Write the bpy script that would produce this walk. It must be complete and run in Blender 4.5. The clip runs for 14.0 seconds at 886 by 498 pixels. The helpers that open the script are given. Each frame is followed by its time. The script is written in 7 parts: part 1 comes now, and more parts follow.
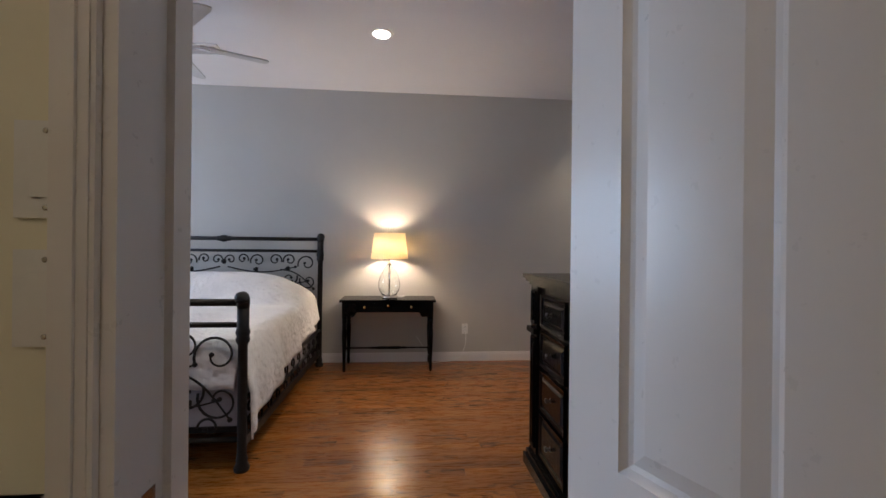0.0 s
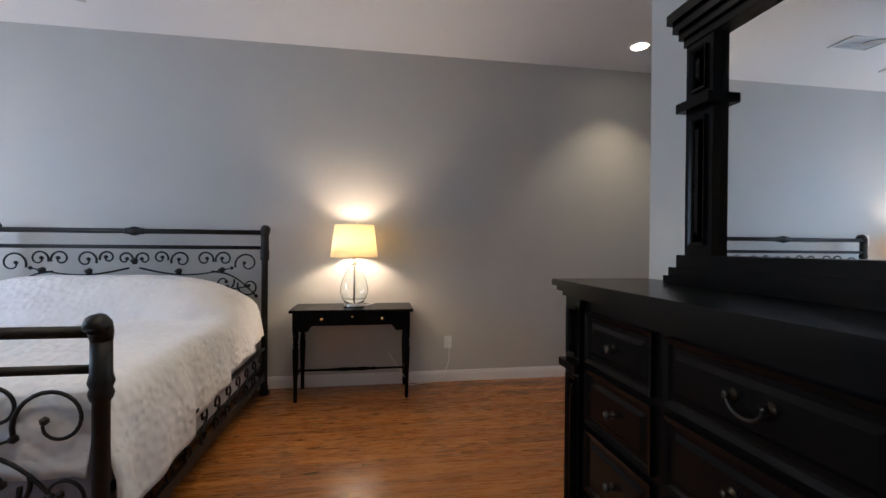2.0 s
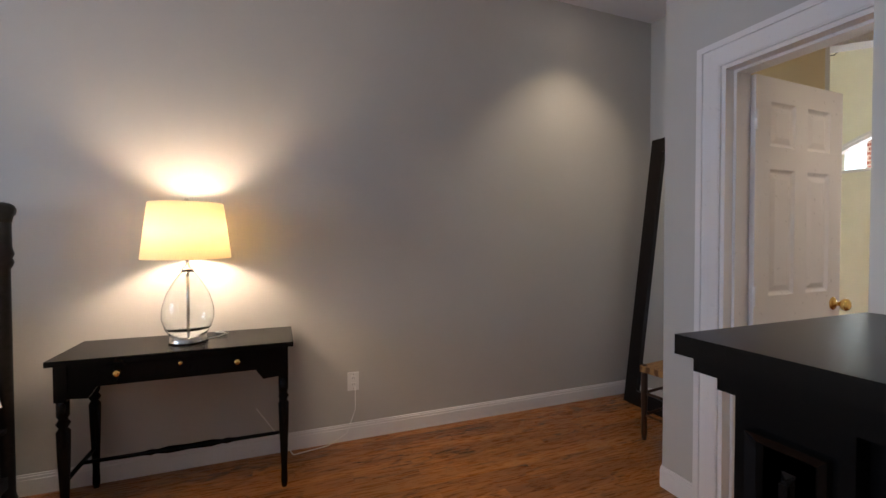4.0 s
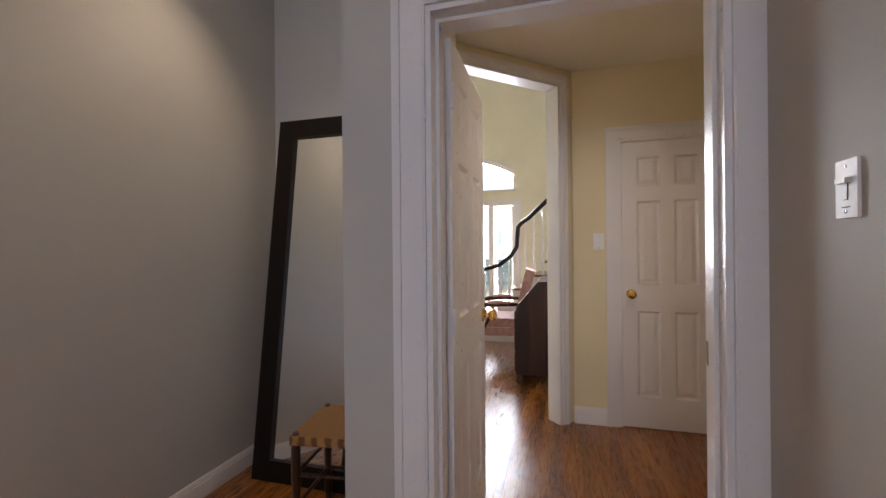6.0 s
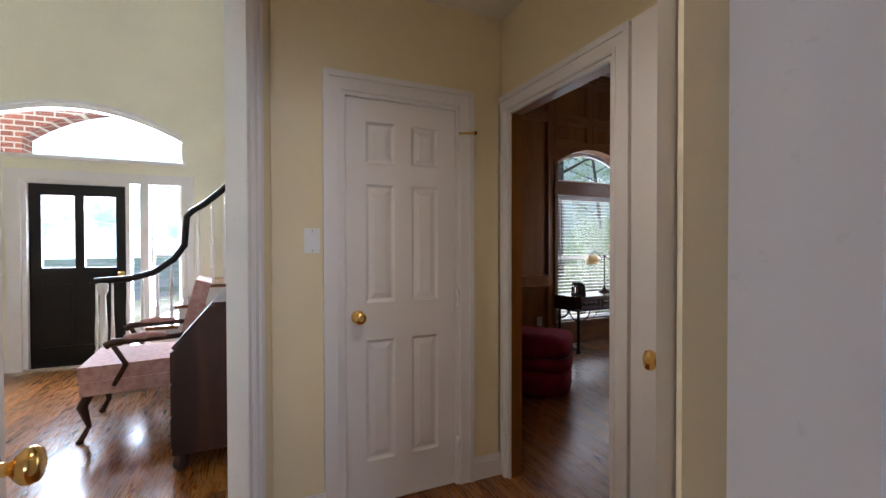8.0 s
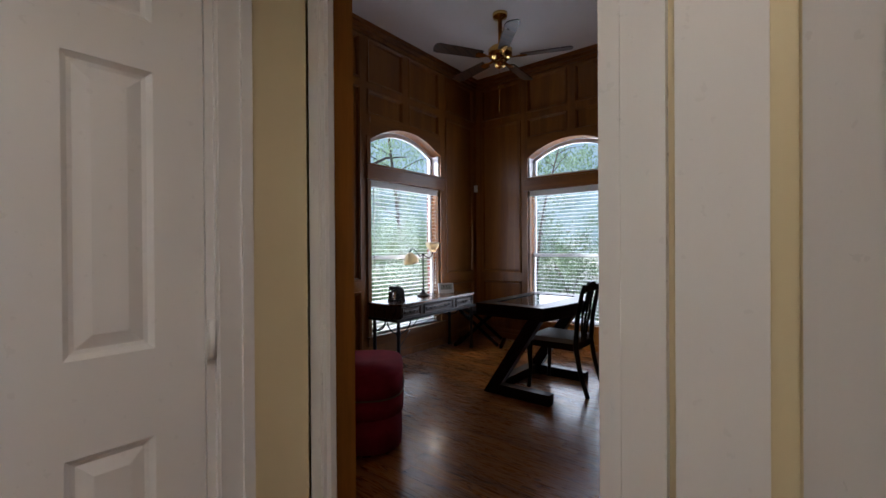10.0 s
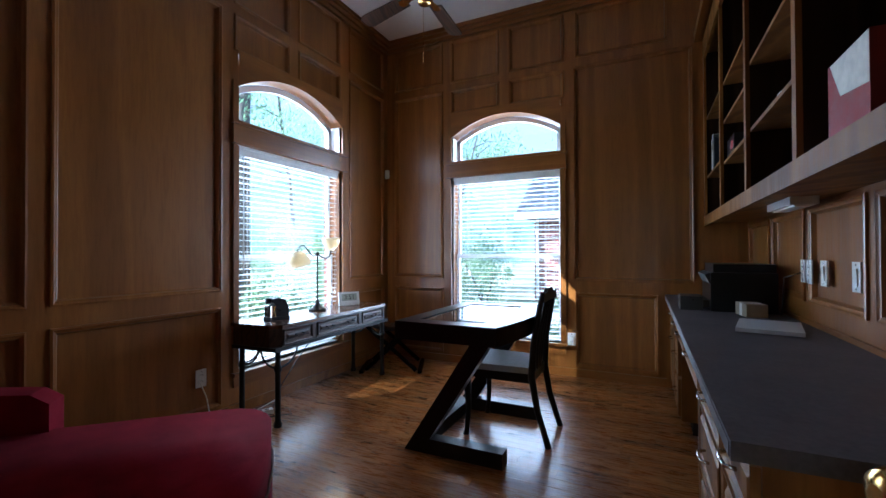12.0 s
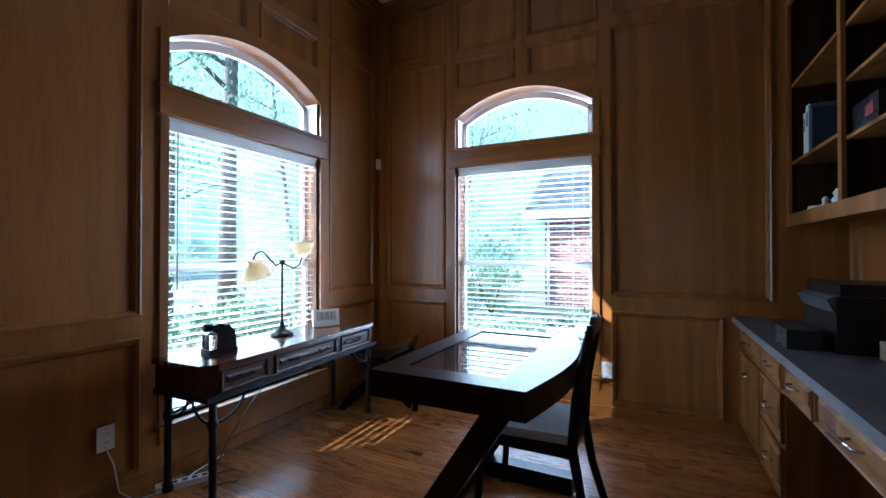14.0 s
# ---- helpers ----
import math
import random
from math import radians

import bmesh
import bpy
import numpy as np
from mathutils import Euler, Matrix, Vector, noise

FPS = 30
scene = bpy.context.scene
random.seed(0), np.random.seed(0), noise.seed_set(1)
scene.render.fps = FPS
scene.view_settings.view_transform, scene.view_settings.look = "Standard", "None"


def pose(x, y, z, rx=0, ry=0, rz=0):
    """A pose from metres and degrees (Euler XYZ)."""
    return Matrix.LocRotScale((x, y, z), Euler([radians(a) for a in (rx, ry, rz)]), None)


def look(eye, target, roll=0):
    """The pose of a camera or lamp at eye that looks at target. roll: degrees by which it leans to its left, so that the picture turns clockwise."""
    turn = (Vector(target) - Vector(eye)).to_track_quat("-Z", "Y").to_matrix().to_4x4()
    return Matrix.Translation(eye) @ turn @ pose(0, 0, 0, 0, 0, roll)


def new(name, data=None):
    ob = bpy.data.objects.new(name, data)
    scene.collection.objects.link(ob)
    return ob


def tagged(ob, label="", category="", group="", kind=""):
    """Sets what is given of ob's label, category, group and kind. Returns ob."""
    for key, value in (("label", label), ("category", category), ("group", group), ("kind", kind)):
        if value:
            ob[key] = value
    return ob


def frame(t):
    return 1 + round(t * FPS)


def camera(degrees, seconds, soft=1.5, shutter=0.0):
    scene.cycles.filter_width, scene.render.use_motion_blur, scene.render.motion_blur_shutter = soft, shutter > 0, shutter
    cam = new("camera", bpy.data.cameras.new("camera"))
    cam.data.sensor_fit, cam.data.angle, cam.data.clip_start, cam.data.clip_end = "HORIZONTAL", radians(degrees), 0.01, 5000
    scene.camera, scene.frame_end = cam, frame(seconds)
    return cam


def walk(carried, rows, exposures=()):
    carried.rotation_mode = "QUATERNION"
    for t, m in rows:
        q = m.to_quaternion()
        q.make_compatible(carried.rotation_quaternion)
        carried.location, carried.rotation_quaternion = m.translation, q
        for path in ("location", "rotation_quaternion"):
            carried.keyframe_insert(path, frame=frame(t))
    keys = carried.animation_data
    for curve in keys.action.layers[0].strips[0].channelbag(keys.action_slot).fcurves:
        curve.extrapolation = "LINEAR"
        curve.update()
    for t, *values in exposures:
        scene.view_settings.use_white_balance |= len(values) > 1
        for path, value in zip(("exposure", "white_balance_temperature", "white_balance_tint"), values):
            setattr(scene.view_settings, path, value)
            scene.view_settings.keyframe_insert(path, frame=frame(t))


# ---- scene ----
cam = camera(92.7, 14.0)
PATH = [
    (0, (0.384, 0.471, 1.306), (0.554, 2.463, 1.305), 0.6),
    (0.5, (0.388, 0.578, 1.311), (0.525, 2.573, 1.293), 0.7),
    (1, (0.347, 0.81, 1.307), (0.541, 2.801, 1.3), 0.8),
    (1.5, (0.362, 1.07, 1.305), (0.629, 3.052, 1.293), 0.8),
    (2, (0.383, 1.384, 1.288), (0.695, 3.36, 1.277), 0.5),
    (2.2, (0.394, 1.517, 1.261), (0.699, 3.494, 1.237), 0.7),
    (4.3, (0.647, 2.856, 1.282), (1.574, 4.628, 1.242), 0.1),
    (4.5, (0.653, 2.991, 1.251), (1.737, 4.672, 1.231), 0.2),
    (5, (0.798, 3.21, 1.276), (2.233, 4.602, 1.269), -0.1),
    (5.5, (0.961, 3.422, 1.298), (2.707, 4.397, 1.296), -0.3),
    (6, (1.206, 3.549, 1.28), (3.128, 4.102, 1.28), -0.5),
    (6.5, (1.499, 3.596, 1.281), (3.49, 3.788, 1.28), -0.2),
    (7, (1.774, 3.637, 1.286), (3.766, 3.458, 1.28), -0.3),
    (7.5, (2.075, 3.617, 1.285), (3.997, 3.062, 1.268), -0.1),
    (8, (2.386, 3.551, 1.31), (4.217, 2.744, 1.285), -0.1),
    (8.5, (2.675, 3.485, 1.283), (4.368, 2.42, 1.262), -0.0),
    (9, (2.936, 3.356, 1.27), (4.43, 2.027, 1.25), -0.0),
    (9.2, (3.037, 3.292, 1.269), (4.473, 1.9, 1.246), -0.1),
    (11.5, (3.963, 2.329, 1.139), (4.919, 0.572, 1.168), -0.3),
    (12, (4.108, 2.119, 1.146), (4.976, 0.317, 1.167), -0.2),
    (12.5, (4.222, 1.881, 1.158), (5.089, 0.078, 1.187), -0.3),
    (13.5, (4.42, 1.51, 1.183), (5.324, -0.274, 1.215), -0.0),
    (14, (4.441, 1.388, 1.205), (5.326, -0.405, 1.224), 0.0),
]
EXPOSURES = [(0.0, 0.85, 6150, 16), (1.0, 0.82, 6050, 14), (2.2, 0.88, 6000, 13), (4.4, 1.0, 6450, 18), (5.0, 1.0, 6600, 19), (6.0, 0.9, 6700, 21), (7.0, 0.8, 6500, 21), (7.5, 0.94, 6150, 19), (8.0, 0.94, 5850, 18), (8.6, 0.82, 6000, 18), (9.2, 0.74, 6050, 18), (11.3, 1.85, 4700, 5), (12.2, 2.15, 4700, 6), (14.0, 2.15, 4550, 4)]
walk(cam, [(t, look(eye, target, roll)) for t, eye, target, roll in PATH], EXPOSURES)

# ---- world, sun, lamps ----
SUN_DIR = Vector((-1.0, -0.86, -0.70)).normalized()
world = bpy.data.worlds.new("sky")
scene.world = world
world.use_nodes = True
_wn = world.node_tree.nodes
_sky = _wn.new("ShaderNodeTexSky")
_sky.sky_type = "NISHITA"
_sky.sun_disc = False
_sky.sun_elevation = math.asin(-SUN_DIR.z)
_sky.sun_rotation = math.atan2(-SUN_DIR.x, -SUN_DIR.y)
world.node_tree.links.new(_sky.outputs[0], _wn["Background"].inputs[0])
_wn["Background"].inputs[1].default_value = 0.15

def lamp(name, kind, m, energy, color=(1, 1, 1), **more):
    data = bpy.data.lights.new(name, kind)
    data.energy, data.color = energy, color
    if kind == "AREA":
        data.shape, data.size, data.size_y = "RECTANGLE", more["size"], more["size_y"]
    elif kind == "SUN":
        data.angle = more["angle"]
    else:
        data.shadow_soft_size = more.get("radius", 0.04)
        if kind == "SPOT":
            data.spot_size, data.spot_blend = radians(more["cone"]), more.get("blend", 0.6)
    ob = new(name, data)
    ob.matrix_world = m
    return ob

sun = lamp("sun", "SUN", look((0, 0, 20), Vector((0, 0, 20)) + SUN_DIR), 5.0, (1.0, 0.95, 0.84), angle=radians(0.5))
# daylight standing in the window openings
DAY = (0.95, 0.95, 0.97)
lamp("window_light_bedroom", "AREA", look((-4.42, 3.2, 1.6), (0, 3.2, 1.4)), 46, (0.58, 0.75, 1.0), size=2.2, size_y=1.7)
lamp("window_light_study_east", "AREA", look((7.0, -0.56, 1.45), (4, -0.56, 1.2)), 9, DAY, size=1.1, size_y=2.2)
lamp("window_light_study_south", "AREA", look((5.4, -2.2, 1.45), (5.4, 1, 1.2)), 18, DAY, size=1.1, size_y=2.2)
lamp("window_light_foyer", "AREA", look((8.3, 4.75, 1.7), (5, 4.75, 1.2)), 350, (0.82, 0.93, 1.0), size=2.0, size_y=2.6)
WARM = (1.0, 0.80, 0.56)
CAN = (1.0, 0.85, 0.61)
# last two are unseen fill spots added to brighten; the fourth has no fitting
CANS = [(0.155, 4.04, 3.093, 40), (2.70, 4.86, 3.093, 24), (-2.6, 4.04, 3.093, 26), (0.155, 2.2, 3.093, 36)]
for cx, cy, cz, watts in CANS:
    lamp("downlight_bulb", "SPOT", look((cx, cy, cz - 0.02), (cx, cy, 0)), watts, CAN, cone=100, blend=0.7, radius=0.04)
# unseen fill spot added to brighten the hall floor and doors
lamp("hall_ceiling_bulb", "SPOT", look((3.30, 3.10, 2.50), (3.30, 3.10, 0)), 16, (1.0, 0.84, 0.64), cone=150, blend=1.0, radius=0.08)
# unseen warm fill added behind the start, brightens the entry trim
lamp("entry_hall_bulb", "POINT", pose(-0.3, -0.5, 2.35), 4, (1.0, 0.86, 0.66), radius=0.08)
lamp("table_lamp_bulb", "POINT", pose(0.195, 5.14, 1.32), 17, WARM, radius=0.055)
lamp("table_lamp_bulb", "POINT", pose(-3.35, 5.14, 1.32), 17, WARM, radius=0.055)
lamp("desk_lamp_bulb", "POINT", pose(6.58, -0.80, 1.10), 1.2, WARM, radius=0.03)

# ---- materials ----
def material(name, build):
    m = bpy.data.materials.new(name)
    m.use_nodes = True
    nt = m.node_tree
    build(nt, nt.nodes["Principled BSDF"])
    return m

def node(nt, kind, **inputs):
    n = nt.nodes.new(kind)
    for k, v in inputs.items():
        n.inputs[k].default_value = v
    return n

def coords(nt, scale=(1, 1, 1), turn=(0, 0, 0), jitter=0.0, island=False):
    tc = node(nt, "ShaderNodeTexCoord")
    mp = node(nt, "ShaderNodeMapping")
    mp.inputs["Scale"].default_value = scale
    mp.inputs["Rotation"].default_value = [radians(a) for a in turn]
    geo = node(nt, "ShaderNodeNewGeometry")
    src = geo.outputs["Position"]
    if jitter:
        rnd = geo.outputs["Random Per Island"] if island else node(nt, "ShaderNodeObjectInfo").outputs["Random"]
        mul = nt.nodes.new("ShaderNodeVectorMath")
        mul.operation = "MULTIPLY_ADD"
        nt.links.new(rnd, mul.inputs[0])
        mul.inputs[1].default_value = (jitter, jitter * 1.7, jitter * 0.6)
        nt.links.new(src, mul.inputs[2])
        src = mul.outputs[0]
    nt.links.new(src, mp.inputs["Vector"])
    return mp.outputs[0]

def noise_tex(nt, vec, scale, detail=4, rough=0.55, distort=0.0):
    n = node(nt, "ShaderNodeTexNoise", Scale=scale, Detail=detail, Roughness=rough, Distortion=distort)
    nt.links.new(vec, n.inputs["Vector"])
    return n.outputs["Fac"]

def ramp(nt, fac, stops):
    r = nt.nodes.new("ShaderNodeValToRGB")
    while len(r.color_ramp.elements) < len(stops):
        r.color_ramp.elements.new(0.5)
    for e, (p, c) in zip(r.color_ramp.elements, stops):
        e.position, e.color = p, (*c, 1)
    nt.links.new(fac, r.inputs[0])
    return r.outputs[0]

def mapped(nt, fac, lo, hi, a=0.3, b=0.7):
    n = node(nt, "ShaderNodeMapRange")
    for i, v in zip((1, 2, 3, 4), (a, b, lo, hi)):
        n.inputs[i].default_value = v
    nt.links.new(fac, n.inputs[0])
    return n.outputs[0]

def mix(nt, a, b, fac, mode="MULTIPLY"):
    n = nt.nodes.new("ShaderNodeMix")
    n.data_type, n.blend_type = "RGBA", mode
    for sock, v in ((n.inputs[0], fac), (n.inputs[6], a), (n.inputs[7], b)):
        if hasattr(v, "is_output"):
            nt.links.new(v, sock)
        else:
            sock.default_value = v if isinstance(v, (int, float)) else (*v, 1)
    return n.outputs[2]

def bump(nt, bsdf, fac, strength, dist):
    b = node(nt, "ShaderNodeBump", Strength=strength, Distance=dist)
    nt.links.new(fac, b.inputs["Height"])
    nt.links.new(b.outputs[0], bsdf.inputs["Normal"])

def painted(name, col, rough=0.5, vary=0.05, grain=90, depth=0.0006, gloss=0.4):
    """Wall or trim paint with a faint roller texture and slight unevenness."""
    def build(nt, b):
        v = coords(nt)
        big = noise_tex(nt, v, 1.3, 3)
        c0 = [x * (1 - vary) for x in col]
        c1 = [min(1, x * (1 + vary)) for x in col]
        nt.links.new(ramp(nt, big, [(0.3, c0), (0.7, c1)]), b.inputs["Base Color"])
        fine = noise_tex(nt, v, grain, 3)
        nt.links.new(mapped(nt, fine, rough - 0.03, rough + 0.04), b.inputs["Roughness"])
        b.inputs["Specular IOR Level"].default_value = gloss
        if depth > 0.0001:
            bump(nt, b, fine, 0.35, depth)
    return material(name, build)

def plain(name, col, rough=0.5, metal=0.0, vary=0.12, scale=25, depth=0.0004, spec=0.5):
    def build(nt, b):
        v = coords(nt)
        n = noise_tex(nt, v, scale, 5)
        c0 = [x * (1 - vary) for x in col]
        c1 = [min(1, x * (1 + vary)) for x in col]
        nt.links.new(ramp(nt, n, [(0.3, c0), (0.7, c1)]), b.inputs["Base Color"])
        if vary > 0.05:
            nt.links.new(mapped(nt, n, rough * 0.85, min(1, rough * 1.2)), b.inputs["Roughness"])
        else:
            b.inputs["Roughness"].default_value = rough
        b.inputs["Metallic"].default_value = metal
        b.inputs["Specular IOR Level"].default_value = spec
        if depth > 0.00005:
            bump(nt, b, noise_tex(nt, v, scale * 8, 3), 0.3, depth)
    return material(name, build)

def wooden(name, dark, light, along="z", rough=0.35, ring=7.0, jitter=3.0, coat=0.0, depth=0.0005, island=False, soften=0.0, stretch=0.09, spec=0.36):
    """Plain-sawn oak: cathedral figure, pores and a slow drift of tone along the grain."""
    sc = {"x": (stretch, 1, 1), "y": (1, stretch, 1), "z": (1, 1, stretch)}[along]
    def build(nt, b):
        v = coords(nt, sc, jitter=jitter, island=island)
        warp = noise_tex(nt, v, 2.2, 3, 0.5)
        w = node(nt, "ShaderNodeTexWave", Scale=ring, Distortion=7.0, Detail=3.0)
        w.inputs["Detail Scale"].default_value = 1.6
        w.wave_type = "RINGS"
        w.rings_direction = along.upper()
        nt.links.new(v, w.inputs["Vector"])
        pores = noise_tex(nt, v, 55, 4, 0.7)
        mid = [(a + c) / 2 for a, c in zip(dark, light)]
        figure = ramp(nt, w.outputs["Fac"], [(0.15, mid), (0.55, light), (0.93, dark)])
        tone = ramp(nt, warp, [(0.3, (0.80, 0.78, 0.76)), (0.7, (1.0, 1.0, 1.0))])
        fine = ramp(nt, pores, [(0.38, (0.80, 0.77, 0.74)), (0.55, (1, 1, 1))])
        rnd = node(nt, "ShaderNodeNewGeometry").outputs["Random Per Island"] if island else node(nt, "ShaderNodeObjectInfo").outputs["Random"]
        each = ramp(nt, rnd, [(0.0, (0.80, 0.77, 0.74)), (0.5, (0.92, 0.91, 0.90)), (1.0, (1.0, 1.0, 1.0))])
        calm = mix(nt, figure, light, soften, "MIX")
        col = mix(nt, mix(nt, mix(nt, calm, tone, 0.8), fine, 0.7), each, 1.0)
        nt.links.new(col, b.inputs["Base Color"])
        nt.links.new(mapped(nt, pores, rough - 0.06, rough + 0.12), b.inputs["Roughness"])
        b.inputs["Specular IOR Level"].default_value = spec
        b.inputs["Coat Weight"].default_value = coat
        b.inputs["Coat Roughness"].default_value = 0.18
        bump(nt, b, pores, 0.4, depth)
    return material(name, build)

M = {}
M["grey_wall"] = painted("greige_wall_paint", (0.500, 0.475, 0.432), 0.55, 0.03, 90, 0.0002)
M["hall_ceiling"] = painted("cream_ceiling_paint", (0.78, 0.73, 0.60), 0.8, 0.03, 60, 0.0004)
M["yellow_wall"] = painted("pale_yellow_wall_paint", (0.74, 0.63, 0.40), 0.5, 0.03, 90, 0.0002)
M["cream_wall"] = painted("cream_wall_paint", (0.80, 0.76, 0.60), 0.55)
M["trim"] = painted("white_trim_paint", (0.76, 0.73, 0.71), 0.30, 0.015, 40, 0.00004, 0.5)
M["ceiling"] = painted("white_ceiling_paint", (0.78, 0.76, 0.76), 0.8, 0.02, 60, 0.0004)
def floor_oak(name, island):
    """Satin oak strip: even honey-red ground, sparse short dark cathedral marks, fine pores, a tone for each board."""
    def build(nt, b):
        v = coords(nt, (0.30, 1, 1), jitter=9.0, island=island)
        long = coords(nt, (0.07, 1, 1), jitter=9.0, island=island)
        ground = ramp(nt, noise_tex(nt, long, 9, 4, 0.55), [(0.32, (0.185, 0.062, 0.012)), (0.68, (0.37, 0.145, 0.032))])
        marks = ramp(nt, noise_tex(nt, v, 17, 3, 0.5, 1.6), [(0.54, (1, 1, 1)), (0.64, (0.42, 0.34, 0.28))])
        patch = ramp(nt, noise_tex(nt, v, 2.6, 2, 0.5), [(0.38, (0, 0, 0)), (0.56, (1, 1, 1))])
        pores = noise_tex(nt, long, 110, 3, 0.7)
        fine = ramp(nt, pores, [(0.36, (0.84, 0.80, 0.76)), (0.56, (1, 1, 1))])
        rnd = node(nt, "ShaderNodeNewGeometry").outputs["Random Per Island"] if island else node(nt, "ShaderNodeObjectInfo").outputs["Random"]
        each = ramp(nt, rnd, [(0.0, (0.76, 0.71, 0.67)), (0.5, (0.93, 0.92, 0.90)), (1.0, (1.0, 1.0, 1.0))])
        nt.links.new(mix(nt, mix(nt, mix(nt, ground, marks, patch), fine, 0.6), each, 1.0), b.inputs["Base Color"])
        nt.links.new(mapped(nt, pores, 0.22, 0.36), b.inputs["Roughness"])
        b.inputs["Specular IOR Level"].default_value = 0.36
        b.inputs["Coat Weight"].default_value = 0.3
        b.inputs["Coat Roughness"].default_value = 0.16
        bump(nt, b, pores, 0.3, 0.0004)
    return material(name, build)
M["floor"] = floor_oak("red_oak_floor_board", False)
M["floor_rest"] = floor_oak("red_oak_floor_rest", True)
M["gap"] = plain("dark_board_joint", (0.03, 0.014, 0.008), 0.8)
M["panel"] = wooden("stained_oak_panel", (0.20, 0.070, 0.0095), (0.32, 0.125, 0.019), "z", 0.34, 1.1, 4.0, 0.14, soften=0.35)
M["panel_x"] = wooden("stained_oak_rail_along_x", (0.20, 0.070, 0.0095), (0.32, 0.125, 0.019), "x", 0.34, 1.1, 4.0, 0.14, soften=0.2)
M["panel_y"] = wooden("stained_oak_rail_along_y", (0.20, 0.070, 0.0095), (0.32, 0.125, 0.019), "y", 0.34, 1.1, 4.0, 0.14, soften=0.2)
M["door_oak"] = wooden("varnished_oak_door", (0.15, 0.052, 0.008), (0.26, 0.10, 0.016), "z", 0.30, 1.1, 4.0, 0.7, soften=0.7)
M["cabinet"] = wooden("honey_oak_cabinet", (0.20, 0.080, 0.016), (0.34, 0.150, 0.033), "z", 0.5, 1.5, 4.0, 0.0, spec=0.15)
M["black"] = plain("black_painted_wood", (0.0032, 0.003, 0.003), 0.24, 0, 0.04, 3, 0.00003, 0.11)
M["espresso"] = plain("espresso_wood", (0.009, 0.006, 0.005), 0.30, 0, 0.05, 6, 0.0, 0.22)
M["iron"] = plain("dark_wrought_iron", (0.018, 0.016, 0.015), 0.45, 0.6, 0.3, 40, 0.0008)
M["brass"] = plain("polished_brass", (0.80, 0.52, 0.16), 0.16, 1.0, 0.06, 20, 0.0001)
M["chrome"] = plain("brushed_nickel", (0.62, 0.60, 0.57), 0.22, 1.0, 0.05, 30, 0.0001)
M["plate"] = plain("white_plastic_plate", (0.78, 0.77, 0.74), 0.3, 0, 0.02, 30, 0.0)
M["slot"] = plain("dark_slot", (0.03, 0.03, 0.03), 0.6)
M["black_plastic"] = plain("black_plastic", (0.014, 0.014, 0.015), 0.3, 0, 0.2, 60, 0.0003)

def _mirror(nt, b):
    b.inputs["Base Color"].default_value = (0.86, 0.89, 0.89, 1)
    b.inputs["Metallic"].default_value = 1.0
    b.inputs["Roughness"].default_value = 0.01
M["mirror"] = material("silvered_mirror", _mirror)

def _glass(nt, b):
    b.inputs["Base Color"].default_value = (0.97, 0.99, 0.99, 1)
    b.inputs["Transmission Weight"].default_value = 1.0
    b.inputs["Roughness"].default_value = 0.0
    b.inputs["IOR"].default_value = 1.45
M["glass"] = material("clear_glass", _glass)

def _pane(nt, b):
    t = nt.nodes.new("ShaderNodeBsdfTransparent")
    g = node(nt, "ShaderNodeBsdfGlossy", Roughness=0.02)
    mx = node(nt, "ShaderNodeMixShader", Fac=0.05)
    nt.links.new(t.outputs[0], mx.inputs[1])
    nt.links.new(g.outputs[0], mx.inputs[2])
    nt.links.new(mx.outputs[0], nt.nodes["Material Output"].inputs[0])
M["pane"] = material("window_pane", _pane)

def glowing(name, col, strength, base=None):
    def build(nt, b):
        b.inputs["Base Color"].default_value = (*(base or col), 1)
        b.inputs["Emission Color"].default_value = (*col, 1)
        b.inputs["Emission Strength"].default_value = strength
    return material(name, build)
M["bulb"] = glowing("lit_bulb", (1.0, 0.9, 0.74), 9.0)

# ---- mesh helpers ----
def box(bm, x0, x1, y0, y1, z0, z1, m=None):
    x0, x1 = sorted((x0, x1)); y0, y1 = sorted((y0, y1)); z0, z1 = sorted((z0, z1))
    vs = [bm.verts.new((x, y, z)) for x in (x0, x1) for y in (y0, y1) for z in (z0, z1)]
    fs = [bm.faces.new([vs[i] for i in q]) for q in
          ((0, 1, 3, 2), (4, 6, 7, 5), (0, 4, 5, 1), (2, 3, 7, 6), (0, 2, 6, 4), (1, 5, 7, 3))]
    if m is not None:
        for v in vs:
            v.co = m @ v.co
    return fs

def rounded(bm, w, segments=1):
    es = [e for e in bm.edges if len(e.link_faces) == 2 and e.calc_face_angle(0) > 0.5]
    bmesh.ops.bevel(bm, geom=es, offset=w, segments=segments, affect="EDGES", clamp_overlap=True)

def bbox(x0, x1, y0, y1, z0, z1, w=0.004, seg=1):
    bm = bmesh.new()
    box(bm, x0, x1, y0, y1, z0, z1)
    rounded(bm, w, seg)
    return bm

def lathe(bm, profile, segs=20, m=None):
    """Turns a profile of (radius, height) round the z axis."""
    rings = []
    for r, h in profile:
        rings.append([bm.verts.new((max(r, 1e-4) * math.cos(2 * math.pi * k / segs), max(r, 1e-4) * math.sin(2 * math.pi * k / segs), h)) for k in range(segs)])
    for a, b in zip(rings, rings[1:]):
        for k in range(segs):
            bm.faces.new((a[k], a[(k + 1) % segs], b[(k + 1) % segs], b[k])).smooth = True
    bm.faces.new(rings[0][::-1])
    bm.faces.new(rings[-1])
    if m is not None:
        for ring in rings:
            for v in ring:
                v.co = m @ v.co
    return bm

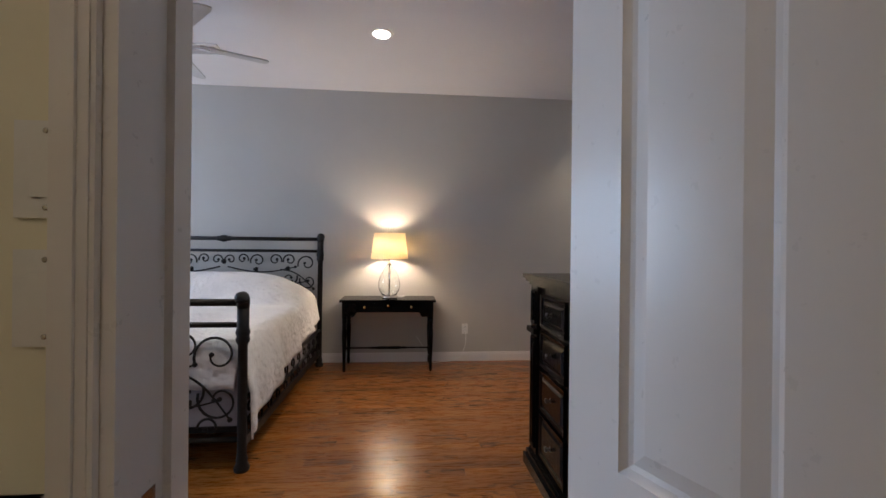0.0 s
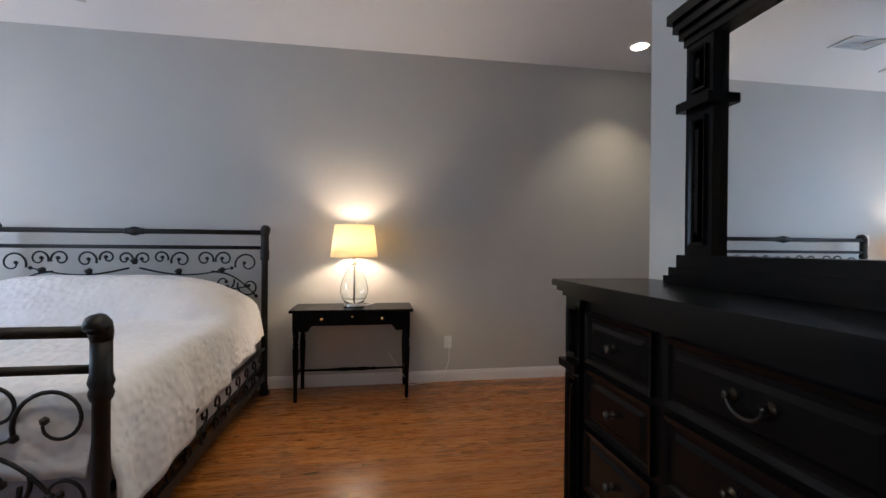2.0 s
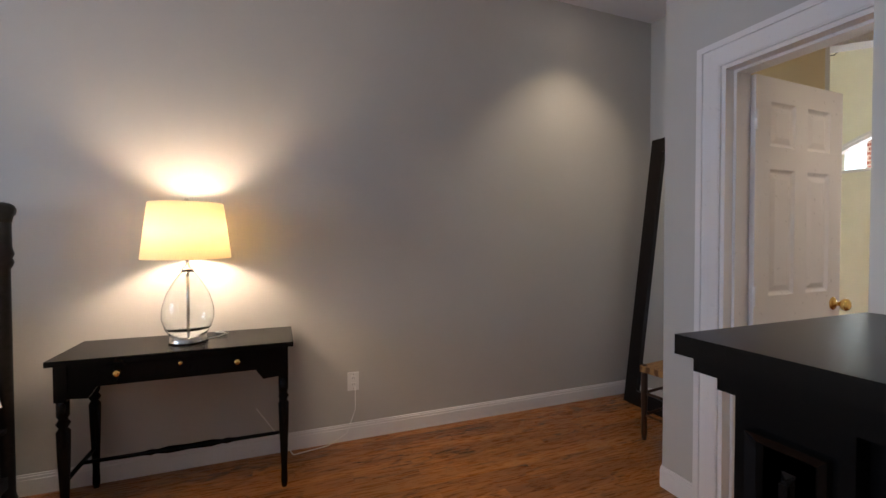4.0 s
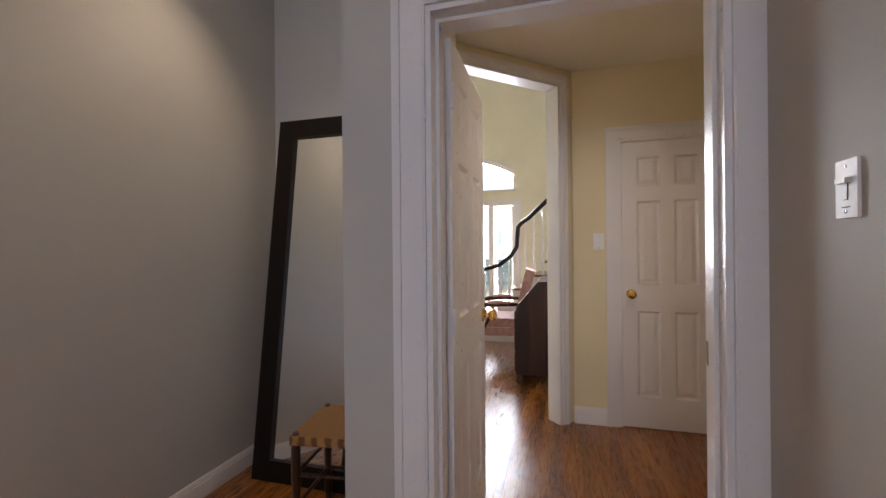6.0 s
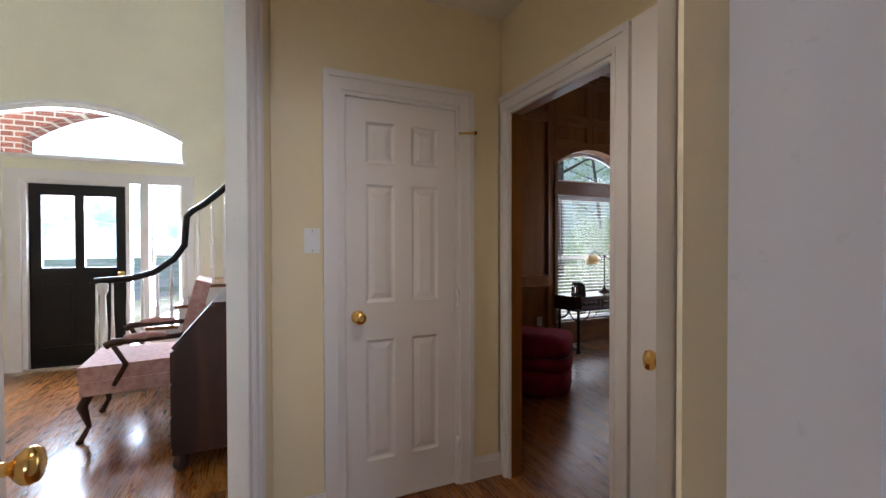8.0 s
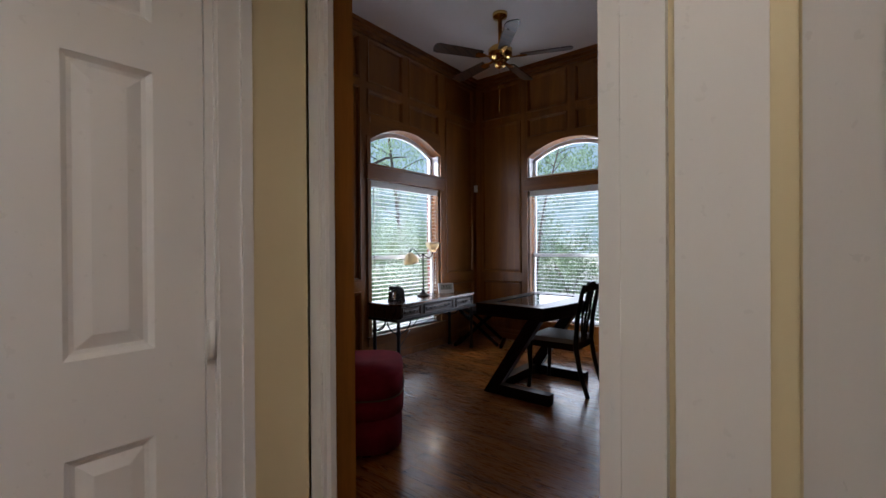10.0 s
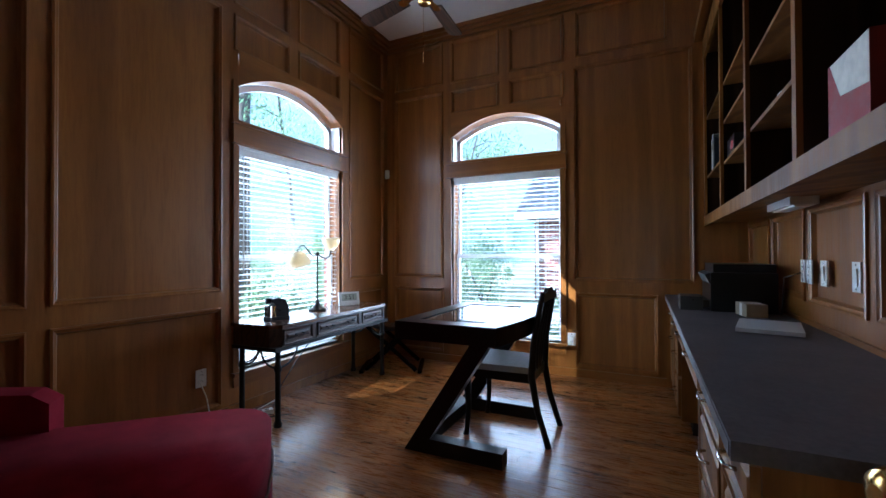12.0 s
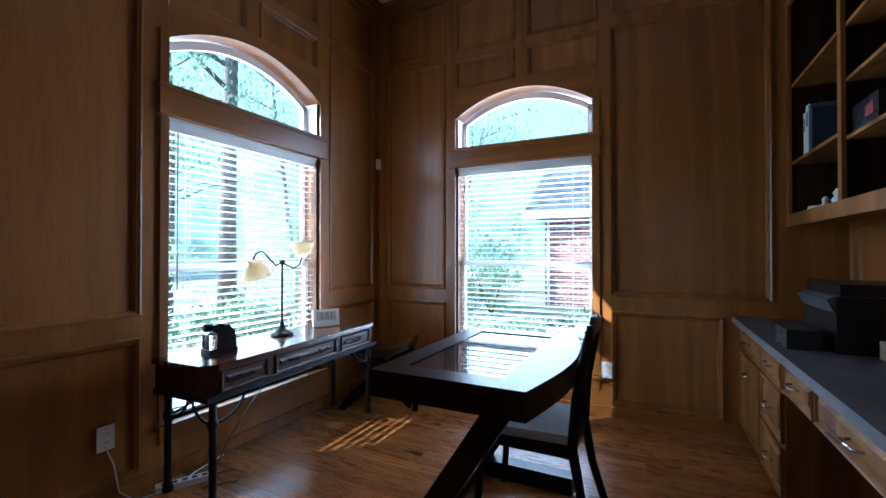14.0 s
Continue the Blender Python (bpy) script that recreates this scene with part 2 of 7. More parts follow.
def tube(bm, pts, r, segs=8, closed=False):
    """A round bar along a line of points; r may be one radius or one per point."""
    pts = [Vector(p) for p in pts]
    n = len(pts)
    rs = r if isinstance(r, (list, tuple)) else [r] * n
    up = None
    rings = []
    for i, p in enumerate(pts):
        d = (pts[(i + 1) % n] - pts[i - 1]) if closed or 0 < i < n - 1 else (pts[1] - pts[0] if i == 0 else pts[-1] - pts[-2])
        d.normalize()
        if up is None:
            up = d.orthogonal().normalized()
        up = (up - d * up.dot(d)).normalized()
        side = d.cross(up)
        rings.append([bm.verts.new(p + (up * math.cos(2 * math.pi * k / segs) + side * math.sin(2 * math.pi * k / segs)) * rs[i]) for k in range(segs)])
    pairs = list(zip(rings, rings[1:])) + ([(rings[-1], rings[0])] if closed else [])
    for a, b in pairs:
        for k in range(segs):
            bm.faces.new((a[k], a[(k + 1) % segs], b[(k + 1) % segs], b[k])).smooth = True
    if not closed:
        bm.faces.new(rings[0][::-1])
        bm.faces.new(rings[-1])
    return bm

def prism(bm, outline, axis, a0, a1):
    """Extrudes a 2D outline along an axis. axis x: outline is (y, z); y: (x, z); z: (x, y)."""
    def at(p, a):
        return {"x": (a, p[0], p[1]), "y": (p[0], a, p[1]), "z": (p[0], p[1], a)}[axis]
    lo = [bm.verts.new(at(p, a0)) for p in outline]
    hi = [bm.verts.new(at(p, a1)) for p in outline]
    bm.faces.new(lo)
    bm.faces.new(hi[::-1])
    n = len(outline)
    for i in range(n):
        bm.faces.new((lo[i], hi[i], hi[(i + 1) % n], lo[(i + 1) % n]))
    return bm

def turned(bm, m):
    bmesh.ops.transform(bm, matrix=m, verts=bm.verts)
    return bm

def link(name, bm, mats, parent=None, label="", matrix=None):
    bmesh.ops.recalc_face_normals(bm, faces=bm.faces)
    me = bpy.data.meshes.new(name)
    for mt in (mats if isinstance(mats, (list, tuple)) else [mats]):
        me.materials.append(mt)
    bm.to_mesh(me)
    bm.free()
    ob = new(name, me)
    if matrix is not None:
        ob.matrix_basis = matrix
    if parent is not None:
        ob.parent = parent
    if label:
        ob["label"] = label
    return ob

def part(name, bm, mat, parent, label=""):
    return link(name, bm, mat, parent, label)

def thing(name, label, category, m=None, group=""):
    ob = new(name)
    ob.empty_display_size = 0.1
    if m is not None:
        ob.matrix_basis = m
    return tagged(ob, label, category, group)

def setting(name, bm, mats, label, category):
    return tagged(link(name, bm, mats), label, category, kind="structure")

# ---- walls ----
def wall(name, along, a0, a1, t0, t1, z0, z1, openings, minus, plus, label):
    """A wall along x or y from a0 to a1, filling t0..t1 across, with openings (u0, u1, v0, v1). minus and plus paint its two faces."""
    bm = bmesh.new()
    us = sorted({a0, a1, *[o[0] for o in openings], *[o[1] for o in openings]})
    for u0, u1 in zip(us, us[1:]):
        mid = (u0 + u1) / 2
        holes = sorted((o[2], o[3]) for o in openings if o[0] <= mid <= o[1])
        z = z0
        for v0, v1 in holes + [(z1, z1)]:
            if v0 - z > 1e-4:
                fs = box(bm, u0, u1, t0, t1, z, v0) if along == "x" else box(bm, t0, t1, u0, u1, z, v0)
            z = v1
    bmesh.ops.remove_doubles(bm, verts=bm.verts, dist=1e-5)
    ax = 1 if along == "x" else 0
    bmesh.ops.recalc_face_normals(bm, faces=bm.faces)
    for f in bm.faces:
        f.material_index = 1 if f.calc_center_median()[ax] > (t0 + t1) / 2 + (t1 - t0) * 0.3 else 0
    return setting(name, bm, [minus, plus], label, "wall")

HB = 5.375          # bedroom wall behind the bed
BC, HC, SC = 3.10, 2.573, 3.53
DX = 1.55          # wall behind the dresser
RY = 3.05           # its return wall
EX, DE = 2.48, 0.16  # wall with the bedroom door, and its thickness
AY = 4.265           # south side of the alcove
AX = 3.58           # end of the alcove
CX = 4.452          # hall wall with the closet door
SY = 2.275           # hall wall with the study door
SN = 2.195          # its study side
WX, WY, WW = 6.79, -1.976, 3.36   # study walls
D = 0.12
g, yel, tr = M["grey_wall"], M["yellow_wall"], M["trim"]
GL = "smooth greige painted bedroom wall"
wall("wall_north", "x", -4.7, AX, HB, HB + D, 0, BC, [], g, g, GL)
wall("wall_west", "y", 1.19, HB, -4.7, -4.58, 0, BC, [(2.1, 4.3, 0.75, 2.45)], g, g, GL)
wall("wall_entry_left", "x", -4.7, 0.014, 1.02, 1.19, 0, BC, [], M["cream_wall"], g, GL)
wall("wall_entry_right", "x", 0.79, DX + D, 1.02, 1.19, 0, BC, [], M["cream_wall"], g, GL)
wall("wall_entry_header", "x", 0.014, 0.79, 1.02, 1.19, 2.06, BC, [], M["cream_wall"], g, GL)
wall("wall_dresser", "y", 1.19, RY - D, DX, DX + D, 0, BC, [], g, g, GL)
wall("wall_return", "x", DX, EX + 0.001, RY - D, RY, 0, BC, [], g, g, GL)
wall("wall_bedroom_door", "y", 2.76, AY, EX, EX + DE, 0, BC, [(3.125, 3.968, 0, 2.05)], g, yel, GL)
wall("wall_alcove_side", "x", EX + DE, AX, AY - D, AY, 0, BC, [], yel, g, GL)
wall("wall_alcove_end", "y", AY, HB, AX, AX + D, 0, BC, [], g, M["cream_wall"], GL)
YL = "pale yellow painted hall wall"
wall("wall_closet", "y", SY, 3.49, CX, CX + D, 0, 5.2, [(2.548, 3.176, 0, 2.05)], yel, M["cream_wall"], YL)
wall("wall_hall_south", "x", EX + DE, CX, SN, SY, 0, SC, [(3.627, 4.393, 0, 2.045)], M["panel"], yel, YL)
# diagonal wall with the cased opening to the foyer
diag = Matrix.Translation((4.485, 3.47, 0)) @ pose(0, 0, 0, 0, 0, 135)
bm = bmesh.new()
for u0, u1, v0, v1 in ((0.0, 0.15, 0, 5.2), (0.15, 1.06, 2.46, 5.2), (1.06, 1.25, 0, 5.2)):
    box(bm, u0, u1, -D, 0, v0, v1)
turned(bm, diag)
bmesh.ops.recalc_face_normals(bm, faces=bm.faces)
for f in bm.faces:
    f.material_index = 1 if f.normal.dot(Vector((0.707, 0.707, 0))) > 0.7 else 0
setting("wall_diagonal", bm, [yel, M["cream_wall"]], "pale yellow painted hall wall with a tall opening", "wall")
# second diagonal wall, with a cupboard door
diag2 = Matrix.Translation((3.459, 2.19, 0)) @ pose(0, 0, 0, 0, 0, 129)
bm = bmesh.new()
for u0, u1, v0, v1 in ((0.06, 0.30, 0, HC + 0.05), (0.30, 0.935, 2.05, HC + 0.05), (0.935, 1.18, 0, HC + 0.05)):
    box(bm, u0, u1, 0, D, v0, v1)
setting("wall_cupboard", turned(bm, diag2), yel, "pale yellow painted hall wall with a cupboard door", "wall")
# foyer
CL = "cream painted two-storey foyer wall"
FX = 8.1
wall("wall_foyer_front", "y", 1.9, 8.2, FX, FX + 0.16, 0, 5.2, [(4.72, 5.76, 0, 1.98), (4.35, 4.66, 0.41, 1.98), (4.34, 6.26, 2.24, 2.84)], M["cream_wall"], M["cream_wall"], CL)
wall("wall_foyer_north", "x", AX + D, FX, 8.08, 8.2, 0, 5.2, [], M["cream_wall"], M["cream_wall"], CL)
wall("wall_foyer_west", "y", AY + 0.02, 8.08, AX + D, AX + D + 0.1, 0, 5.2, [], M["cream_wall"], M["cream_wall"], CL)
wall("wall_foyer_south", "x", CX + D, FX, SN, SY, 0, 5.2, [], M["panel"], M["cream_wall"], CL)
# study
OL = "stained oak panelled study wall"
W1 = (-1.146, 0.012)
W2 = (4.833, 5.966)
wall("wall_study_east", "y", WY - D, SN, WX, WX + 0.14, 0, SC, [(W1[0], W1[1], 0.30, 2.60)], M["panel"], M["cream_wall"], OL)
wall("wall_study_south", "x", WW - D, WX, WY - 0.14, WY, 0, SC, [(W2[0], W2[1], 0.30, 2.60)], M["cream_wall"], M["panel"], OL)
wall("wall_study_west", "y", WY, SN, WW - D, WW, 0, SC, [], g, M["panel"], OL)
# entry hall round the start of the walk
wall("wall_start_left", "y", -1.6, 1.02, -1.3, -1.18, 0, 2.6, [], M["cream_wall"], M["cream_wall"], "cream painted entry hall wall")
wall("wall_start_right", "y", -1.6, 1.02, 1.35, 1.47, 0, 2.6, [], M["cream_wall"], M["cream_wall"], "cream painted entry hall wall")
wall("wall_start_back", "x", -1.3, 1.47, -1.72, -1.6, 0, 2.6, [], M["cream_wall"], M["cream_wall"], "cream painted entry hall wall")

def slab(name, x0, x1, y0, y1, z0, z1, mat, label, cat):
    bm = bmesh.new()
    box(bm, x0, x1, y0, y1, z0, z1)
    return setting(name, bm, mat, label, cat)
cl = M["ceiling"]
slab("ceiling_bedroom", -4.7, AX + D, 1.02, HB + D, BC, BC + 0.1, cl, "smooth white painted bedroom ceiling", "ceiling")
slab("ceiling_entry", -1.3, 1.47, -1.72, 1.02, 2.6, 2.7, cl, "smooth white painted hall ceiling", "ceiling")
bm = bmesh.new()
prism(bm, [(EX + DE, 2.72), (3.45, SY), (CX, SY), (CX, 3.49), (3.62, 4.335), (EX + DE, 4.16)], "z", HC, HC + 0.1)
setting("ceiling_hall", bm, M["hall_ceiling"], "cream painted hall ceiling", "ceiling")
slab("ceiling_foyer", AX + D, FX + 0.16, SN, 8.2, 5.2, 5.3, cl, "white painted foyer ceiling", "ceiling")
slab("ceiling_study", WW - D, WX + 0.22, WY - 0.22, SN, SC, SC + 0.1, cl, "smooth white painted study ceiling", "ceiling")
slab("floor_bedroom", -4.7, EX + 0.06, -1.72, HB + D, -0.12, -0.004, M["gap"], "subfloor under the bedroom oak boards", "floor")
slab("floor_hall", EX + 0.06, FX + 0.2, SY - 0.06, 8.2, -0.12, -0.004, M["gap"], "subfloor under the hall oak boards", "floor")
slab("floor_study", WW - D, WX + 0.1, WY - 0.1, SY - 0.06, -0.12, -0.004, M["gap"], "subfloor under the study oak boards", "floor")

# ---- trim and doors ----
def casing(name, u0, u1, head, face, out, along, mat, label, w=0.11, depth=0.02, m=None):
    """Moulded casing round an opening u0..u1 on the wall face, standing out by depth towards out (+1 or -1)."""
    bm = bmesh.new()
    def put(a, b, c, d, lo, hi):
        t0, t1 = face + out * lo, face + out * hi
        if along == "x":
            box(bm, a, b, t0, t1, c, d)
        else:
            box(bm, t0, t1, a, b, c, d)
    for s, a in ((-1, u0), (1, u1)):
        lo, hi = sorted((a, a + s * w))
        put(lo, hi, 0, head + w, 0.0, depth * 0.7)
        lo, hi = sorted((a + s * (w - 0.026), a + s * (w + 0.001)))
        put(lo, hi, 0, head + w, 0.0, depth * 1.08)
        lo, hi = sorted((a + s * 0.006, a + s * 0.020))
        put(lo, hi, 0, head + 0.02, 0.0, depth * 0.84)
    put(u0, u1, head, head + w, 0.0, depth * 0.7)
    put(u0 - w, u1 + w, head + w - 0.026, head + w + 0.001, 0.0, depth * 1.09)
    put(u0 - 0.02, u1 + 0.02, head + 0.006, head + 0.020, 0.0, depth * 0.85)
    if m is not None:
        turned(bm, m)
    rounded(bm, 0.0045, 2)
    return setting(name, bm, mat, label, "door casing")

def jamb(name, u0, u1, head, t0, t1, along, mat, label, stop=None, m=None):
    """Lining boards inside an opening, with a stop strip."""
    bm = bmesh.new()
    k = 0.018
    def put(a, b, c, d, lo, hi):
        if along == "x":
            box(bm, a, b, lo, hi, c, d)
        else:
            box(bm, lo, hi, a, b, c, d)
    for a, b in ((u0 - 0.002, u0 + k), (u1 - k, u1 + 0.002)):
        put(a, b, 0, head, t0 - 0.003, t1 + 0.003)
    put(u0 + k, u1 - k, head - k, head + 0.002, t0 - 0.003, t1 + 0.003)
    if stop:
        s0, s1 = stop
        put(u0 + k, u0 + k + 0.012, 0, head - k, s0, s1)
        put(u1 - k - 0.012, u1 - k, 0, head - k, s0, s1)
        put(u0 + k + 0.012, u1 - k - 0.012, head - k - 0.012, head - k, s0, s1)
    if m is not None:
        turned(bm, m)
    rounded(bm, 0.002)
    return setting(name, bm, mat, label, "door jamb")

def baseboard(name, along, a0, a1, face, out, mat, label, h=0.105):
    bm = bmesh.new()
    for d, z0, z1 in ((0.016, 0.0, h - 0.025), (0.012, h - 0.025, h - 0.010), (0.007, h - 0.010, h)):
        t0, t1 = sorted((face, face + out * d))
        if along == "x":
            box(bm, a0, a1, t0, t1, z0, z1)
        else:
            box(bm, t0, t1, a0, a1, z0, z1)
    return setting(name, bm, mat, label, "baseboard")

def knob_mesh():
    bm = bmesh.new()
    lathe(bm, [(0.033, 0), (0.033, 0.004), (0.026, 0.008), (0.012, 0.012), (0.011, 0.030), (0.020, 0.036), (0.029, 0.046), (0.031, 0.056), (0.026, 0.066), (0.012, 0.071)], 24)
    return bm

ROWS = ((0.224, 0.83), (1.017, 1.605), (1.71, 1.914))
def panel_door(name, w, m, label, mats=None, knob_x=None, knob_z=0.95, stile=0.11, t=0.035, knob_sides=(1, -1), hinge_x=None, rows=ROWS, h=2.025, category="door"):
    """A six-panel door; local x along its width from the hinge, y across its thickness, z up."""
    face_mat, back_mat = mats or (M["trim"], M["trim"])
    leaf = tagged(new(name), label, category, kind="structure")
    leaf.matrix_basis = m
    mid = stile * 0.9
    pw = (w - 2 * stile - mid) / 2
    cols = ((stile, stile + pw), (stile + pw + mid, w - stile))
    bm = bmesh.new()
    us = [0, cols[0][0], cols[0][1], cols[1][0], cols[1][1], w]
    zs = [0.008] + [z for r in rows for z in r] + [h]
    for u0, u1 in ((us[0], us[1]), (us[2], us[3]), (us[4], us[5])):
        box(bm, u0, u1, -t / 2, t / 2, zs[0], zs[-1])
    for z0, z1 in zip(zs[::2], zs[1::2]):
        for u0, u1 in cols:
            box(bm, u0, u1, -t / 2, t / 2, z0, z1)
    bmesh.ops.recalc_face_normals(bm, faces=bm.faces)
    for f in bm.faces:
        f.material_index = 1 if f.normal.y < -0.5 else 0
    part("frame", bm, [face_mat, back_mat], leaf)
    for u0, u1 in cols:
        for z0, z1 in rows:
            bm = bmesh.new()
            for s in (1, -1):
                loops = []
                for inset, y in ((0.0, t / 2 - 0.001), (0.010, t / 2 - 0.010), (0.018, t / 2 - 0.012), (0.045, t / 2 - 0.003), (0.048, t / 2 - 0.003)):
                    loops.append([bm.verts.new((u, s * y, z)) for u, z in ((u0 + inset, z0 + inset), (u1 - inset, z0 + inset), (u1 - inset, z1 - inset), (u0 + inset, z1 - inset))])
                for a, b in zip(loops, loops[1:]):
                    for k in range(4):
                        f = bm.faces.new((a[k], a[(k + 1) % 4], b[(k + 1) % 4], b[k]))
                        f.material_index = 0 if s > 0 else 1
                f = bm.faces.new(loops[-1])
                f.material_index = 0 if s > 0 else 1
            part("panel", bm, [face_mat, back_mat], leaf)
    if knob_x is not None:
        for s in knob_sides:
            ob = part("knob", turned(knob_mesh(), pose(knob_x, s * t / 2, knob_z, -90 * s, 0, 0)), M["brass"], leaf, "polished brass door knob")
        bm = bbox(knob_x + (0.055 if knob_x > w / 2 else -0.055), knob_x + (0.0605 if knob_x > w / 2 else -0.0605), -0.011, 0.011, knob_z - 0.03, knob_z + 0.03, 0.001)
        part("latch_plate", bm, M["brass"], leaf)
    if hinge_x is not None:
        for z in (0.22, 1.02, 1.82):
            bm = bmesh.new()
            lathe(bm, [(0.007, -0.045), (0.007, 0.045)], 10, pose(hinge_x, -t / 2 - 0.004, z))
            box(bm, hinge_x, hinge_x + 0.028, -t / 2 - 0.003, -t / 2, z - 0.044, z + 0.044)
            part("hinge", bm, M["trim"], leaf, "painted steel hinge")
    return leaf

WT = "white painted moulded wooden door casing"
JT = "white painted wooden door lining"
# bedroom entry
casing("trim_entry_hall", 0.014, 0.79, 2.06, 1.02, -1, "x", tr, WT, 0.045)
casing("trim_entry_room", 0.014, 0.79, 2.06, 1.19, 1, "x", tr, WT, 0.10)
jamb("trim_entry_lining", 0.014, 0.79, 2.06, 1.02, 1.19, "x", tr, JT, (1.12, 1.16))
panel_door("door_1", 0.76, pose(0.69, 1.205, 0, 0, 0, -70), "white panelled bedroom door standing wide open", knob_x=0.69, rows=((0.22, 0.78), (0.965, 1.92)))
bm = bbox(0.0315, 0.0335, 1.07, 1.10, 0.90, 0.97, 0.0008)
tagged(link("strike_plate", bm, M["chrome"]), "worn steel strike plate on the door lining", "strike plate")
# bedroom to hall
casing("trim_bedroom_door", 3.125, 3.968, 2.05, EX, -1, "y", tr, WT, 0.108)
casing("trim_bedroom_door_hall", 3.125, 3.968, 2.05, EX + DE, 1, "y", tr, WT, 0.06)
jamb("trim_bedroom_lining", 3.125, 3.968, 2.05, EX, EX + DE, "y", tr, JT, (EX + 0.05, EX + 0.10))
panel_door("door_2", 0.70, pose(EX + DE + 0.002, 3.945, 0, 0, 0, 1.5), "white six-panel door standing open into the hall", knob_x=0.64, hinge_x=0.0)
bm = bbox(EX + 0.118, EX + 0.156, 3.142, 3.1445, 0.93, 1.0, 0.0008)
tagged(link("strike_plate", bm, M["chrome"]), "worn steel strike plate on the door lining", "strike plate")
# closet
casing("trim_closet", 2.548, 3.176, 2.05, CX, -1, "y", tr, WT, 0.085)
jamb("trim_closet_lining", 2.548, 3.176, 2.05, CX, CX + D, "y", tr, JT)
panel_door("door_3", 0.588, pose(CX + 0.02, 2.568, 0, 0, 0, 90), "closed white six-panel closet door with brass knob", knob_x=0.53, knob_sides=(1,), stile=0.10)
for z in (0.22, 1.02, 1.86):
    bm = bmesh.new()
    lathe(bm, [(0.008, -0.045), (0.008, 0.045)], 10, pose(CX - 0.022, 2.561, z))
    box(bm, CX - 0.016, CX - 0.001, 2.553, 2.570, z - 0.044, z + 0.044)
    tagged(link("door_hinge", bm, tr), "white painted hinge on the closet door", "hinge")
bm = bmesh.new()
tube(bm, [(CX - 0.02, 2.558, 1.90), (CX - 0.05, 2.538, 1.897), (CX - 0.095, 2.508, 1.89)], 0.006)
lathe(bm, [(0.011, 0), (0.011, 0.012)], 12, look((CX - 0.098, 2.506, 1.89), (CX - 0.02, 2.558, 1.90)))
tagged(link("hinge_pin_stop", bm, M["brass"]), "brass hinge pin door stop on the closet door", "door stop")
# the other hall door
casing("trim_hall_cupboard", 0.30, 0.935, 2.05, 0.0, -1, "x", tr, WT, 0.06, 0.026, m=diag2)
setting("trim_hall_cupboard_side", turned(bbox(0.135, 0.236, -0.018, 0, 0, 2.11, 0.004), diag2), tr, "white painted board beside the cupboard casing", "trim")
setting("trim_hall_corner", bbox(3.42, 3.53, SY, SY + 0.016, 0, 2.13, 0.004), tr, "white painted corner board beside the study casing", "trim")
jamb("trim_hall_cupboard_lining", 0.30, 0.935, 2.05, 0.0, D, "x", tr, JT, m=diag2)
panel_door("door_4", 0.595, diag2 @ pose(0.915, 0.022, 0, 0, 0, 180), "closed white six-panel hall door with brass knob", knob_x=0.555, stile=0.085, knob_z=0.968, knob_sides=(1,), rows=((0.224, 0.895), (1.055, 1.605), (1.71, 1.914)))
bm = turned(bbox(0.318, 0.3215, 0.000, 0.025, 0.955, 1.015, 0.0008), diag2)
tagged(link("strike_plate", bm, M["iron"]), "tarnished brass strike plate on the door lining", "strike plate")
# study doorway
casing("trim_study_door", 3.627, 4.393, 2.045, SY, 1, "x", tr, WT, 0.085)
jamb("trim_study_lining", 3.627, 4.393, 2.045, SY - 0.014, SY, "x", tr, JT)
jamb("trim_study_lining_inner", 3.627, 4.393, 2.045, SN, SY - 0.018, "x", M["panel"], "stained oak door lining on the study side")
casing("trim_study_door_inner", 3.627, 4.393, 2.045, SN, -1, "x", M["panel"], "stained oak moulded casing of the study door", 0.10)
panel_door("door_5", 0.74, pose(3.655, SN - 0.03, 0, 0, 0, -77), "stained oak six-panel study door standing open", (M["door_oak"], M["trim"]), knob_x=0.68, knob_z=0.89)
# cased opening to the foyer
for nm, face, out in (("trim_foyer_opening", -D, -1), ("trim_foyer_opening_far", 0.0, 1)):
    casing(nm, 0.15, 1.06, 2.46, face, out, "x", tr, "white painted casing of the foyer opening", 0.06, m=diag)
jamb("trim_foyer_lining", 0.15, 1.06, 2.46, -D, 0.0, "x", tr, "white painted lining of the foyer opening", m=diag)

BB = "white painted moulded wooden baseboard"
for nm, al, a0, a1, f, o, mt in (
        ("baseboard_north", "x", -4.58, AX, HB, -1, tr), ("baseboard_west", "y", 1.19, HB, -4.58, 1, tr),
        ("baseboard_entry", "x", -4.58, -0.09, 1.19, 1, tr), ("baseboard_dresser", "y", 1.19, RY, DX, -1, tr),
        ("baseboard_return", "x", DX, EX, RY, 1, tr), ("baseboard_jog", "y", 4.078, AY, EX, -1, tr),
        ("baseboard_alcove_side", "x", EX, AX, AY, 1, tr), ("baseboard_alcove_end", "y", AY, HB, AX, -1, tr),
        ("baseboard_closet_left", "y", 3.263, 3.49, CX, -1, tr), ("baseboard_closet_right", "y", SY, 2.461, CX, -1, tr),
        ("baseboard_hall_south", "x", 3.532, 3.541, SY, 1, tr),
        ("baseboard_foyer_front", "y", 2.31, 4.70, FX, -1, tr), ("baseboard_foyer_front_far", "y", 5.78, 8.08, FX, -1, tr)):
    baseboard(nm, al, a0, a1, f, o, mt, BB, 0.12 if "closet" in nm or "hall" in nm else 0.105)
bm = bmesh.new()
box(bm, 0.0, 0.098, -D - 0.016, -D, 0, 0.11)
box(bm, 1.162, 1.25, -D - 0.016, -D, 0, 0.11)
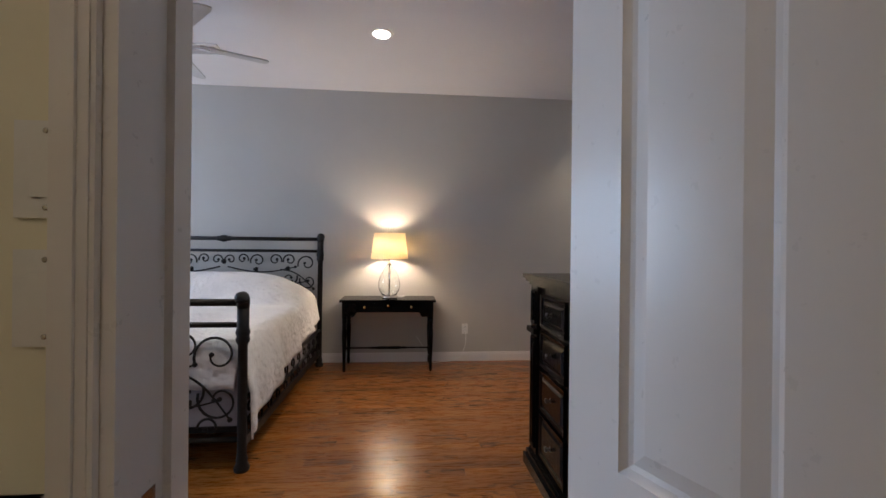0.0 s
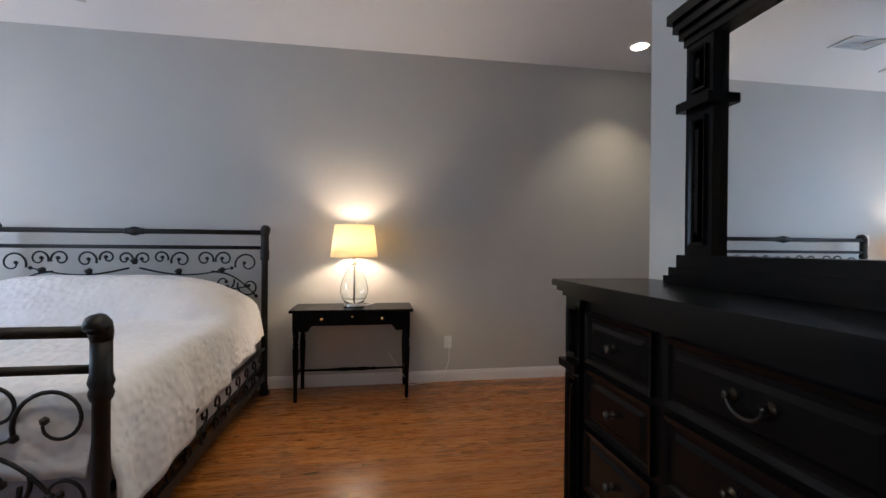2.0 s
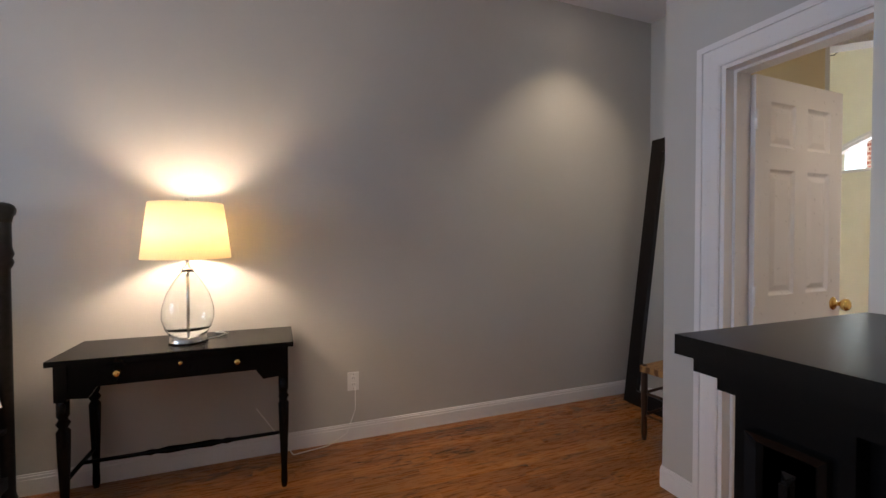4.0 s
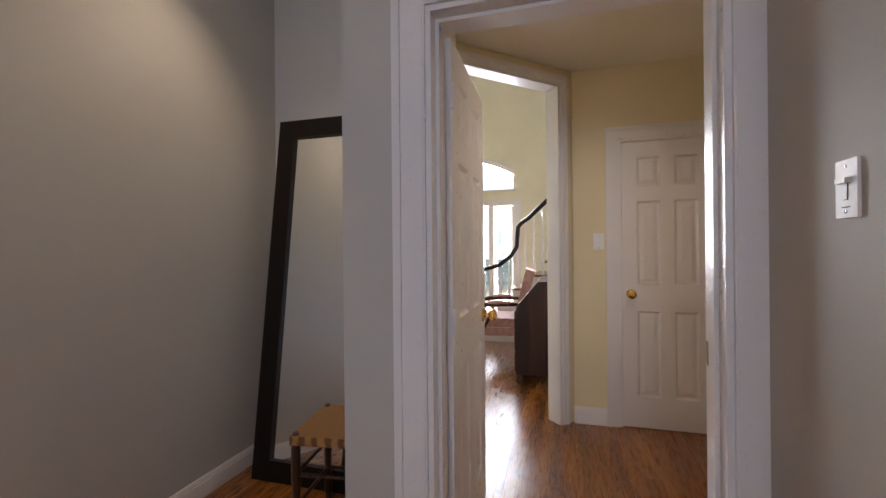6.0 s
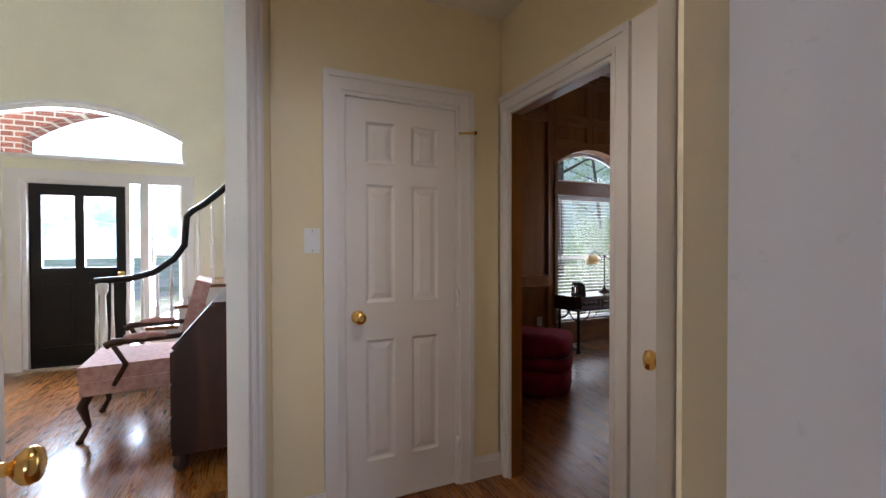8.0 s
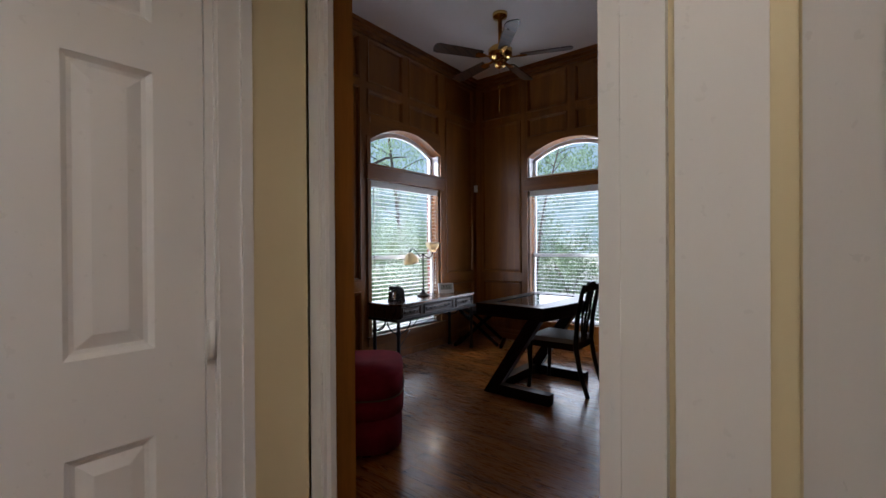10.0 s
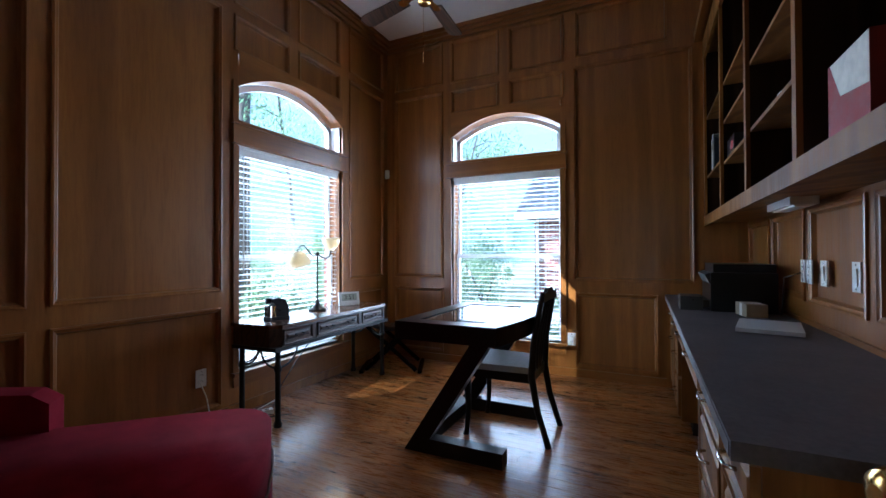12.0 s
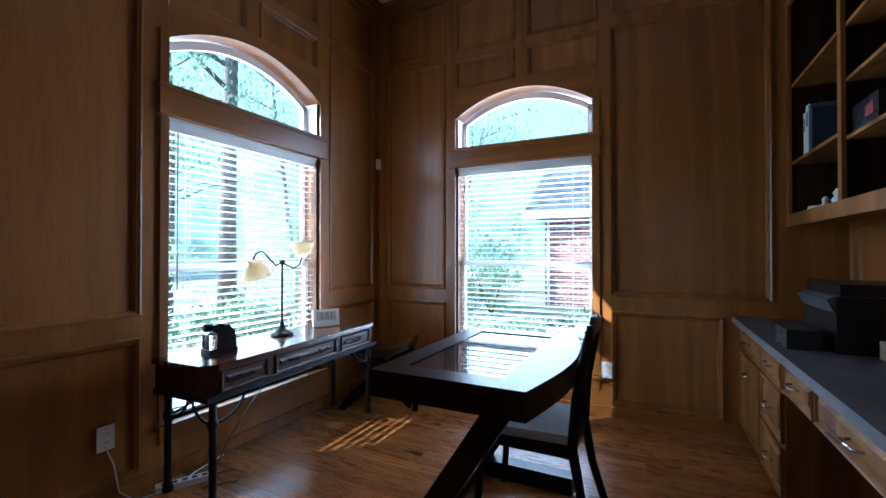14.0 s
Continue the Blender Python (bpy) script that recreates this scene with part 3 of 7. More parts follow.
setting("baseboard_diagonal", turned(bm, diag), tr, BB, "baseboard")
bm = bmesh.new()
box(bm, -1.18, -0.045, 0.985, 1.02, 0.94, 1.005)
box(bm, -1.18, -0.047, 0.965, 1.02, 0.988, 1.005)
setting("trim_chair_rail", bm, tr, "white painted chair rail in the entry hall", "chair rail")

# ---- small wall fittings ----
def wall_plate(name, m, label, kind, mat=None, w=0.072, h=0.116):
    """A plate facing local -y: rocker, toggle, double or outlet."""
    mat = mat or M["plate"]
    ob = thing(name, label, "light switch" if kind != "outlet" else "power outlet", m)
    part("plate", bbox(-w / 2, w / 2, -0.006, 0, -h / 2, h / 2, 0.0025, 2), mat, ob)
    if kind == "outlet":
        for z in (-0.02, 0.02):
            part("socket", bbox(-0.017, 0.017, -0.0085, -0.005, z - 0.014, z + 0.014, 0.004, 2), mat, ob)
            for x in (-0.006, 0.006):
                part("slot", bbox(x - 0.0012, x + 0.0012, -0.0092, -0.008, z - 0.002, z + 0.007, 0.0003), M["slot"], ob)
    elif kind == "rocker":
        part("rocker", turned(bbox(-0.0165, 0.0165, -0.010, -0.004, -0.033, 0.033, 0.002, 2), pose(0, -0.001, 0, 3, 0, 0)), mat, ob)
    elif kind == "dimmer":
        part("slide_track", bbox(-0.006, 0.006, -0.0066, -0.005, -0.020, 0.020, 0.0003), M["slot"], ob, "dark slot of the slider")
        part("slide_cover", bbox(-0.0045, 0.0045, -0.0075, -0.005, -0.019, 0.012, 0.0003), mat, ob)
        part("slider", bbox(-0.015, 0.015, -0.016, -0.0062, 0.010, 0.019, 0.002, 2), mat, ob)
        part("indicator", bbox(-0.012, 0.012, -0.0066, -0.0055, -0.034, -0.0325, 0.0002), M["slot"], ob, "thin dark line")
    else:
        for x in (0.0,):
            part("toggle", turned(bbox(x - 0.005, x + 0.005, -0.018, -0.004, -0.011, 0.011, 0.002, 2), pose(0, 0, 0, 14, 0, 0)), mat, ob)
    for z in (-h / 2 + 0.012, h / 2 - 0.012):
        bm = bmesh.new()
        lathe(bm, [(0.0035, 0), (0.0035, 0.0012), (0.002, 0.0018)], 10, pose(0, -0.006, z, 90, 0, 0))
        part("screw", bm, M["chrome"], ob)
    return ob
wall_plate("light_switch", pose(-0.046, 1.02, 1.396), "white rocker light switch beside the door casing", "rocker")
wall_plate("light_switch", pose(-0.046, 1.02, 1.242), "white rocker light switch below another one", "rocker")
wall_plate("light_switch", pose(-2.85, HB, 1.40), "white light switch on the wall beside the bed", "toggle")
wall_plate("light_switch", pose(2.148, RY, 1.383, 0, 0, 180), "white sliding dimmer switch on the grey wall", "dimmer", w=0.062, h=0.106)
wall_plate("light_switch", pose(CX, 3.312, 1.325, 0, 0, -90), "white rocker light switch on the yellow wall", "rocker")
wall_plate("power_outlet", pose(1.068, HB, 0.375), "white power outlet above the bedroom baseboard", "outlet")
wall_plate("power_outlet", pose(WX - 0.024, 0.293, 0.328, 0, 0, -90), "white power outlet on the oak panelling", "outlet")
wall_plate("power_outlet", pose(4.738, WY + 0.042, 0.348, 0, 0, 180), "white power outlet on an oak mounting block", "outlet")

# ---- bedroom things ----
def arc(c, r0, r1, a0, a1, n=18):
    """A spiral in a plane: points (u, v) about c from radius r0 to r1."""
    out = []
    for k in range(n + 1):
        f = k / n
        a = radians(a0 + (a1 - a0) * f)
        r = r0 + (r1 - r0) * f
        out.append((c[0] + r * math.cos(a), c[1] + r * math.sin(a)))
    return out

def scroll_panel(parent, y, x0, x1, z0, z1, bow=0.0):
    """Symmetric scrolled ironwork between two posts: spirals, S-curves and cast rosettes, each bar a part."""
    cx, W, H = (x0 + x1) / 2, (x1 - x0) / 2, z1 - z0
    # curls: (centre across, centre up, first radius, last radius, first angle, last angle), radii in panel heights
    curls = ((0.885, 0.74, 0.21, 0.05, 200, -190), (0.70, 0.82, 0.15, 0.04, 200, -200), (0.545, 0.82, 0.15, 0.04, -20, 380), (0.36, 0.80, 0.17, 0.04, 200, -200),
             (0.20, 0.84, 0.13, 0.03, -20, 380), (0.07, 0.82, 0.13, 0.03, 200, -180), (0.90, 0.33, 0.20, 0.05, 160, 540), (0.70, 0.40, 0.18, 0.04, 20, -340),
             (0.47, 0.30, 0.20, 0.05, 200, -190), (0.24, 0.24, 0.20, 0.05, -20, 370), (0.84, 0.08, 0.10, 0.03, 180, -160))
    lines = ([(0.04 + 0.72 * f, 0.66 - 0.12 * math.sin(math.pi * f)) for f in [k / 16 for k in range(17)]],
             [(0.04 + 0.86 * f, 0.14 + 0.10 * math.sin(math.pi * f * 1.5) + 0.30 * f * f) for f in [k / 16 for k in range(17)]],
             [(0.60 + 0.36 * f, 0.60 - 0.45 * f + 0.12 * math.sin(math.pi * f)) for f in [k / 12 for k in range(13)]])
    bars = [[(cu * W + r * H, cv * H + q * H) for r, q in arc((0, 0), r0, r1, a0, a1, 26)] for cu, cv, r0, r1, a0, a1 in curls]
    bars += [[(u * W, v * H) for u, v in ln] for ln in lines]
    for b in bars:
        for s in (1, -1):
            pts = [(cx + s * u, y, z0 + v) for u, v in b]
            part("scroll", tube(bmesh.new(), pts, [0.0085 - 0.003 * (k / len(pts)) for k in range(len(pts))], 6), M["iron"], parent)
            e = pts[-1]
            bm = bmesh.new()
            bmesh.ops.create_icosphere(bm, subdivisions=1, radius=0.017)
            bmesh.ops.translate(bm, verts=bm.verts, vec=e)
            part("curl_end", bm, M["iron"], parent)
    for u, v in ((0.68, 0.62), (0.34, 0.60), (0.72, 0.30), (0.0, 0.78), (0.10, 0.25)):
        for s in ((1, -1) if u else (1,)):
            bm = bmesh.new()
            bmesh.ops.create_icosphere(bm, subdivisions=2, radius=0.027)
            for vert in bm.verts:
                vert.co *= 1 + 0.18 * math.sin(vert.co.x * 400) * math.cos(vert.co.z * 380)
            bmesh.ops.translate(bm, verts=bm.verts, vec=(cx + s * u * W, y, z0 + v * H))
            part("rosette", bm, M["iron"], parent)

def sleigh_post(parent, x, y, h, out):
    """A round post whose top rolls over outwards, with ring collars and a foot."""
    bm = bmesh.new()
    lathe(bm, [(0.042, 0), (0.046, 0.02), (0.030, 0.05), (0.034, 0.065), (0.027, 0.09), (0.027, h - 0.30), (0.034, h - 0.29), (0.040, h - 0.27), (0.034, h - 0.25), (0.041, h - 0.23), (0.034, h - 0.20), (0.033, h - 0.08)], 16, pose(x, y, 0))
    tube(bm, [(x, y + out * 0.075 * (1 - math.cos(a)), h - 0.085 + 0.06 * math.sin(a)) for a in [math.pi * k / 9 for k in range(8)]], [0.034, 0.037, 0.039, 0.041, 0.041, 0.039, 0.036, 0.030], 14)
    part("post", bm, M["iron"], parent)

bed = thing("bed", "black wrought-iron sleigh bed with scrolled headboard", "bed", pose(-1.585, 4.12, 0))
BXL, BXR, BYH, BYF = -1.02, 1.02, 1.10, -1.09
for y, h, out in ((BYH, 1.45, -1), (BYF, 1.035, -1)):
    for x in (BXL, BXR):
        sleigh_post(bed, x, y, h, 0.35 if y > 0 else -0.35)
    for z, r in ((h - 0.055, 0.021), (h - 0.185, 0.016)):
        part("top_rail", tube(bmesh.new(), [(BXL, y, z), (0, y, z), (BXR, y, z)], r, 12), M["iron"], bed)
    bm = bmesh.new()
    lathe(bm, [(0.021, -0.075), (0.028, -0.062), (0.024, -0.05), (0.036, -0.02), (0.038, 0.0), (0.036, 0.02), (0.024, 0.05), (0.028, 0.062), (0.021, 0.075)], 14, pose(0, y, h - 0.055, 0, 90, 0))
    part("knuckle", bm, M["iron"], bed)
    low = 0.18
    part("bottom_rail", tube(bmesh.new(), [(BXL, y, low), (BXR, y, low)], 0.016, 10), M["iron"], bed)
    scroll_panel(bed, y, BXL + 0.03, BXR - 0.03, low + 0.02 if y < 0 else 0.78, h - 0.20)
for x in (BXL, BXR):
    for z, t in ((0.155, 0.028), (0.40, 0.010)):
        part("side_rail", bbox(x - 0.012, x + 0.012, BYF, BYH, z - t, z + t, 0.004), M["iron"], bed)
    n = 11
    for k in range(n):
        y0 = BYF + 0.12 + (BYH - BYF - 0.24) * k / (n - 1)
        pts = [(x, y0 + u, 0.285 + v) for u, v in arc((0.0, 0.045), 0.055, 0.015, -90, 300, 14)][::-1] + [(x, y0 + u, 0.285 + v) for u, v in arc((0.0, -0.065), 0.055, 0.015, 90, 480, 14)]
        part("side_scroll", tube(bmesh.new(), pts, 0.0065, 6), M["iron"], bed)

def _quilt(nt, b):
    v = coords(nt)
    cells = node(nt, "ShaderNodeTexVoronoi", Scale=26.0)
    cells.feature = "SMOOTH_F1"
    nt.links.new(v, cells.inputs["Vector"])
    n = noise_tex(nt, v, 300, 2)
    big = noise_tex(nt, v, 4, 4)
    nt.links.new(ramp(nt, big, [(0.3, (0.70, 0.68, 0.68)), (0.7, (0.80, 0.785, 0.78))]), b.inputs["Base Color"])
    b.inputs["Roughness"].default_value = 0.9
    b.inputs["Sheen Weight"].default_value = 0.3
    add = nt.nodes.new("ShaderNodeMath")
    add.operation = "MULTIPLY_ADD"
    nt.links.new(n, add.inputs[0])
    add.inputs[1].default_value = 0.25
    nt.links.new(cells.outputs["Distance"], add.inputs[2])
    bump(nt, b, add.outputs[0], 0.9, 0.016)
M["quilt"] = material("white_matelasse_cotton", _quilt)
M["skirt"] = plain("grey_lilac_box_cover", (0.36, 0.34, 0.37), 0.9, 0, 0.08, 12, 0.001)

part("slat_frame", bbox(-0.98, 0.98, -1.04, 1.05, 0.20, 0.235, 0.004), M["iron"], bed)
box_spring = link("box_spring", bbox(-0.975, 0.975, -1.03, 1.03, 0.236, 0.44, 0.03, 3), M["skirt"], None)
box_spring.matrix_basis = bed.matrix_basis
tagged(box_spring, "grey lilac box spring in the iron bed", "box spring")
mattress = link("mattress", bbox(-0.97, 0.97, -1.03, 1.03, 0.44, 0.70, 0.05, 3), M["skirt"], None)
mattress.matrix_basis = bed.matrix_basis
tagged(mattress, "pale mattress under the white coverlet", "mattress")

# coverlet: lies over mattress and pillows, hangs down at the sides and the foot
bm = bmesh.new()
NX, NY = 90, 80
hang_r, hang_l = 0.55, 0.50
rowsv = []
half = 0.985
for j in range(NY + 1):
    fy = j / NY
    row = []
    for i in range(NX + 1):
        s = -half - hang_l + (2 * half + hang_l + hang_r) * i / NX
        y = -1.045 + 2.09 * fy
        top = 0.735 + 0.03 * math.sin(fy * 3)
        pil = max(0.0, (fy - 0.66) / 0.34)
        lift = 0.29 * math.sin(min(1, pil * 2.2) * math.pi / 2) * (1 - 0.45 * max(0, pil - 0.75) * 4 * 0.25)
        a = abs(s)
        side = 1 if s > 0 else -1
        crown = lift * (1 - min(1, a / 1.02) ** 4)
        if a <= half - 0.06:
            x, z = s, top + crown
        else:
            over = a - (half - 0.06)
            r = 0.07
            if over < r * 1.57:
                an = over / r
                x, z = side * (half - 0.06 + r * math.sin(an)), top + crown * 1.0 - r * (1 - math.cos(an))
            else:
                d = over - r * 1.57
                # hem falls lowest at the foot end
                longer = (0.92 - 0.62 * fy ** 0.8) if side > 0 else (0.9 - 0.45 * fy)
                d *= longer
                wave = 0.018 * math.sin(y * 11 + 1.3) + 0.012 * math.sin(y * 23)
                x, z = side * (half + 0.012 + (0.035 + wave) * min(1, d * 5) + 0.04 * d), top + crown * 0.2 - r - d
        wr = 0.012 * noise.noise((x * 2.2, y * 2.2, 1.7)) + 0.006 * noise.noise((x * 7, y * 7, 4.1))
        z += wr if a < half else 0
        x += 0 if a < half else wr
        row.append(bm.verts.new((x, y, z)))
    rowsv.append(row)
for j in range(NY):
    for i in range(NX):
        bm.faces.new((rowsv[j][i], rowsv[j][i + 1], rowsv[j + 1][i + 1], rowsv[j + 1][i])).smooth = True
# foot end drop
prev = rowsv[0]
for k in range(1, 9):
    cur = [bm.verts.new((v.co.x, v.co.y - 0.012 - 0.01 * math.sin(v.co.x * 9) * k / 8, v.co.z - 0.27 * k / 8 * (1 if abs(v.co.x) < half - 0.02 else 0.15))) for v in rowsv[0]]
    for i in range(NX):
        bm.faces.new((cur[i], cur[i + 1], prev[i + 1], prev[i])).smooth = True
    prev = cur
cover = link("coverlet", bm, M["quilt"])
cover.matrix_basis = bed.matrix_basis
md = cover.modifiers.new("thick", "SOLIDIFY")
md.thickness, md.offset = 0.012, 1.0
tagged(cover, "white quilted cotton coverlet draped over the bed", "coverlet")

# nightstand
def nightstand(m, label):
    ob = thing("nightstand", label, "side table", m, "nightstands beside the bed")
    bk = M["black"]
    part("tabletop", bbox(-0.505, 0.505, -0.215, 0.20, 0.735, 0.76, 0.006, 2), bk, ob)
    part("side_rail", bbox(-0.475, -0.455, -0.17, 0.17, 0.615, 0.735, 0.003), bk, ob)
    part("side_rail", bbox(0.455, 0.475, -0.17, 0.17, 0.615, 0.735, 0.003), bk, ob)
    part("back_rail", bbox(-0.44, 0.44, 0.165, 0.185, 0.615, 0.735, 0.003), bk, ob)
    bm = bmesh.new()
    prism(bm, [(-0.44, 0.735), (0.44, 0.735), (0.44, 0.585), (0.36, 0.578), (0.345, 0.60), (0.325, 0.628), (-0.325, 0.628), (-0.345, 0.60), (-0.36, 0.578), (-0.44, 0.585)], "y", -0.195, -0.175)
    part("apron", bm, bk, ob)
    part("drawer", bbox(-0.30, 0.30, -0.203, -0.192, 0.642, 0.722, 0.004, 2), bk, ob)
    for x in (-0.245, 0.245):
        kb = bmesh.new()
        lathe(kb, [(0.013, 0), (0.006, 0.004), (0.006, 0.012), (0.014, 0.018), (0.013, 0.025), (0.004, 0.028)], 14, pose(x, -0.203, 0.685, 90, 0, 0))
        part("knob", kb, M["brass"], ob, "small brass knob")
    kb = bmesh.new()
    lathe(kb, [(0.009, 0), (0.009, 0.002), (0.004, 0.003)], 12, pose(0, -0.203, 0.70, 90, 0, 0))
    part("keyhole", kb, M["brass"], ob)
    for x in (-0.455, 0.455):
        for y in (-0.178, 0.165):
            lg = bmesh.new()
            box(lg, x - 0.024, x + 0.024, y - 0.024, y + 0.024, 0.575, 0.734)
            lathe(lg, [(0.012, 0), (0.017, 0.03), (0.015, 0.10), (0.024, 0.34), (0.026, 0.44), (0.016, 0.455), (0.027, 0.475), (0.016, 0.495), (0.024, 0.51), (0.024, 0.575)], 14, pose(x, y, 0))
            part("leg", lg, bk, ob)
    for x in (-0.455, 0.455):
        part("side_stretcher", tube(bmesh.new(), [(x, -0.17, 0.21), (x, 0.165, 0.21)], 0.011, 10), bk, ob)
    st = bmesh.new()
    lathe(st, [(0.009, -0.45), (0.010, -0.2), (0.016, -0.17), (0.010, -0.15), (0.018, -0.10), (0.014, 0.0), (0.018, 0.10), (0.010, 0.15), (0.016, 0.17), (0.010, 0.2), (0.009, 0.45)], 12, pose(0, 0, 0.21, 0, 90, 0))
    part("stretcher", st, bk, ob)
    return ob
nightstand(pose(0.192, 5.16, 0), "black painted side table with turned legs, brass knobs")
nightstand(pose(-3.35, 5.16, 0), "black painted side table on the bed's far side")

def _shade(nt, b):
    b.inputs["Base Color"].default_value = (0.85, 0.78, 0.62, 1)
    b.inputs["Roughness"].default_value = 0.9
    tl = node(nt, "ShaderNodeBsdfTranslucent", Color=(0.97, 0.84, 0.60, 1))
    mx = node(nt, "ShaderNodeMixShader", Fac=0.55)
    nt.links.new(b.outputs[0], mx.inputs[1])
    nt.links.new(tl.outputs[0], mx.inputs[2])
    weave = noise_tex(nt, coords(nt, (1, 1, 3)), 160, 2)
    bump(nt, b, weave, 0.3, 0.0006)
    nt.links.new(mx.outputs[0], nt.nodes["Material Output"].inputs[0])
M["shade"] = material("cream_linen_lampshade", _shade)

def shell(bm, profile, segs, thick):
    """A turned shell open at both ends, with thickness."""
    inner = [(r - thick, h) for r, h in profile][::-1]
    loop = profile + inner
    rings = [[bm.verts.new((r * math.cos(2 * math.pi * k / segs), r * math.sin(2 * math.pi * k / segs), h)) for k in range(segs)] for r, h in loop]
    for a, b in zip(rings, rings[1:] + rings[:1]):
        for k in range(segs):
            bm.faces.new((a[k], a[(k + 1) % segs], b[(k + 1) % segs], b[k])).smooth = True
    return bm

def glass_lamp(m, label):
    ob = thing("table_lamp", label, "table lamp", m, "lamps on the nightstands")
    part("shade", shell(bmesh.new(), [(0.203, 0.43), (0.168, 0.71)], 40, 0.003), M["shade"], ob, "lit cream linen drum shade")
    bm = bmesh.new()
    lathe(bm, [(0.088, 0.0), (0.090, 0.012), (0.084, 0.022), (0.082, 0.034), (0.060, 0.038)], 28)
    part("base", bm, M["chrome"], ob, "brushed nickel base")
    bm = shell(bmesh.new(), [(0.082, 0.040), (0.105, 0.075), (0.120, 0.125), (0.118, 0.18), (0.098, 0.25), (0.062, 0.315), (0.034, 0.355), (0.026, 0.365)], 32, 0.004)
    part("glass_body", bm, M["glass"], ob, "clear glass teardrop body")
    bm = bmesh.new()
    lathe(bm, [(0.030, 0.366), (0.030, 0.38), (0.012, 0.392), (0.010, 0.43), (0.018, 0.435), (0.018, 0.49)], 16)
    part("neck", bm, M["chrome"], ob)
    part("stem", tube(bmesh.new(), [(0, 0, 0.038), (0, 0, 0.37)], 0.008, 10), M["chrome"], ob)
    bm = bmesh.new()
    for a in (0, 120, 240):
        c, s = math.cos(radians(a)), math.sin(radians(a))
        tube(bm, [(0.004 * c, 0.004 * s, 0.70), (0.166 * c, 0.166 * s, 0.70)], 0.0018, 6)
    tube(bm, [(0.05, 0, 0.46), (0.055, 0, 0.58), (0.004, 0, 0.70)], 0.002, 6)
    part("harp", bm, M["chrome"], ob)
    bm = bmesh.new()
    lathe(bm, [(0.005, 0.69), (0.011, 0.71), (0.012, 0.72), (0.004, 0.735)], 12)
    part("finial", bm, M["chrome"], ob)
    bm = bmesh.new()
    tube(bm, [(0.085, 0.02, 0.008), (0.13, 0.06, 0.006), (0.17, 0.10, 0.012), (0.14, 0.16, 0.006), (0.10, 0.19, 0.004)], 0.003, 6)
    part("cord", bm, M["plate"], ob)
    return ob
glass_lamp(pose(0.195, 5.14, 0.76), "lit glass teardrop lamp with cream shade on nightstand")
glass_lamp(pose(-3.35, 5.14, 0.76), "lit glass lamp with cream shade beside the bed")
bm = bmesh.new()
tube(bm, [(1.08, HB - 0.012, 0.34), (1.075, HB - 0.03, 0.20), (1.02, HB - 0.04, 0.06), (0.90, HB - 0.06, 0.012), (0.7, HB - 0.09, 0.008), (0.5, HB - 0.05, 0.3)], 0.003, 6)
tagged(link("lamp_flex", bm, M["plate"]), "thin white lamp cord hanging from the outlet", "cord")
bk_ = thing("book", "red covered book lying on the nightstand", "book", pose(-3.05, 5.06, 0.761, 0, 0, 12))
M["red_cloth"] = plain("red_book_cloth", (0.28, 0.03, 0.03), 0.7)
M["paper"] = plain("paper_edges", (0.75, 0.72, 0.65), 0.9)
part("cover", bbox(-0.08, 0.08, -0.11, 0.11, 0.0, 0.004, 0.001), M["red_cloth"], bk_)
part("pages", bbox(-0.076, 0.076, -0.106, 0.106, 0.004, 0.030, 0.001), M["paper"], bk_)
part("cover", bbox(-0.08, 0.08, -0.11, 0.11, 0.030, 0.034, 0.001), M["red_cloth"], bk_)

# dresser with mirror
dr = thing("dresser", "black painted wooden dresser with framed drawers", "dresser", pose(0, 0, 0))
bk = M["black"]
DYL, DYR, DF, DB = 3.0, 1.29, 1.148, DX - 0.018
part("body", bbox(DF + 0.02, DB, DYR + 0.02, DYL - 0.02, 0.085, 1.10, 0.004), bk, dr)
for k, (o, z0, z1) in enumerate(((0.045, 1.135, 1.16), (0.030, 1.115, 1.135), (0.012, 1.095, 1.115))):
    part("top" if k == 0 else "top_moulding", bbox(DF - o, DB, DYR - o, DYL + o, z0, z1, 0.006, 2), bk, dr)
for k, (o, z0, z1) in enumerate(((0.035, 0.0, 0.06), (0.020, 0.06, 0.09), (0.008, 0.09, 0.105))):
    part("plinth", bbox(DF - o, DB, DYR - o, DYL + o, z0, z1, 0.006, 2), bk, dr)
def framed(parent, name, x, y0, y1, z0, z1, mat, proud=0.014, lip=0.022, out=-1):
    """A board facing -x (or +x) with a raised, bevelled field."""
    bm = bmesh.new()
    loops = []
    for inset, d in ((0, 0), (0, proud), (lip, proud - 0.004), (lip + 0.006, proud - 0.012), (lip + 0.02, proud - 0.012), (lip + 0.034, proud - 0.002), (lip + 0.036, proud - 0.002)):
        loops.append([bm.verts.new((x + out * d, y, z)) for y, z in ((y0 + inset, z0 + inset), (y1 - inset, z0 + inset), (y1 - inset, z1 - inset), (y0 + inset, z1 - inset))])
    for a, b in zip(loops, loops[1:]):
        for k in range(4):
            bm.faces.new((a[k], a[(k + 1) % 4], b[(k + 1) % 4], b[k]))
    bm.faces.new(loops[-1])
    bm.faces.new(loops[0])
    return part(name, bm, mat, parent)
M["pull"] = plain("blackened_brass_pull", (0.05, 0.045, 0.04), 0.3, 0.9, 0.2, 30, 0.0002)
ROWZ = ((0.865, 1.05), (0.64, 0.84), (0.39, 0.615), (0.125, 0.365))
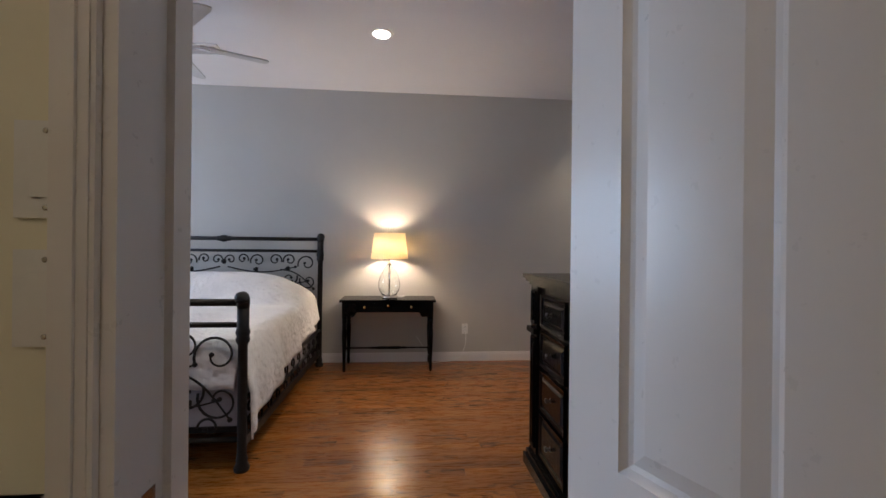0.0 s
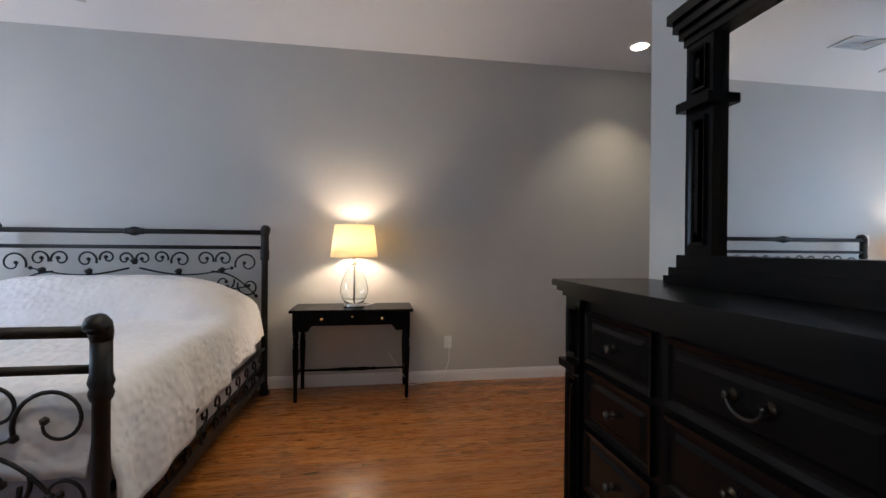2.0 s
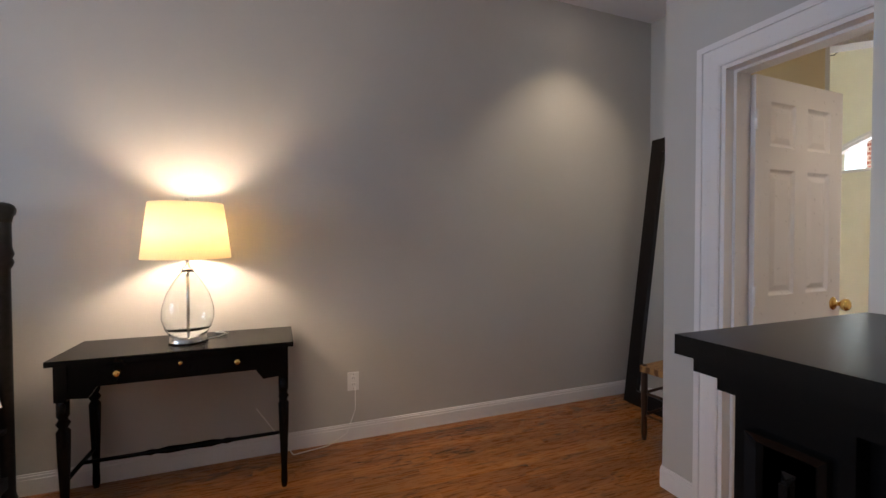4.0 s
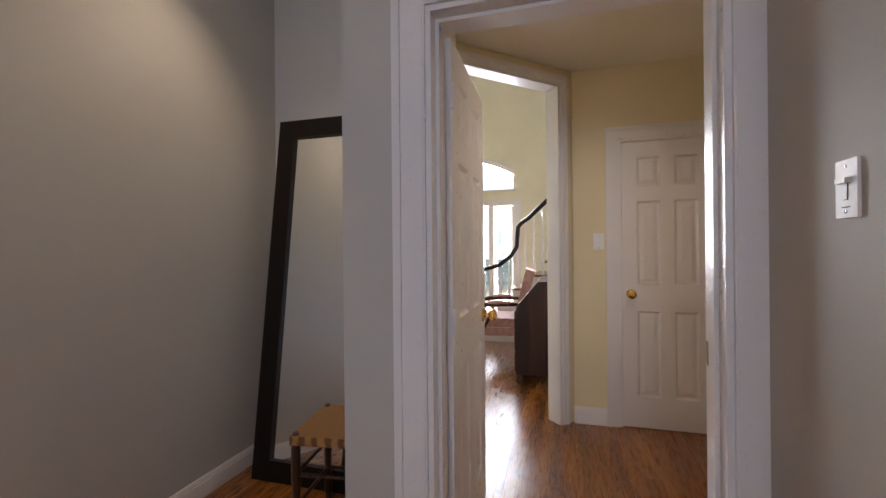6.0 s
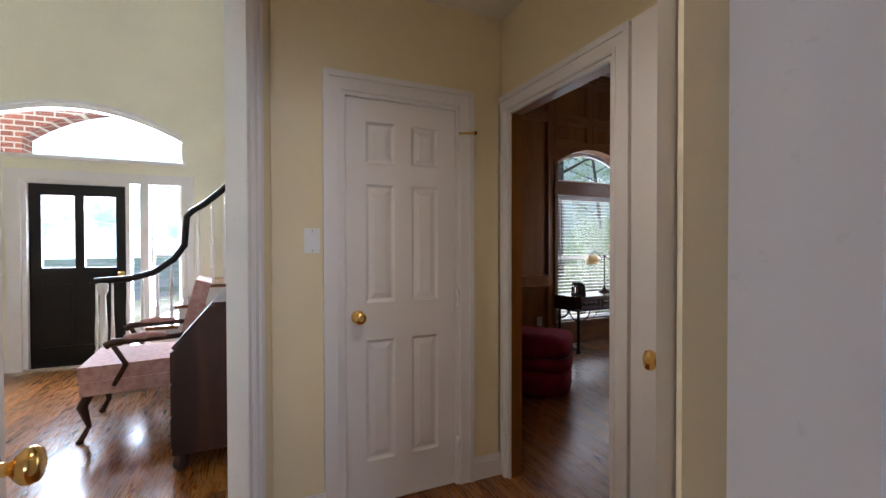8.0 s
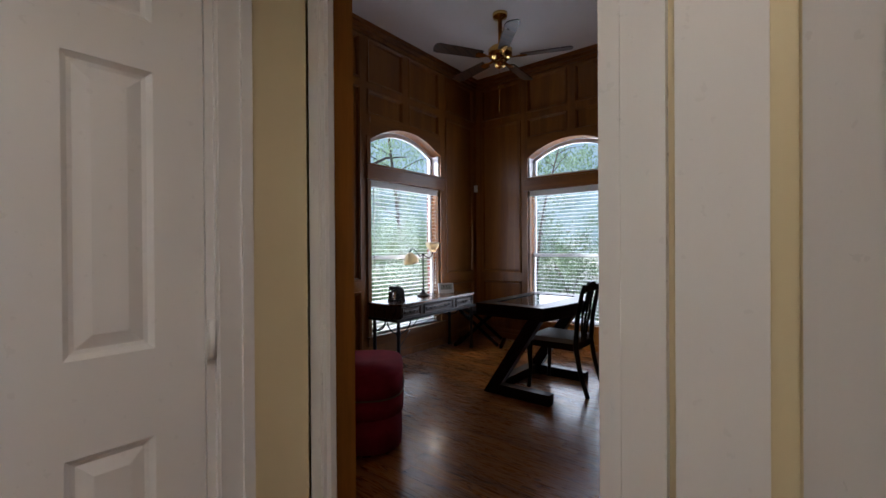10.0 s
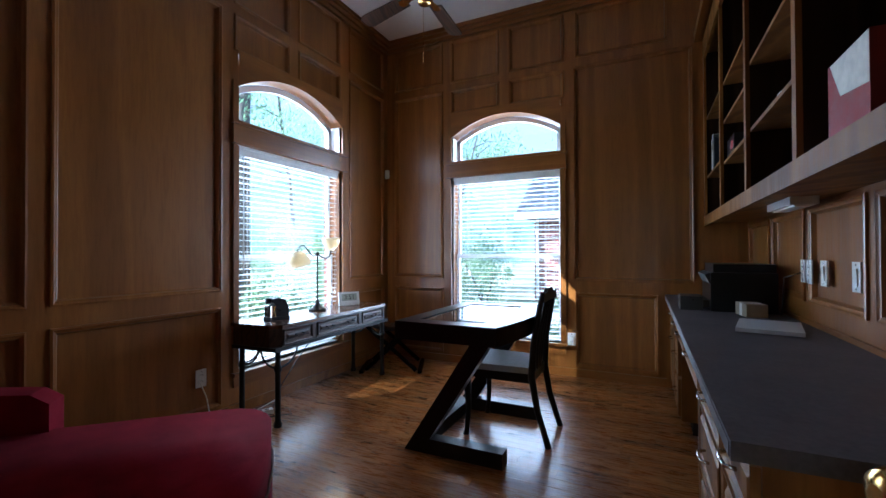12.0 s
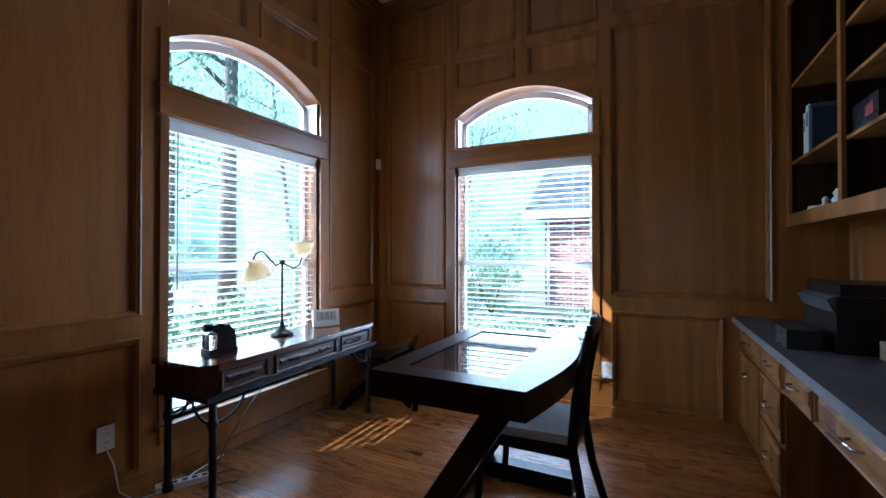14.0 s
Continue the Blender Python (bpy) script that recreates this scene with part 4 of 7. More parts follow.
for y0, y1, wide in ((2.47, 2.855, False), (1.875, 2.42, True), (1.435, 1.82, False)):
    for z0, z1 in ROWZ:
        d = framed(dr, "drawer", DF + 0.02, y0, y1, z0, z1, bk, 0.016, 0.016)
        ym, zm = (y0 + y1) / 2, (z0 + z1) / 2
        if wide:
            bm = bmesh.new()
            for s in (-1, 1):
                lathe(bm, [(0.014, 0), (0.013, 0.004), (0.006, 0.008), (0.006, 0.018), (0.010, 0.022), (0.004, 0.026)], 12, pose(DF + 0.006, ym + s * 0.045, zm + 0.015, 0, -90, 0))
            tube(bm, [(DF - 0.014, ym + 0.045 * math.cos(a), zm + 0.015 - 0.035 * math.sin(a)) for a in [math.pi * k / 10 for k in range(11)]], 0.004, 6)
            part("bail_pull", bm, M["pull"], d, "dark metal bail pull")
        else:
            bm = bmesh.new()
            lathe(bm, [(0.014, 0), (0.006, 0.005), (0.006, 0.014), (0.014, 0.02), (0.013, 0.028), (0.004, 0.031)], 12, pose(DF + 0.006, ym, zm, 0, -90, 0))
            part("knob", bm, M["pull"], d, "dark metal knob")
for y0, y1 in ((2.88, 2.995), (1.295, 1.41)):
    part("pilaster", bbox(DF - 0.004, DF + 0.03, y0, y1, 0.105, 1.095, 0.004), bk, dr)
    framed(dr, "pilaster_panel", DF - 0.004, y0 + 0.018, y1 - 0.018, 0.87, 1.06, bk, 0.010, 0.010)
    framed(dr, "pilaster_panel", DF - 0.004, y0 + 0.018, y1 - 0.018, 0.14, 0.79, bk, 0.010, 0.010)
    part("pilaster_ledge", bbox(DF - 0.028, DF + 0.03, y0 - 0.012, y1 + 0.012, 0.815, 0.845, 0.008, 2), bk, dr)

mi = thing("dresser_mirror", "wide landscape mirror in black frame on dresser", "mirror")
MX = 1.512
MY0, MY1, MZ0 = 1.46, 2.765, 1.161
for o, z0, z1 in ((0.03, 0.0, 0.03), (0.018, 0.03, 0.06), (0.0, 0.06, 0.105)):
    part("base_ledge", bbox(MX - 0.055 - o, DB + 0.012, MY0 - o, MY1 + o, MZ0 + z0, MZ0 + z1, 0.008, 2), bk, mi)
for o, z0, z1 in ((0.0, 2.012, 2.042), (0.012, 2.042, 2.072), (0.026, 2.072, 2.108), (0.040, 2.108, 2.145)):
    part("cornice", bbox(MX - 0.035 - o, DB + 0.012, MY0 - o, MY1 + o, z0, z1, 0.007, 2), bk, mi)
for y0, y1 in ((2.632, 2.755), (1.47, 1.593)):
    part("stile", bbox(MX - 0.03, DB + 0.012, y0, y1, 1.266, 2.012, 0.004), bk, mi)
    framed(mi, "stile_panel", MX - 0.03, y0 + 0.026, y1 - 0.026, 1.835, 1.985, bk, 0.010, 0.010)
    framed(mi, "stile_panel", MX - 0.03, y0 + 0.026, y1 - 0.026, 1.30, 1.745, bk, 0.010, 0.010)
    part("stile_ledge", bbox(MX - 0.06, MX, y0 - 0.015, y1 + 0.015, 1.775, 1.808, 0.008, 2), bk, mi)
part("glass", bbox(MX, MX + 0.006, 1.59, 2.636, 1.26, 2.02, 0.001), M["mirror"], mi, "clean silvered mirror glass")

# leaning mirror and rush chair in the alcove
lean = math.degrees(math.atan2(0.28, 2.08))
lm = thing("leaning_mirror", "tall dark-framed mirror leaning against the wall", "mirror", pose(3.185, 4.80, 0.0, 0, lean, 0))
LH, LW = 2.10, 0.90
part("frame_side", bbox(-0.0, 0.045, LW / 2 - 0.11, LW / 2, 0, LH, 0.01, 2), M["espresso"], lm)
part("frame_side", bbox(-0.0, 0.045, -LW / 2, -LW / 2 + 0.11, 0, LH, 0.01, 2), M["espresso"], lm)
part("frame_top", bbox(-0.0, 0.045, -LW / 2 + 0.11, LW / 2 - 0.11, LH - 0.11, LH, 0.01, 2), M["espresso"], lm)
part("frame_bottom", bbox(-0.0, 0.045, -LW / 2 + 0.11, LW / 2 - 0.11, 0, 0.11, 0.01, 2), M["espresso"], lm)
part("glass", bbox(0.02, 0.026, -LW / 2 + 0.10, LW / 2 - 0.10, 0.10, LH - 0.10, 0.001), M["mirror"], lm)

def _rush(nt, b):
    v = coords(nt)
    w = node(nt, "ShaderNodeTexWave", Scale=38.0, Distortion=1.5)
    nt.links.new(v, w.inputs["Vector"])
    nt.links.new(ramp(nt, w.outputs["Fac"], [(0.2, (0.16, 0.07, 0.02)), (0.7, (0.42, 0.22, 0.07))]), b.inputs["Base Color"])
    b.inputs["Roughness"].default_value = 0.75
    bump(nt, b, w.outputs["Fac"], 0.8, 0.004)
M["rush"] = material("woven_rush", _rush)
M["brown_wood"] = wooden("dark_brown_chair_wood", (0.04, 0.018, 0.008), (0.12, 0.055, 0.024), "z", 0.4, 6.0)
rc = thing("rush_chair", "dark brown wooden stool with a woven rush seat", "stool", pose(2.99, 4.56, 0, 0, 0, 8))
part("seat", bbox(-0.19, 0.19, -0.17, 0.17, 0.435, 0.475, 0.016, 3), M["rush"], rc, "woven golden rush seat")
for x in (-0.17, 0.17):
    for y in (-0.15, 0.15):
        bm = bmesh.new()
        lathe(bm, [(0.013, 0), (0.019, 0.05), (0.016, 0.15), (0.021, 0.30), (0.019, 0.46), (0.012, 0.485)], 12, pose(x, y, 0))
        part("leg", bm, M["brown_wood"], rc)
for z in (0.16, 0.30):
    for a, b in (((-0.17, -0.15), (0.17, -0.15)), ((-0.17, 0.15), (0.17, 0.15)), ((-0.17, -0.15), (-0.17, 0.15)), ((0.17, -0.15), (0.17, 0.15))):
        part("rung", tube(bmesh.new(), [(*a, z), (*b, z)], 0.009, 8), M["brown_wood"], rc)

# ceiling fan, downlights, vent
M["fan_blade"] = plain("pale_fan_blade", (0.55, 0.54, 0.52), 0.4, 0, 0.05, 12)
def ceiling_fan(m, label, drop, blade_mat, metal, first, reach=0.66, pull=False):
    ob = thing("ceiling_fan", label, "ceiling fan", m)
    bm = bmesh.new()
    lathe(bm, [(0.02, -drop), (0.02, -0.06), (0.07, -0.04), (0.075, 0.0)], 20)
    part("downrod", bm, metal, ob)
    bm = bmesh.new()
    lathe(bm, [(0.02, -drop - 0.20), (0.05, -drop - 0.195), (0.062, -drop - 0.15), (0.06, -drop - 0.13), (0.085, -drop - 0.12), (0.115, -drop - 0.09), (0.12, -drop - 0.03), (0.09, -drop), (0.03, -drop + 0.03)], 28)
    part("motor", bm, metal, ob)
    for k in range(5):
        a = pose(0, 0, -drop - 0.10, 0, 0, first + 72 * k)
        bm = bmesh.new()
        prism(bm, [(0.20, -0.055), (reach - 0.05, -0.068), (reach - 0.012, -0.055), (reach, -0.02), (reach, 0.02), (reach - 0.012, 0.055), (reach - 0.05, 0.068), (0.20, 0.055)], "z", -0.004, 0.004)
        turned(bm, pose(0, 0, 0, 11, 0, 0))
        b = part("blade", turned(bm, a), blade_mat, ob)
        bm = bmesh.new()
        prism(bm, [(0.09, -0.018), (0.15, -0.012), (0.20, -0.032), (0.25, -0.03), (0.265, 0.0), (0.25, 0.03), (0.20, 0.032), (0.15, 0.012), (0.09, 0.018)], "z", -0.012, -0.005)
        turned(bm, pose(0, 0, 0, 11, 0, 0))
        part("blade_iron", turned(bm, a), metal, b)
    if pull:
        part("pull_chain", tube(bmesh.new(), [(0.03, -0.03, -drop - 0.19), (0.03, -0.03, -drop - 0.62)], 0.002, 6), metal, ob)
    return ob
ceiling_fan(pose(-1.29, 3.55, BC), "white ceiling fan with five pale blades", 0.27, M["fan_blade"], M["plate"], 26)
# the third fitting is unseen, added to go with its fill spot
for cx, cy, cz, watts in CANS[:3]:
    ob = thing("downlight", "lit round recessed downlight in the white ceiling", "downlight", pose(cx, cy, BC), "recessed ceiling lights")
    part("trim_ring", shell(bmesh.new(), [(0.095, -0.008), (0.098, 0.0)], 32, 0.022), M["plate"], ob)
    bm = bmesh.new()
    lathe(bm, [(0.072, -0.004), (0.060, -0.010), (0.03, -0.014)], 24)
    part("bulb", bm, M["bulb"], ob, "glowing bulb face")
vt = thing("ceiling_vent", "white slatted air vent in the ceiling", "vent", pose(-1.52, 4.48, BC))
for x0, x1, y0, y1 in ((-0.2, 0.2, -0.11, -0.085), (-0.2, 0.2, 0.085, 0.11), (-0.2, -0.175, -0.085, 0.085), (0.175, 0.2, -0.085, 0.085)):
    part("frame", bbox(x0, x1, y0, y1, -0.012, 0, 0.003), M["plate"], vt)
for k in range(7):
    part("slat", turned(bbox(-0.175, 0.175, -0.011, 0.011, -0.0015, 0.0015, 0.0005), pose(0, -0.072 + 0.024 * k, -0.008, 35, 0, 0)), M["plate"], vt)
wn = tagged(new("window_3"), "white framed bedroom window with clear glass", "window", kind="structure")
part("pane", bbox(-4.65, -4.645, 2.12, 4.28, 0.77, 2.43, 0.001), M["pane"], wn).visible_shadow = False
for y0, y1, z0, z1 in ((2.1, 2.16, 0.75, 2.45), (4.24, 4.3, 0.75, 2.45), (2.16, 4.24, 0.75, 0.81), (2.16, 4.24, 2.39, 2.45), (3.17, 3.23, 0.81, 2.39)):
    part("window_frame", bbox(-4.68, -4.62, y0, y1, z0, z1, 0.004), tr, wn)

# ---- study: panelling ----
PR = 0.020   # rails stand this far proud of the panels
def on_wall(axis, face, out):
    """Maps (u, z, d) on a wall to world; d is the distance out of the wall face."""
    if axis == "x":
        return lambda u, z, d: (u, face + out * d, z)
    return lambda u, z, d: (face + out * d, u, z)

def moulding(parent, at, u0, u1, z0, z1, mat):
    """Panel field with the moulding that frames it."""
    bm = bmesh.new()
    loops = []
    for inset, d in ((-0.004, PR), (-0.004, PR + 0.010), (0.006, PR + 0.012), (0.014, PR + 0.006), (0.022, PR + 0.004), (0.030, 0.006), (0.034, 0.004)):
        loops.append([bm.verts.new(at(u, z, d)) for u, z in ((u0 + inset, z0 + inset), (u1 - inset, z0 + inset), (u1 - inset, z1 - inset), (u0 + inset, z1 - inset))])
    for a, b in zip(loops, loops[1:]):
        for k in range(4):
            bm.faces.new((a[k], a[(k + 1) % 4], b[(k + 1) % 4], b[k]))
    bm.faces.new(loops[-1])
    return part("panel", bm, mat, parent)

def panelling(name, axis, face, out, a0, a1, cells, holes, label):
    t0, t1 = sorted((face, face + out * PR))
    ob = wall(name, axis, a0, a1, t0, t1, 0.0, SC, cells + holes, M["panel"], M["panel"], label)
    at = on_wall(axis, face, out)
    for c in cells:
        moulding(ob, at, *c, M["panel"])
    return ob
LO, UP, RA, RB = (0.10, 0.775), (0.89, 2.88), (2.62, 2.875), (2.955, 3.40)
def col(u0, u1, *rows_):
    return [(u0, u1, *r) for r in rows_]
TOPP = (2.965, 3.40)
cells_e = col(0.145, 1.075, LO, UP, TOPP) + col(1.17, 2.06, LO, UP, TOPP) + col(-0.48, 0.04, RA, RB) + col(-1.12, -0.585, RA, RB) + col(-1.87, -1.265, LO, UP, TOPP)
panelling("panelling_east", "y", WX, -1, WY, SN, cells_e, [(W1[0], W1[1], 0.30, 2.60)], "stained oak wall panelling with moulded frames")
cells_s = col(6.07, 6.67, LO, UP, TOPP) + col(5.44, 5.975, RA, RB) + col(4.80, 5.34, RA, RB) + [(4.02, 4.705, *LO), (3.75, 4.715, *UP), (3.93, 4.70, *TOPP)]
panelling("panelling_south", "x", WY, 1, WW, WX - PR, cells_s, [(W2[0], W2[1], 0.30, 2.60)], "stained oak wall panelling with moulded frames")
cells_n = col(4.56, 5.55, LO, UP, TOPP) + col(5.63, 6.68, LO, UP, TOPP)
panelling("panelling_north", "x", SN, -1, WW, WX - PR, cells_n, [(3.526, 4.494, 0, 2.146)], "stained oak wall panelling with moulded frames")
cells_w = [(u, u + 0.60, 0.90, 1.36) for u in (-1.90, -1.22, -0.54, 0.14, 0.82)]
panelling("panelling_west", "y", WW, 1, WY + PR, SN - PR, cells_w, [], "stained oak wall panelling above the counter")
bm = bmesh.new()
for o, z0, z1 in ((0.030, 3.42, 3.455), (0.055, 3.455, 3.49), (0.085, 3.49, SC)):
    box(bm, WX - PR - o, WX - PR, WY, SN, z0, z1)
    box(bm, WW, WX - PR, WY + PR, WY + PR + o, z0, z1)
    box(bm, WW, WX - PR, SN - PR - o, SN - PR, z0, z1)
    box(bm, WW + PR, WW + PR + o, WY, SN, z0, z1)
setting("trim_crown_study", bm, M["panel_x"], "stained oak crown moulding under the ceiling", "crown moulding")
bm = bmesh.new()
box(bm, WX - PR - 0.012, WX - PR, WY + PR, SN - PR, 0, 0.075)
box(bm, 3.96, WX - PR, WY + PR, WY + PR + 0.012, 0, 0.075)
box(bm, 4.5, WX - PR, SN - PR - 0.012, SN - PR, 0, 0.075)
setting("baseboard_study", bm, M["panel_x"], "stained oak baseboard in the study", "baseboard")
part("mounting_block", bbox(4.685, 4.785, WY + PR, WY + PR + 0.020, 0.27, 0.42, 0.004), M["panel"], bpy.data.objects["panelling_south"])

# ---- study windows ----
M["sash"] = painted("white_vinyl_sash", (0.80, 0.81, 0.82), 0.3, 0.02, 80, 0.0002)
M["slat"] = plain("white_blind_slat", (0.80, 0.80, 0.78), 0.45, 0, 0.02, 20, 0.0001)
SPRING, APEX = 2.365, 2.55
def arch_z(f, lo=SPRING, hi=APEX):
    """Height of the segmental arch, f from 0 to 1 across."""
    return lo + (hi - lo) * (1 - (2 * f - 1) ** 2)

def study_window(name, axis, face, out, u0, u1, label):
    """An arched transom over a sash window, with casing, jamb lining and a slatted blind. out points into the room."""
    ob = tagged(new(name), label, "window", kind="structure")
    at = on_wall(axis, face, out)
    def bx(bm, a, b, c, d, lo, hi):
        p, q = at(a, c, lo), at(b, d, hi)
        box(bm, p[0], q[0], p[1], q[1], p[2], q[2])
    def strip(nm, a, b, c, d, lo, hi, mat, w=0.003):
        bm = bmesh.new()
        bx(bm, a, b, c, d, lo, hi)
        rounded(bm, w)
        return part(nm, bm, mat, ob)
    wood = M["panel_y"] if axis == "y" else M["panel_x"]
    W = u1 - u0
    # arch board filling the head of the opening
    bm = bmesh.new()
    n = 24
    front, back = [], []
    for k in range(n + 1):
        f = k / n
        u = u0 + W * f
        front.append((bm.verts.new(at(u, arch_z(f), PR + 0.012)), bm.verts.new(at(u, 2.63, PR + 0.012))))
        back.append((bm.verts.new(at(u, arch_z(f), -0.14)), bm.verts.new(at(u, 2.63, -0.14))))
    for k in range(n):
        a, b, c, d = front[k], front[k + 1], back[k], back[k + 1]
        bm.faces.new((a[0], b[0], b[1], a[1]))
        bm.faces.new((c[0], c[1], d[1], d[0]))
        bm.faces.new((a[0], c[0], d[0], b[0]))
        bm.faces.new((a[1], b[1], d[1], c[1]))
    part("arch_board", bm, wood, ob)
    # casing legs, transom, sill
    for a, b in ((u0 - 0.045, u0), (u1, u1 + 0.045)):
        strip("casing", a, b, 0.255, 1.93, 0.0, PR + 0.016, M["panel"])
        strip("casing", a, b, 2.115, 2.40, 0.0, PR + 0.012, M["panel"])
    strip("transom", u0 - 0.05, u1 + 0.05, 1.985, 2.085, -0.135, PR + 0.020, wood, 0.006)
    strip("transom_lip", u0 - 0.06, u1 + 0.06, 2.085, 2.108, -0.02, PR + 0.036, wood, 0.006)
    strip("transom_lip", u0 - 0.055, u1 + 0.055, 1.945, 1.985, 0.0, PR + 0.028, wood, 0.006)
    strip("window_sill", u0 - 0.06, u1 + 0.06, 0.275, 0.30, -0.135, PR + 0.05, wood, 0.005)
    strip("apron", u0 - 0.04, u1 + 0.04, 0.195, 0.275, 0.0, PR + 0.014, wood, 0.004)
    for a, b in ((u0 - 0.001, u0 + 0.012), (u1 - 0.012, u1 + 0.001)):
        strip("reveal", a, b, 0.30, 1.985, -0.138, -0.002, wood, 0.001)
        strip("reveal", a, b, 2.108, 2.38, -0.138, -0.002, M["sash"], 0.001)
    # lower sashes
    for lo, hi, z0, z1 in ((-0.115, -0.085, 0.30, 1.14), (-0.138, -0.118, 1.10, 1.985)):
        for a, b, c, d in ((u0 + 0.012, u0 + 0.044, z0, z1), (u1 - 0.044, u1 - 0.012, z0, z1), (u0 + 0.044, u1 - 0.044, z0, z0 + 0.030), (u0 + 0.044, u1 - 0.044, z1 - 0.045, z1)):
            strip("sash", a, b, c, d, lo, hi, M["sash"])
        p = strip("pane", u0 + 0.04, u1 - 0.04, z0 + 0.025, z1 - 0.04, (lo + hi) / 2 - 0.003, (lo + hi) / 2 + 0.003, M["pane"], 0.0005)
        p.visible_shadow = False
    # arched sash
    bm = bmesh.new()
    rows_ = []
    for k in range(n + 1):
        f = k / n
        u = u0 + 0.014 + (W - 0.028) * f
        z = arch_z(f) - 0.006
        rows_.append([bm.verts.new(at(u, zz, d)) for zz, d in ((z, -0.10), (z - 0.05, -0.10), (z - 0.05, -0.135), (z, -0.135))])
    for a, b in zip(rows_, rows_[1:]):
        for k in range(4):
            bm.faces.new((a[k], a[(k + 1) % 4], b[(k + 1) % 4], b[k]))
    part("arch_sash", bm, M["sash"], ob)
    for a, b, c, d in ((u0 + 0.012, u0 + 0.055, 2.108, 2.36), (u1 - 0.055, u1 - 0.012, 2.108, 2.36), (u0 + 0.055, u1 - 0.055, 2.108, 2.150)):
        strip("sash", a, b, c, d, -0.135, -0.10, M["sash"])
    bm = bmesh.new()
    lo_, hi_ = [], []
    for k in range(n + 1):
        f = k / n
        u = u0 + 0.03 + (W - 0.06) * f
        lo_.append(bm.verts.new(at(u, 2.12, -0.118)))
        hi_.append(bm.verts.new(at(u, arch_z(f) - 0.03, -0.118)))
    for k in range(n):
        bm.faces.new((lo_[k], lo_[k + 1], hi_[k + 1], hi_[k]))
    part("pane", bm, M["pane"], ob).visible_shadow = False
    return ob

def blind(name, axis, face, out, u0, u1, label, tilt):
    ob = thing(name, label, "window blind")
    at = on_wall(axis, face, out)
    um = (u0 + u1) / 2
    def bx(nm, a, b, c, d, lo, hi, w=0.002):
        bm = bmesh.new()
        p, q = at(a, c, lo), at(b, d, hi)
        box(bm, p[0], q[0], p[1], q[1], p[2], q[2])
        rounded(bm, w)
        return part(nm, bm, M["slat"], ob)
    bx("valance", u0 + 0.014, u1 - 0.014, 1.875, 1.944, -0.045, -0.008)
    bx("valance_lip", u0 + 0.014, u1 - 0.014, 1.925, 1.944, -0.008, 0.004)
    bx("bottom_rail", u0 + 0.02, u1 - 0.02, 0.304, 0.318, -0.075, -0.028)
    me = None
    half = (u1 - u0) / 2 - 0.02
    pitch = 0.043
    z = 0.345
    while z < 1.87:
        if me is None:
            bm = bmesh.new()
            ang = radians(tilt)
            pts = []
            for f in (-1, -0.35, 0.35, 1):
                d = f * 0.025
                pts.append((d * math.cos(ang), d * math.sin(ang) + 0.002 * (1 - f * f)))
            top = [[bm.verts.new(at(s * half, pz + 0.0011, face * 0 + pd)) for pd, pz in pts] for s in (-1, 1)]
            bot = [[bm.verts.new(at(s * half, pz - 0.0011, pd)) for pd, pz in pts] for s in (-1, 1)]
            for k in range(3):
                bm.faces.new((top[0][k], top[0][k + 1], top[1][k + 1], top[1][k]))
                bm.faces.new((bot[0][k], bot[1][k], bot[1][k + 1], bot[0][k + 1]))
            for k in (0, 3):
                bm.faces.new((top[0][k], bot[0][k], bot[1][k], top[1][k]))
            base = Vector(at(0, 0, 0))
            bmesh.ops.translate(bm, verts=bm.verts, vec=-base)
            first = part("slat", bm, M["slat"], ob)
            me = first.data
        else:
            first = new("slat", me)
            first.parent = ob
        first.location = at(um, z, -0.052)
        z += pitch
    for u in (u0 + 0.16, um, u1 - 0.16):
        for d in (-0.076, -0.028):
            part("ladder_cord", tube(bmesh.new(), [at(u, 0.35, d), at(u, 1.88, d)], 0.0011, 5), M["slat"], ob)
    part("lift_cord", tube(bmesh.new(), [at(u0 + 0.07, 1.88, -0.006), at(u0 + 0.07, 0.80, -0.006)], 0.0014, 5), M["slat"], ob)
    bm = bmesh.new()
    p = at(u0 + 0.07, 0.765, -0.006)
    lathe(bm, [(0.003, 0.035), (0.008, 0.03), (0.009, 0.0)], 10, pose(*p))
    part("cord_tassel", bm, M["slat"], ob)
    part("tilt_wand", tube(bmesh.new(), [at(u1 - 0.07, 1.88, -0.004), at(u1 - 0.07, 1.0, -0.004)], 0.004, 8), M["slat"], ob)
    return ob
study_window("window_1", "y", WX, -1, W1[0], W1[1], "arched oak-cased window looking onto trees")
study_window("window_2", "x", WY, 1, W2[0], W2[1], "arched oak-cased window looking onto the garden")
blind("window_blind", "y", WX, -1, W1[0], W1[1], "white slatted blind lowered with open slats", -2)
blind("window_blind", "x", WY, 1, W2[0], W2[1], "white slatted blind lowered with open slats", 1)

# ---- study furniture ----
M["desk_top"] = wooden("polished_brown_desk_wood", (0.055, 0.022, 0.010), (0.16, 0.070, 0.030), "y", 0.2, 5.0, 4.0, 0.5)
M["desk_wood"] = wooden("dark_brown_desk_wood", (0.030, 0.014, 0.008), (0.085, 0.040, 0.020), "y", 0.32, 5.0)
cd = thing("console_desk", "brown wooden console desk on dark metal legs", "desk", Matrix.Translation((6.32, 0.06, 0)) @ pose(0, 0, 0, 0, 0, 2.5) @ Matrix.Translation((-6.30, -0.04, 0)))
CX0, CX1, CY0, CY1, CZ = 6.26, 6.665, -1.33, 0.10, 0.675
bm = bmesh.new()
c = 0.06
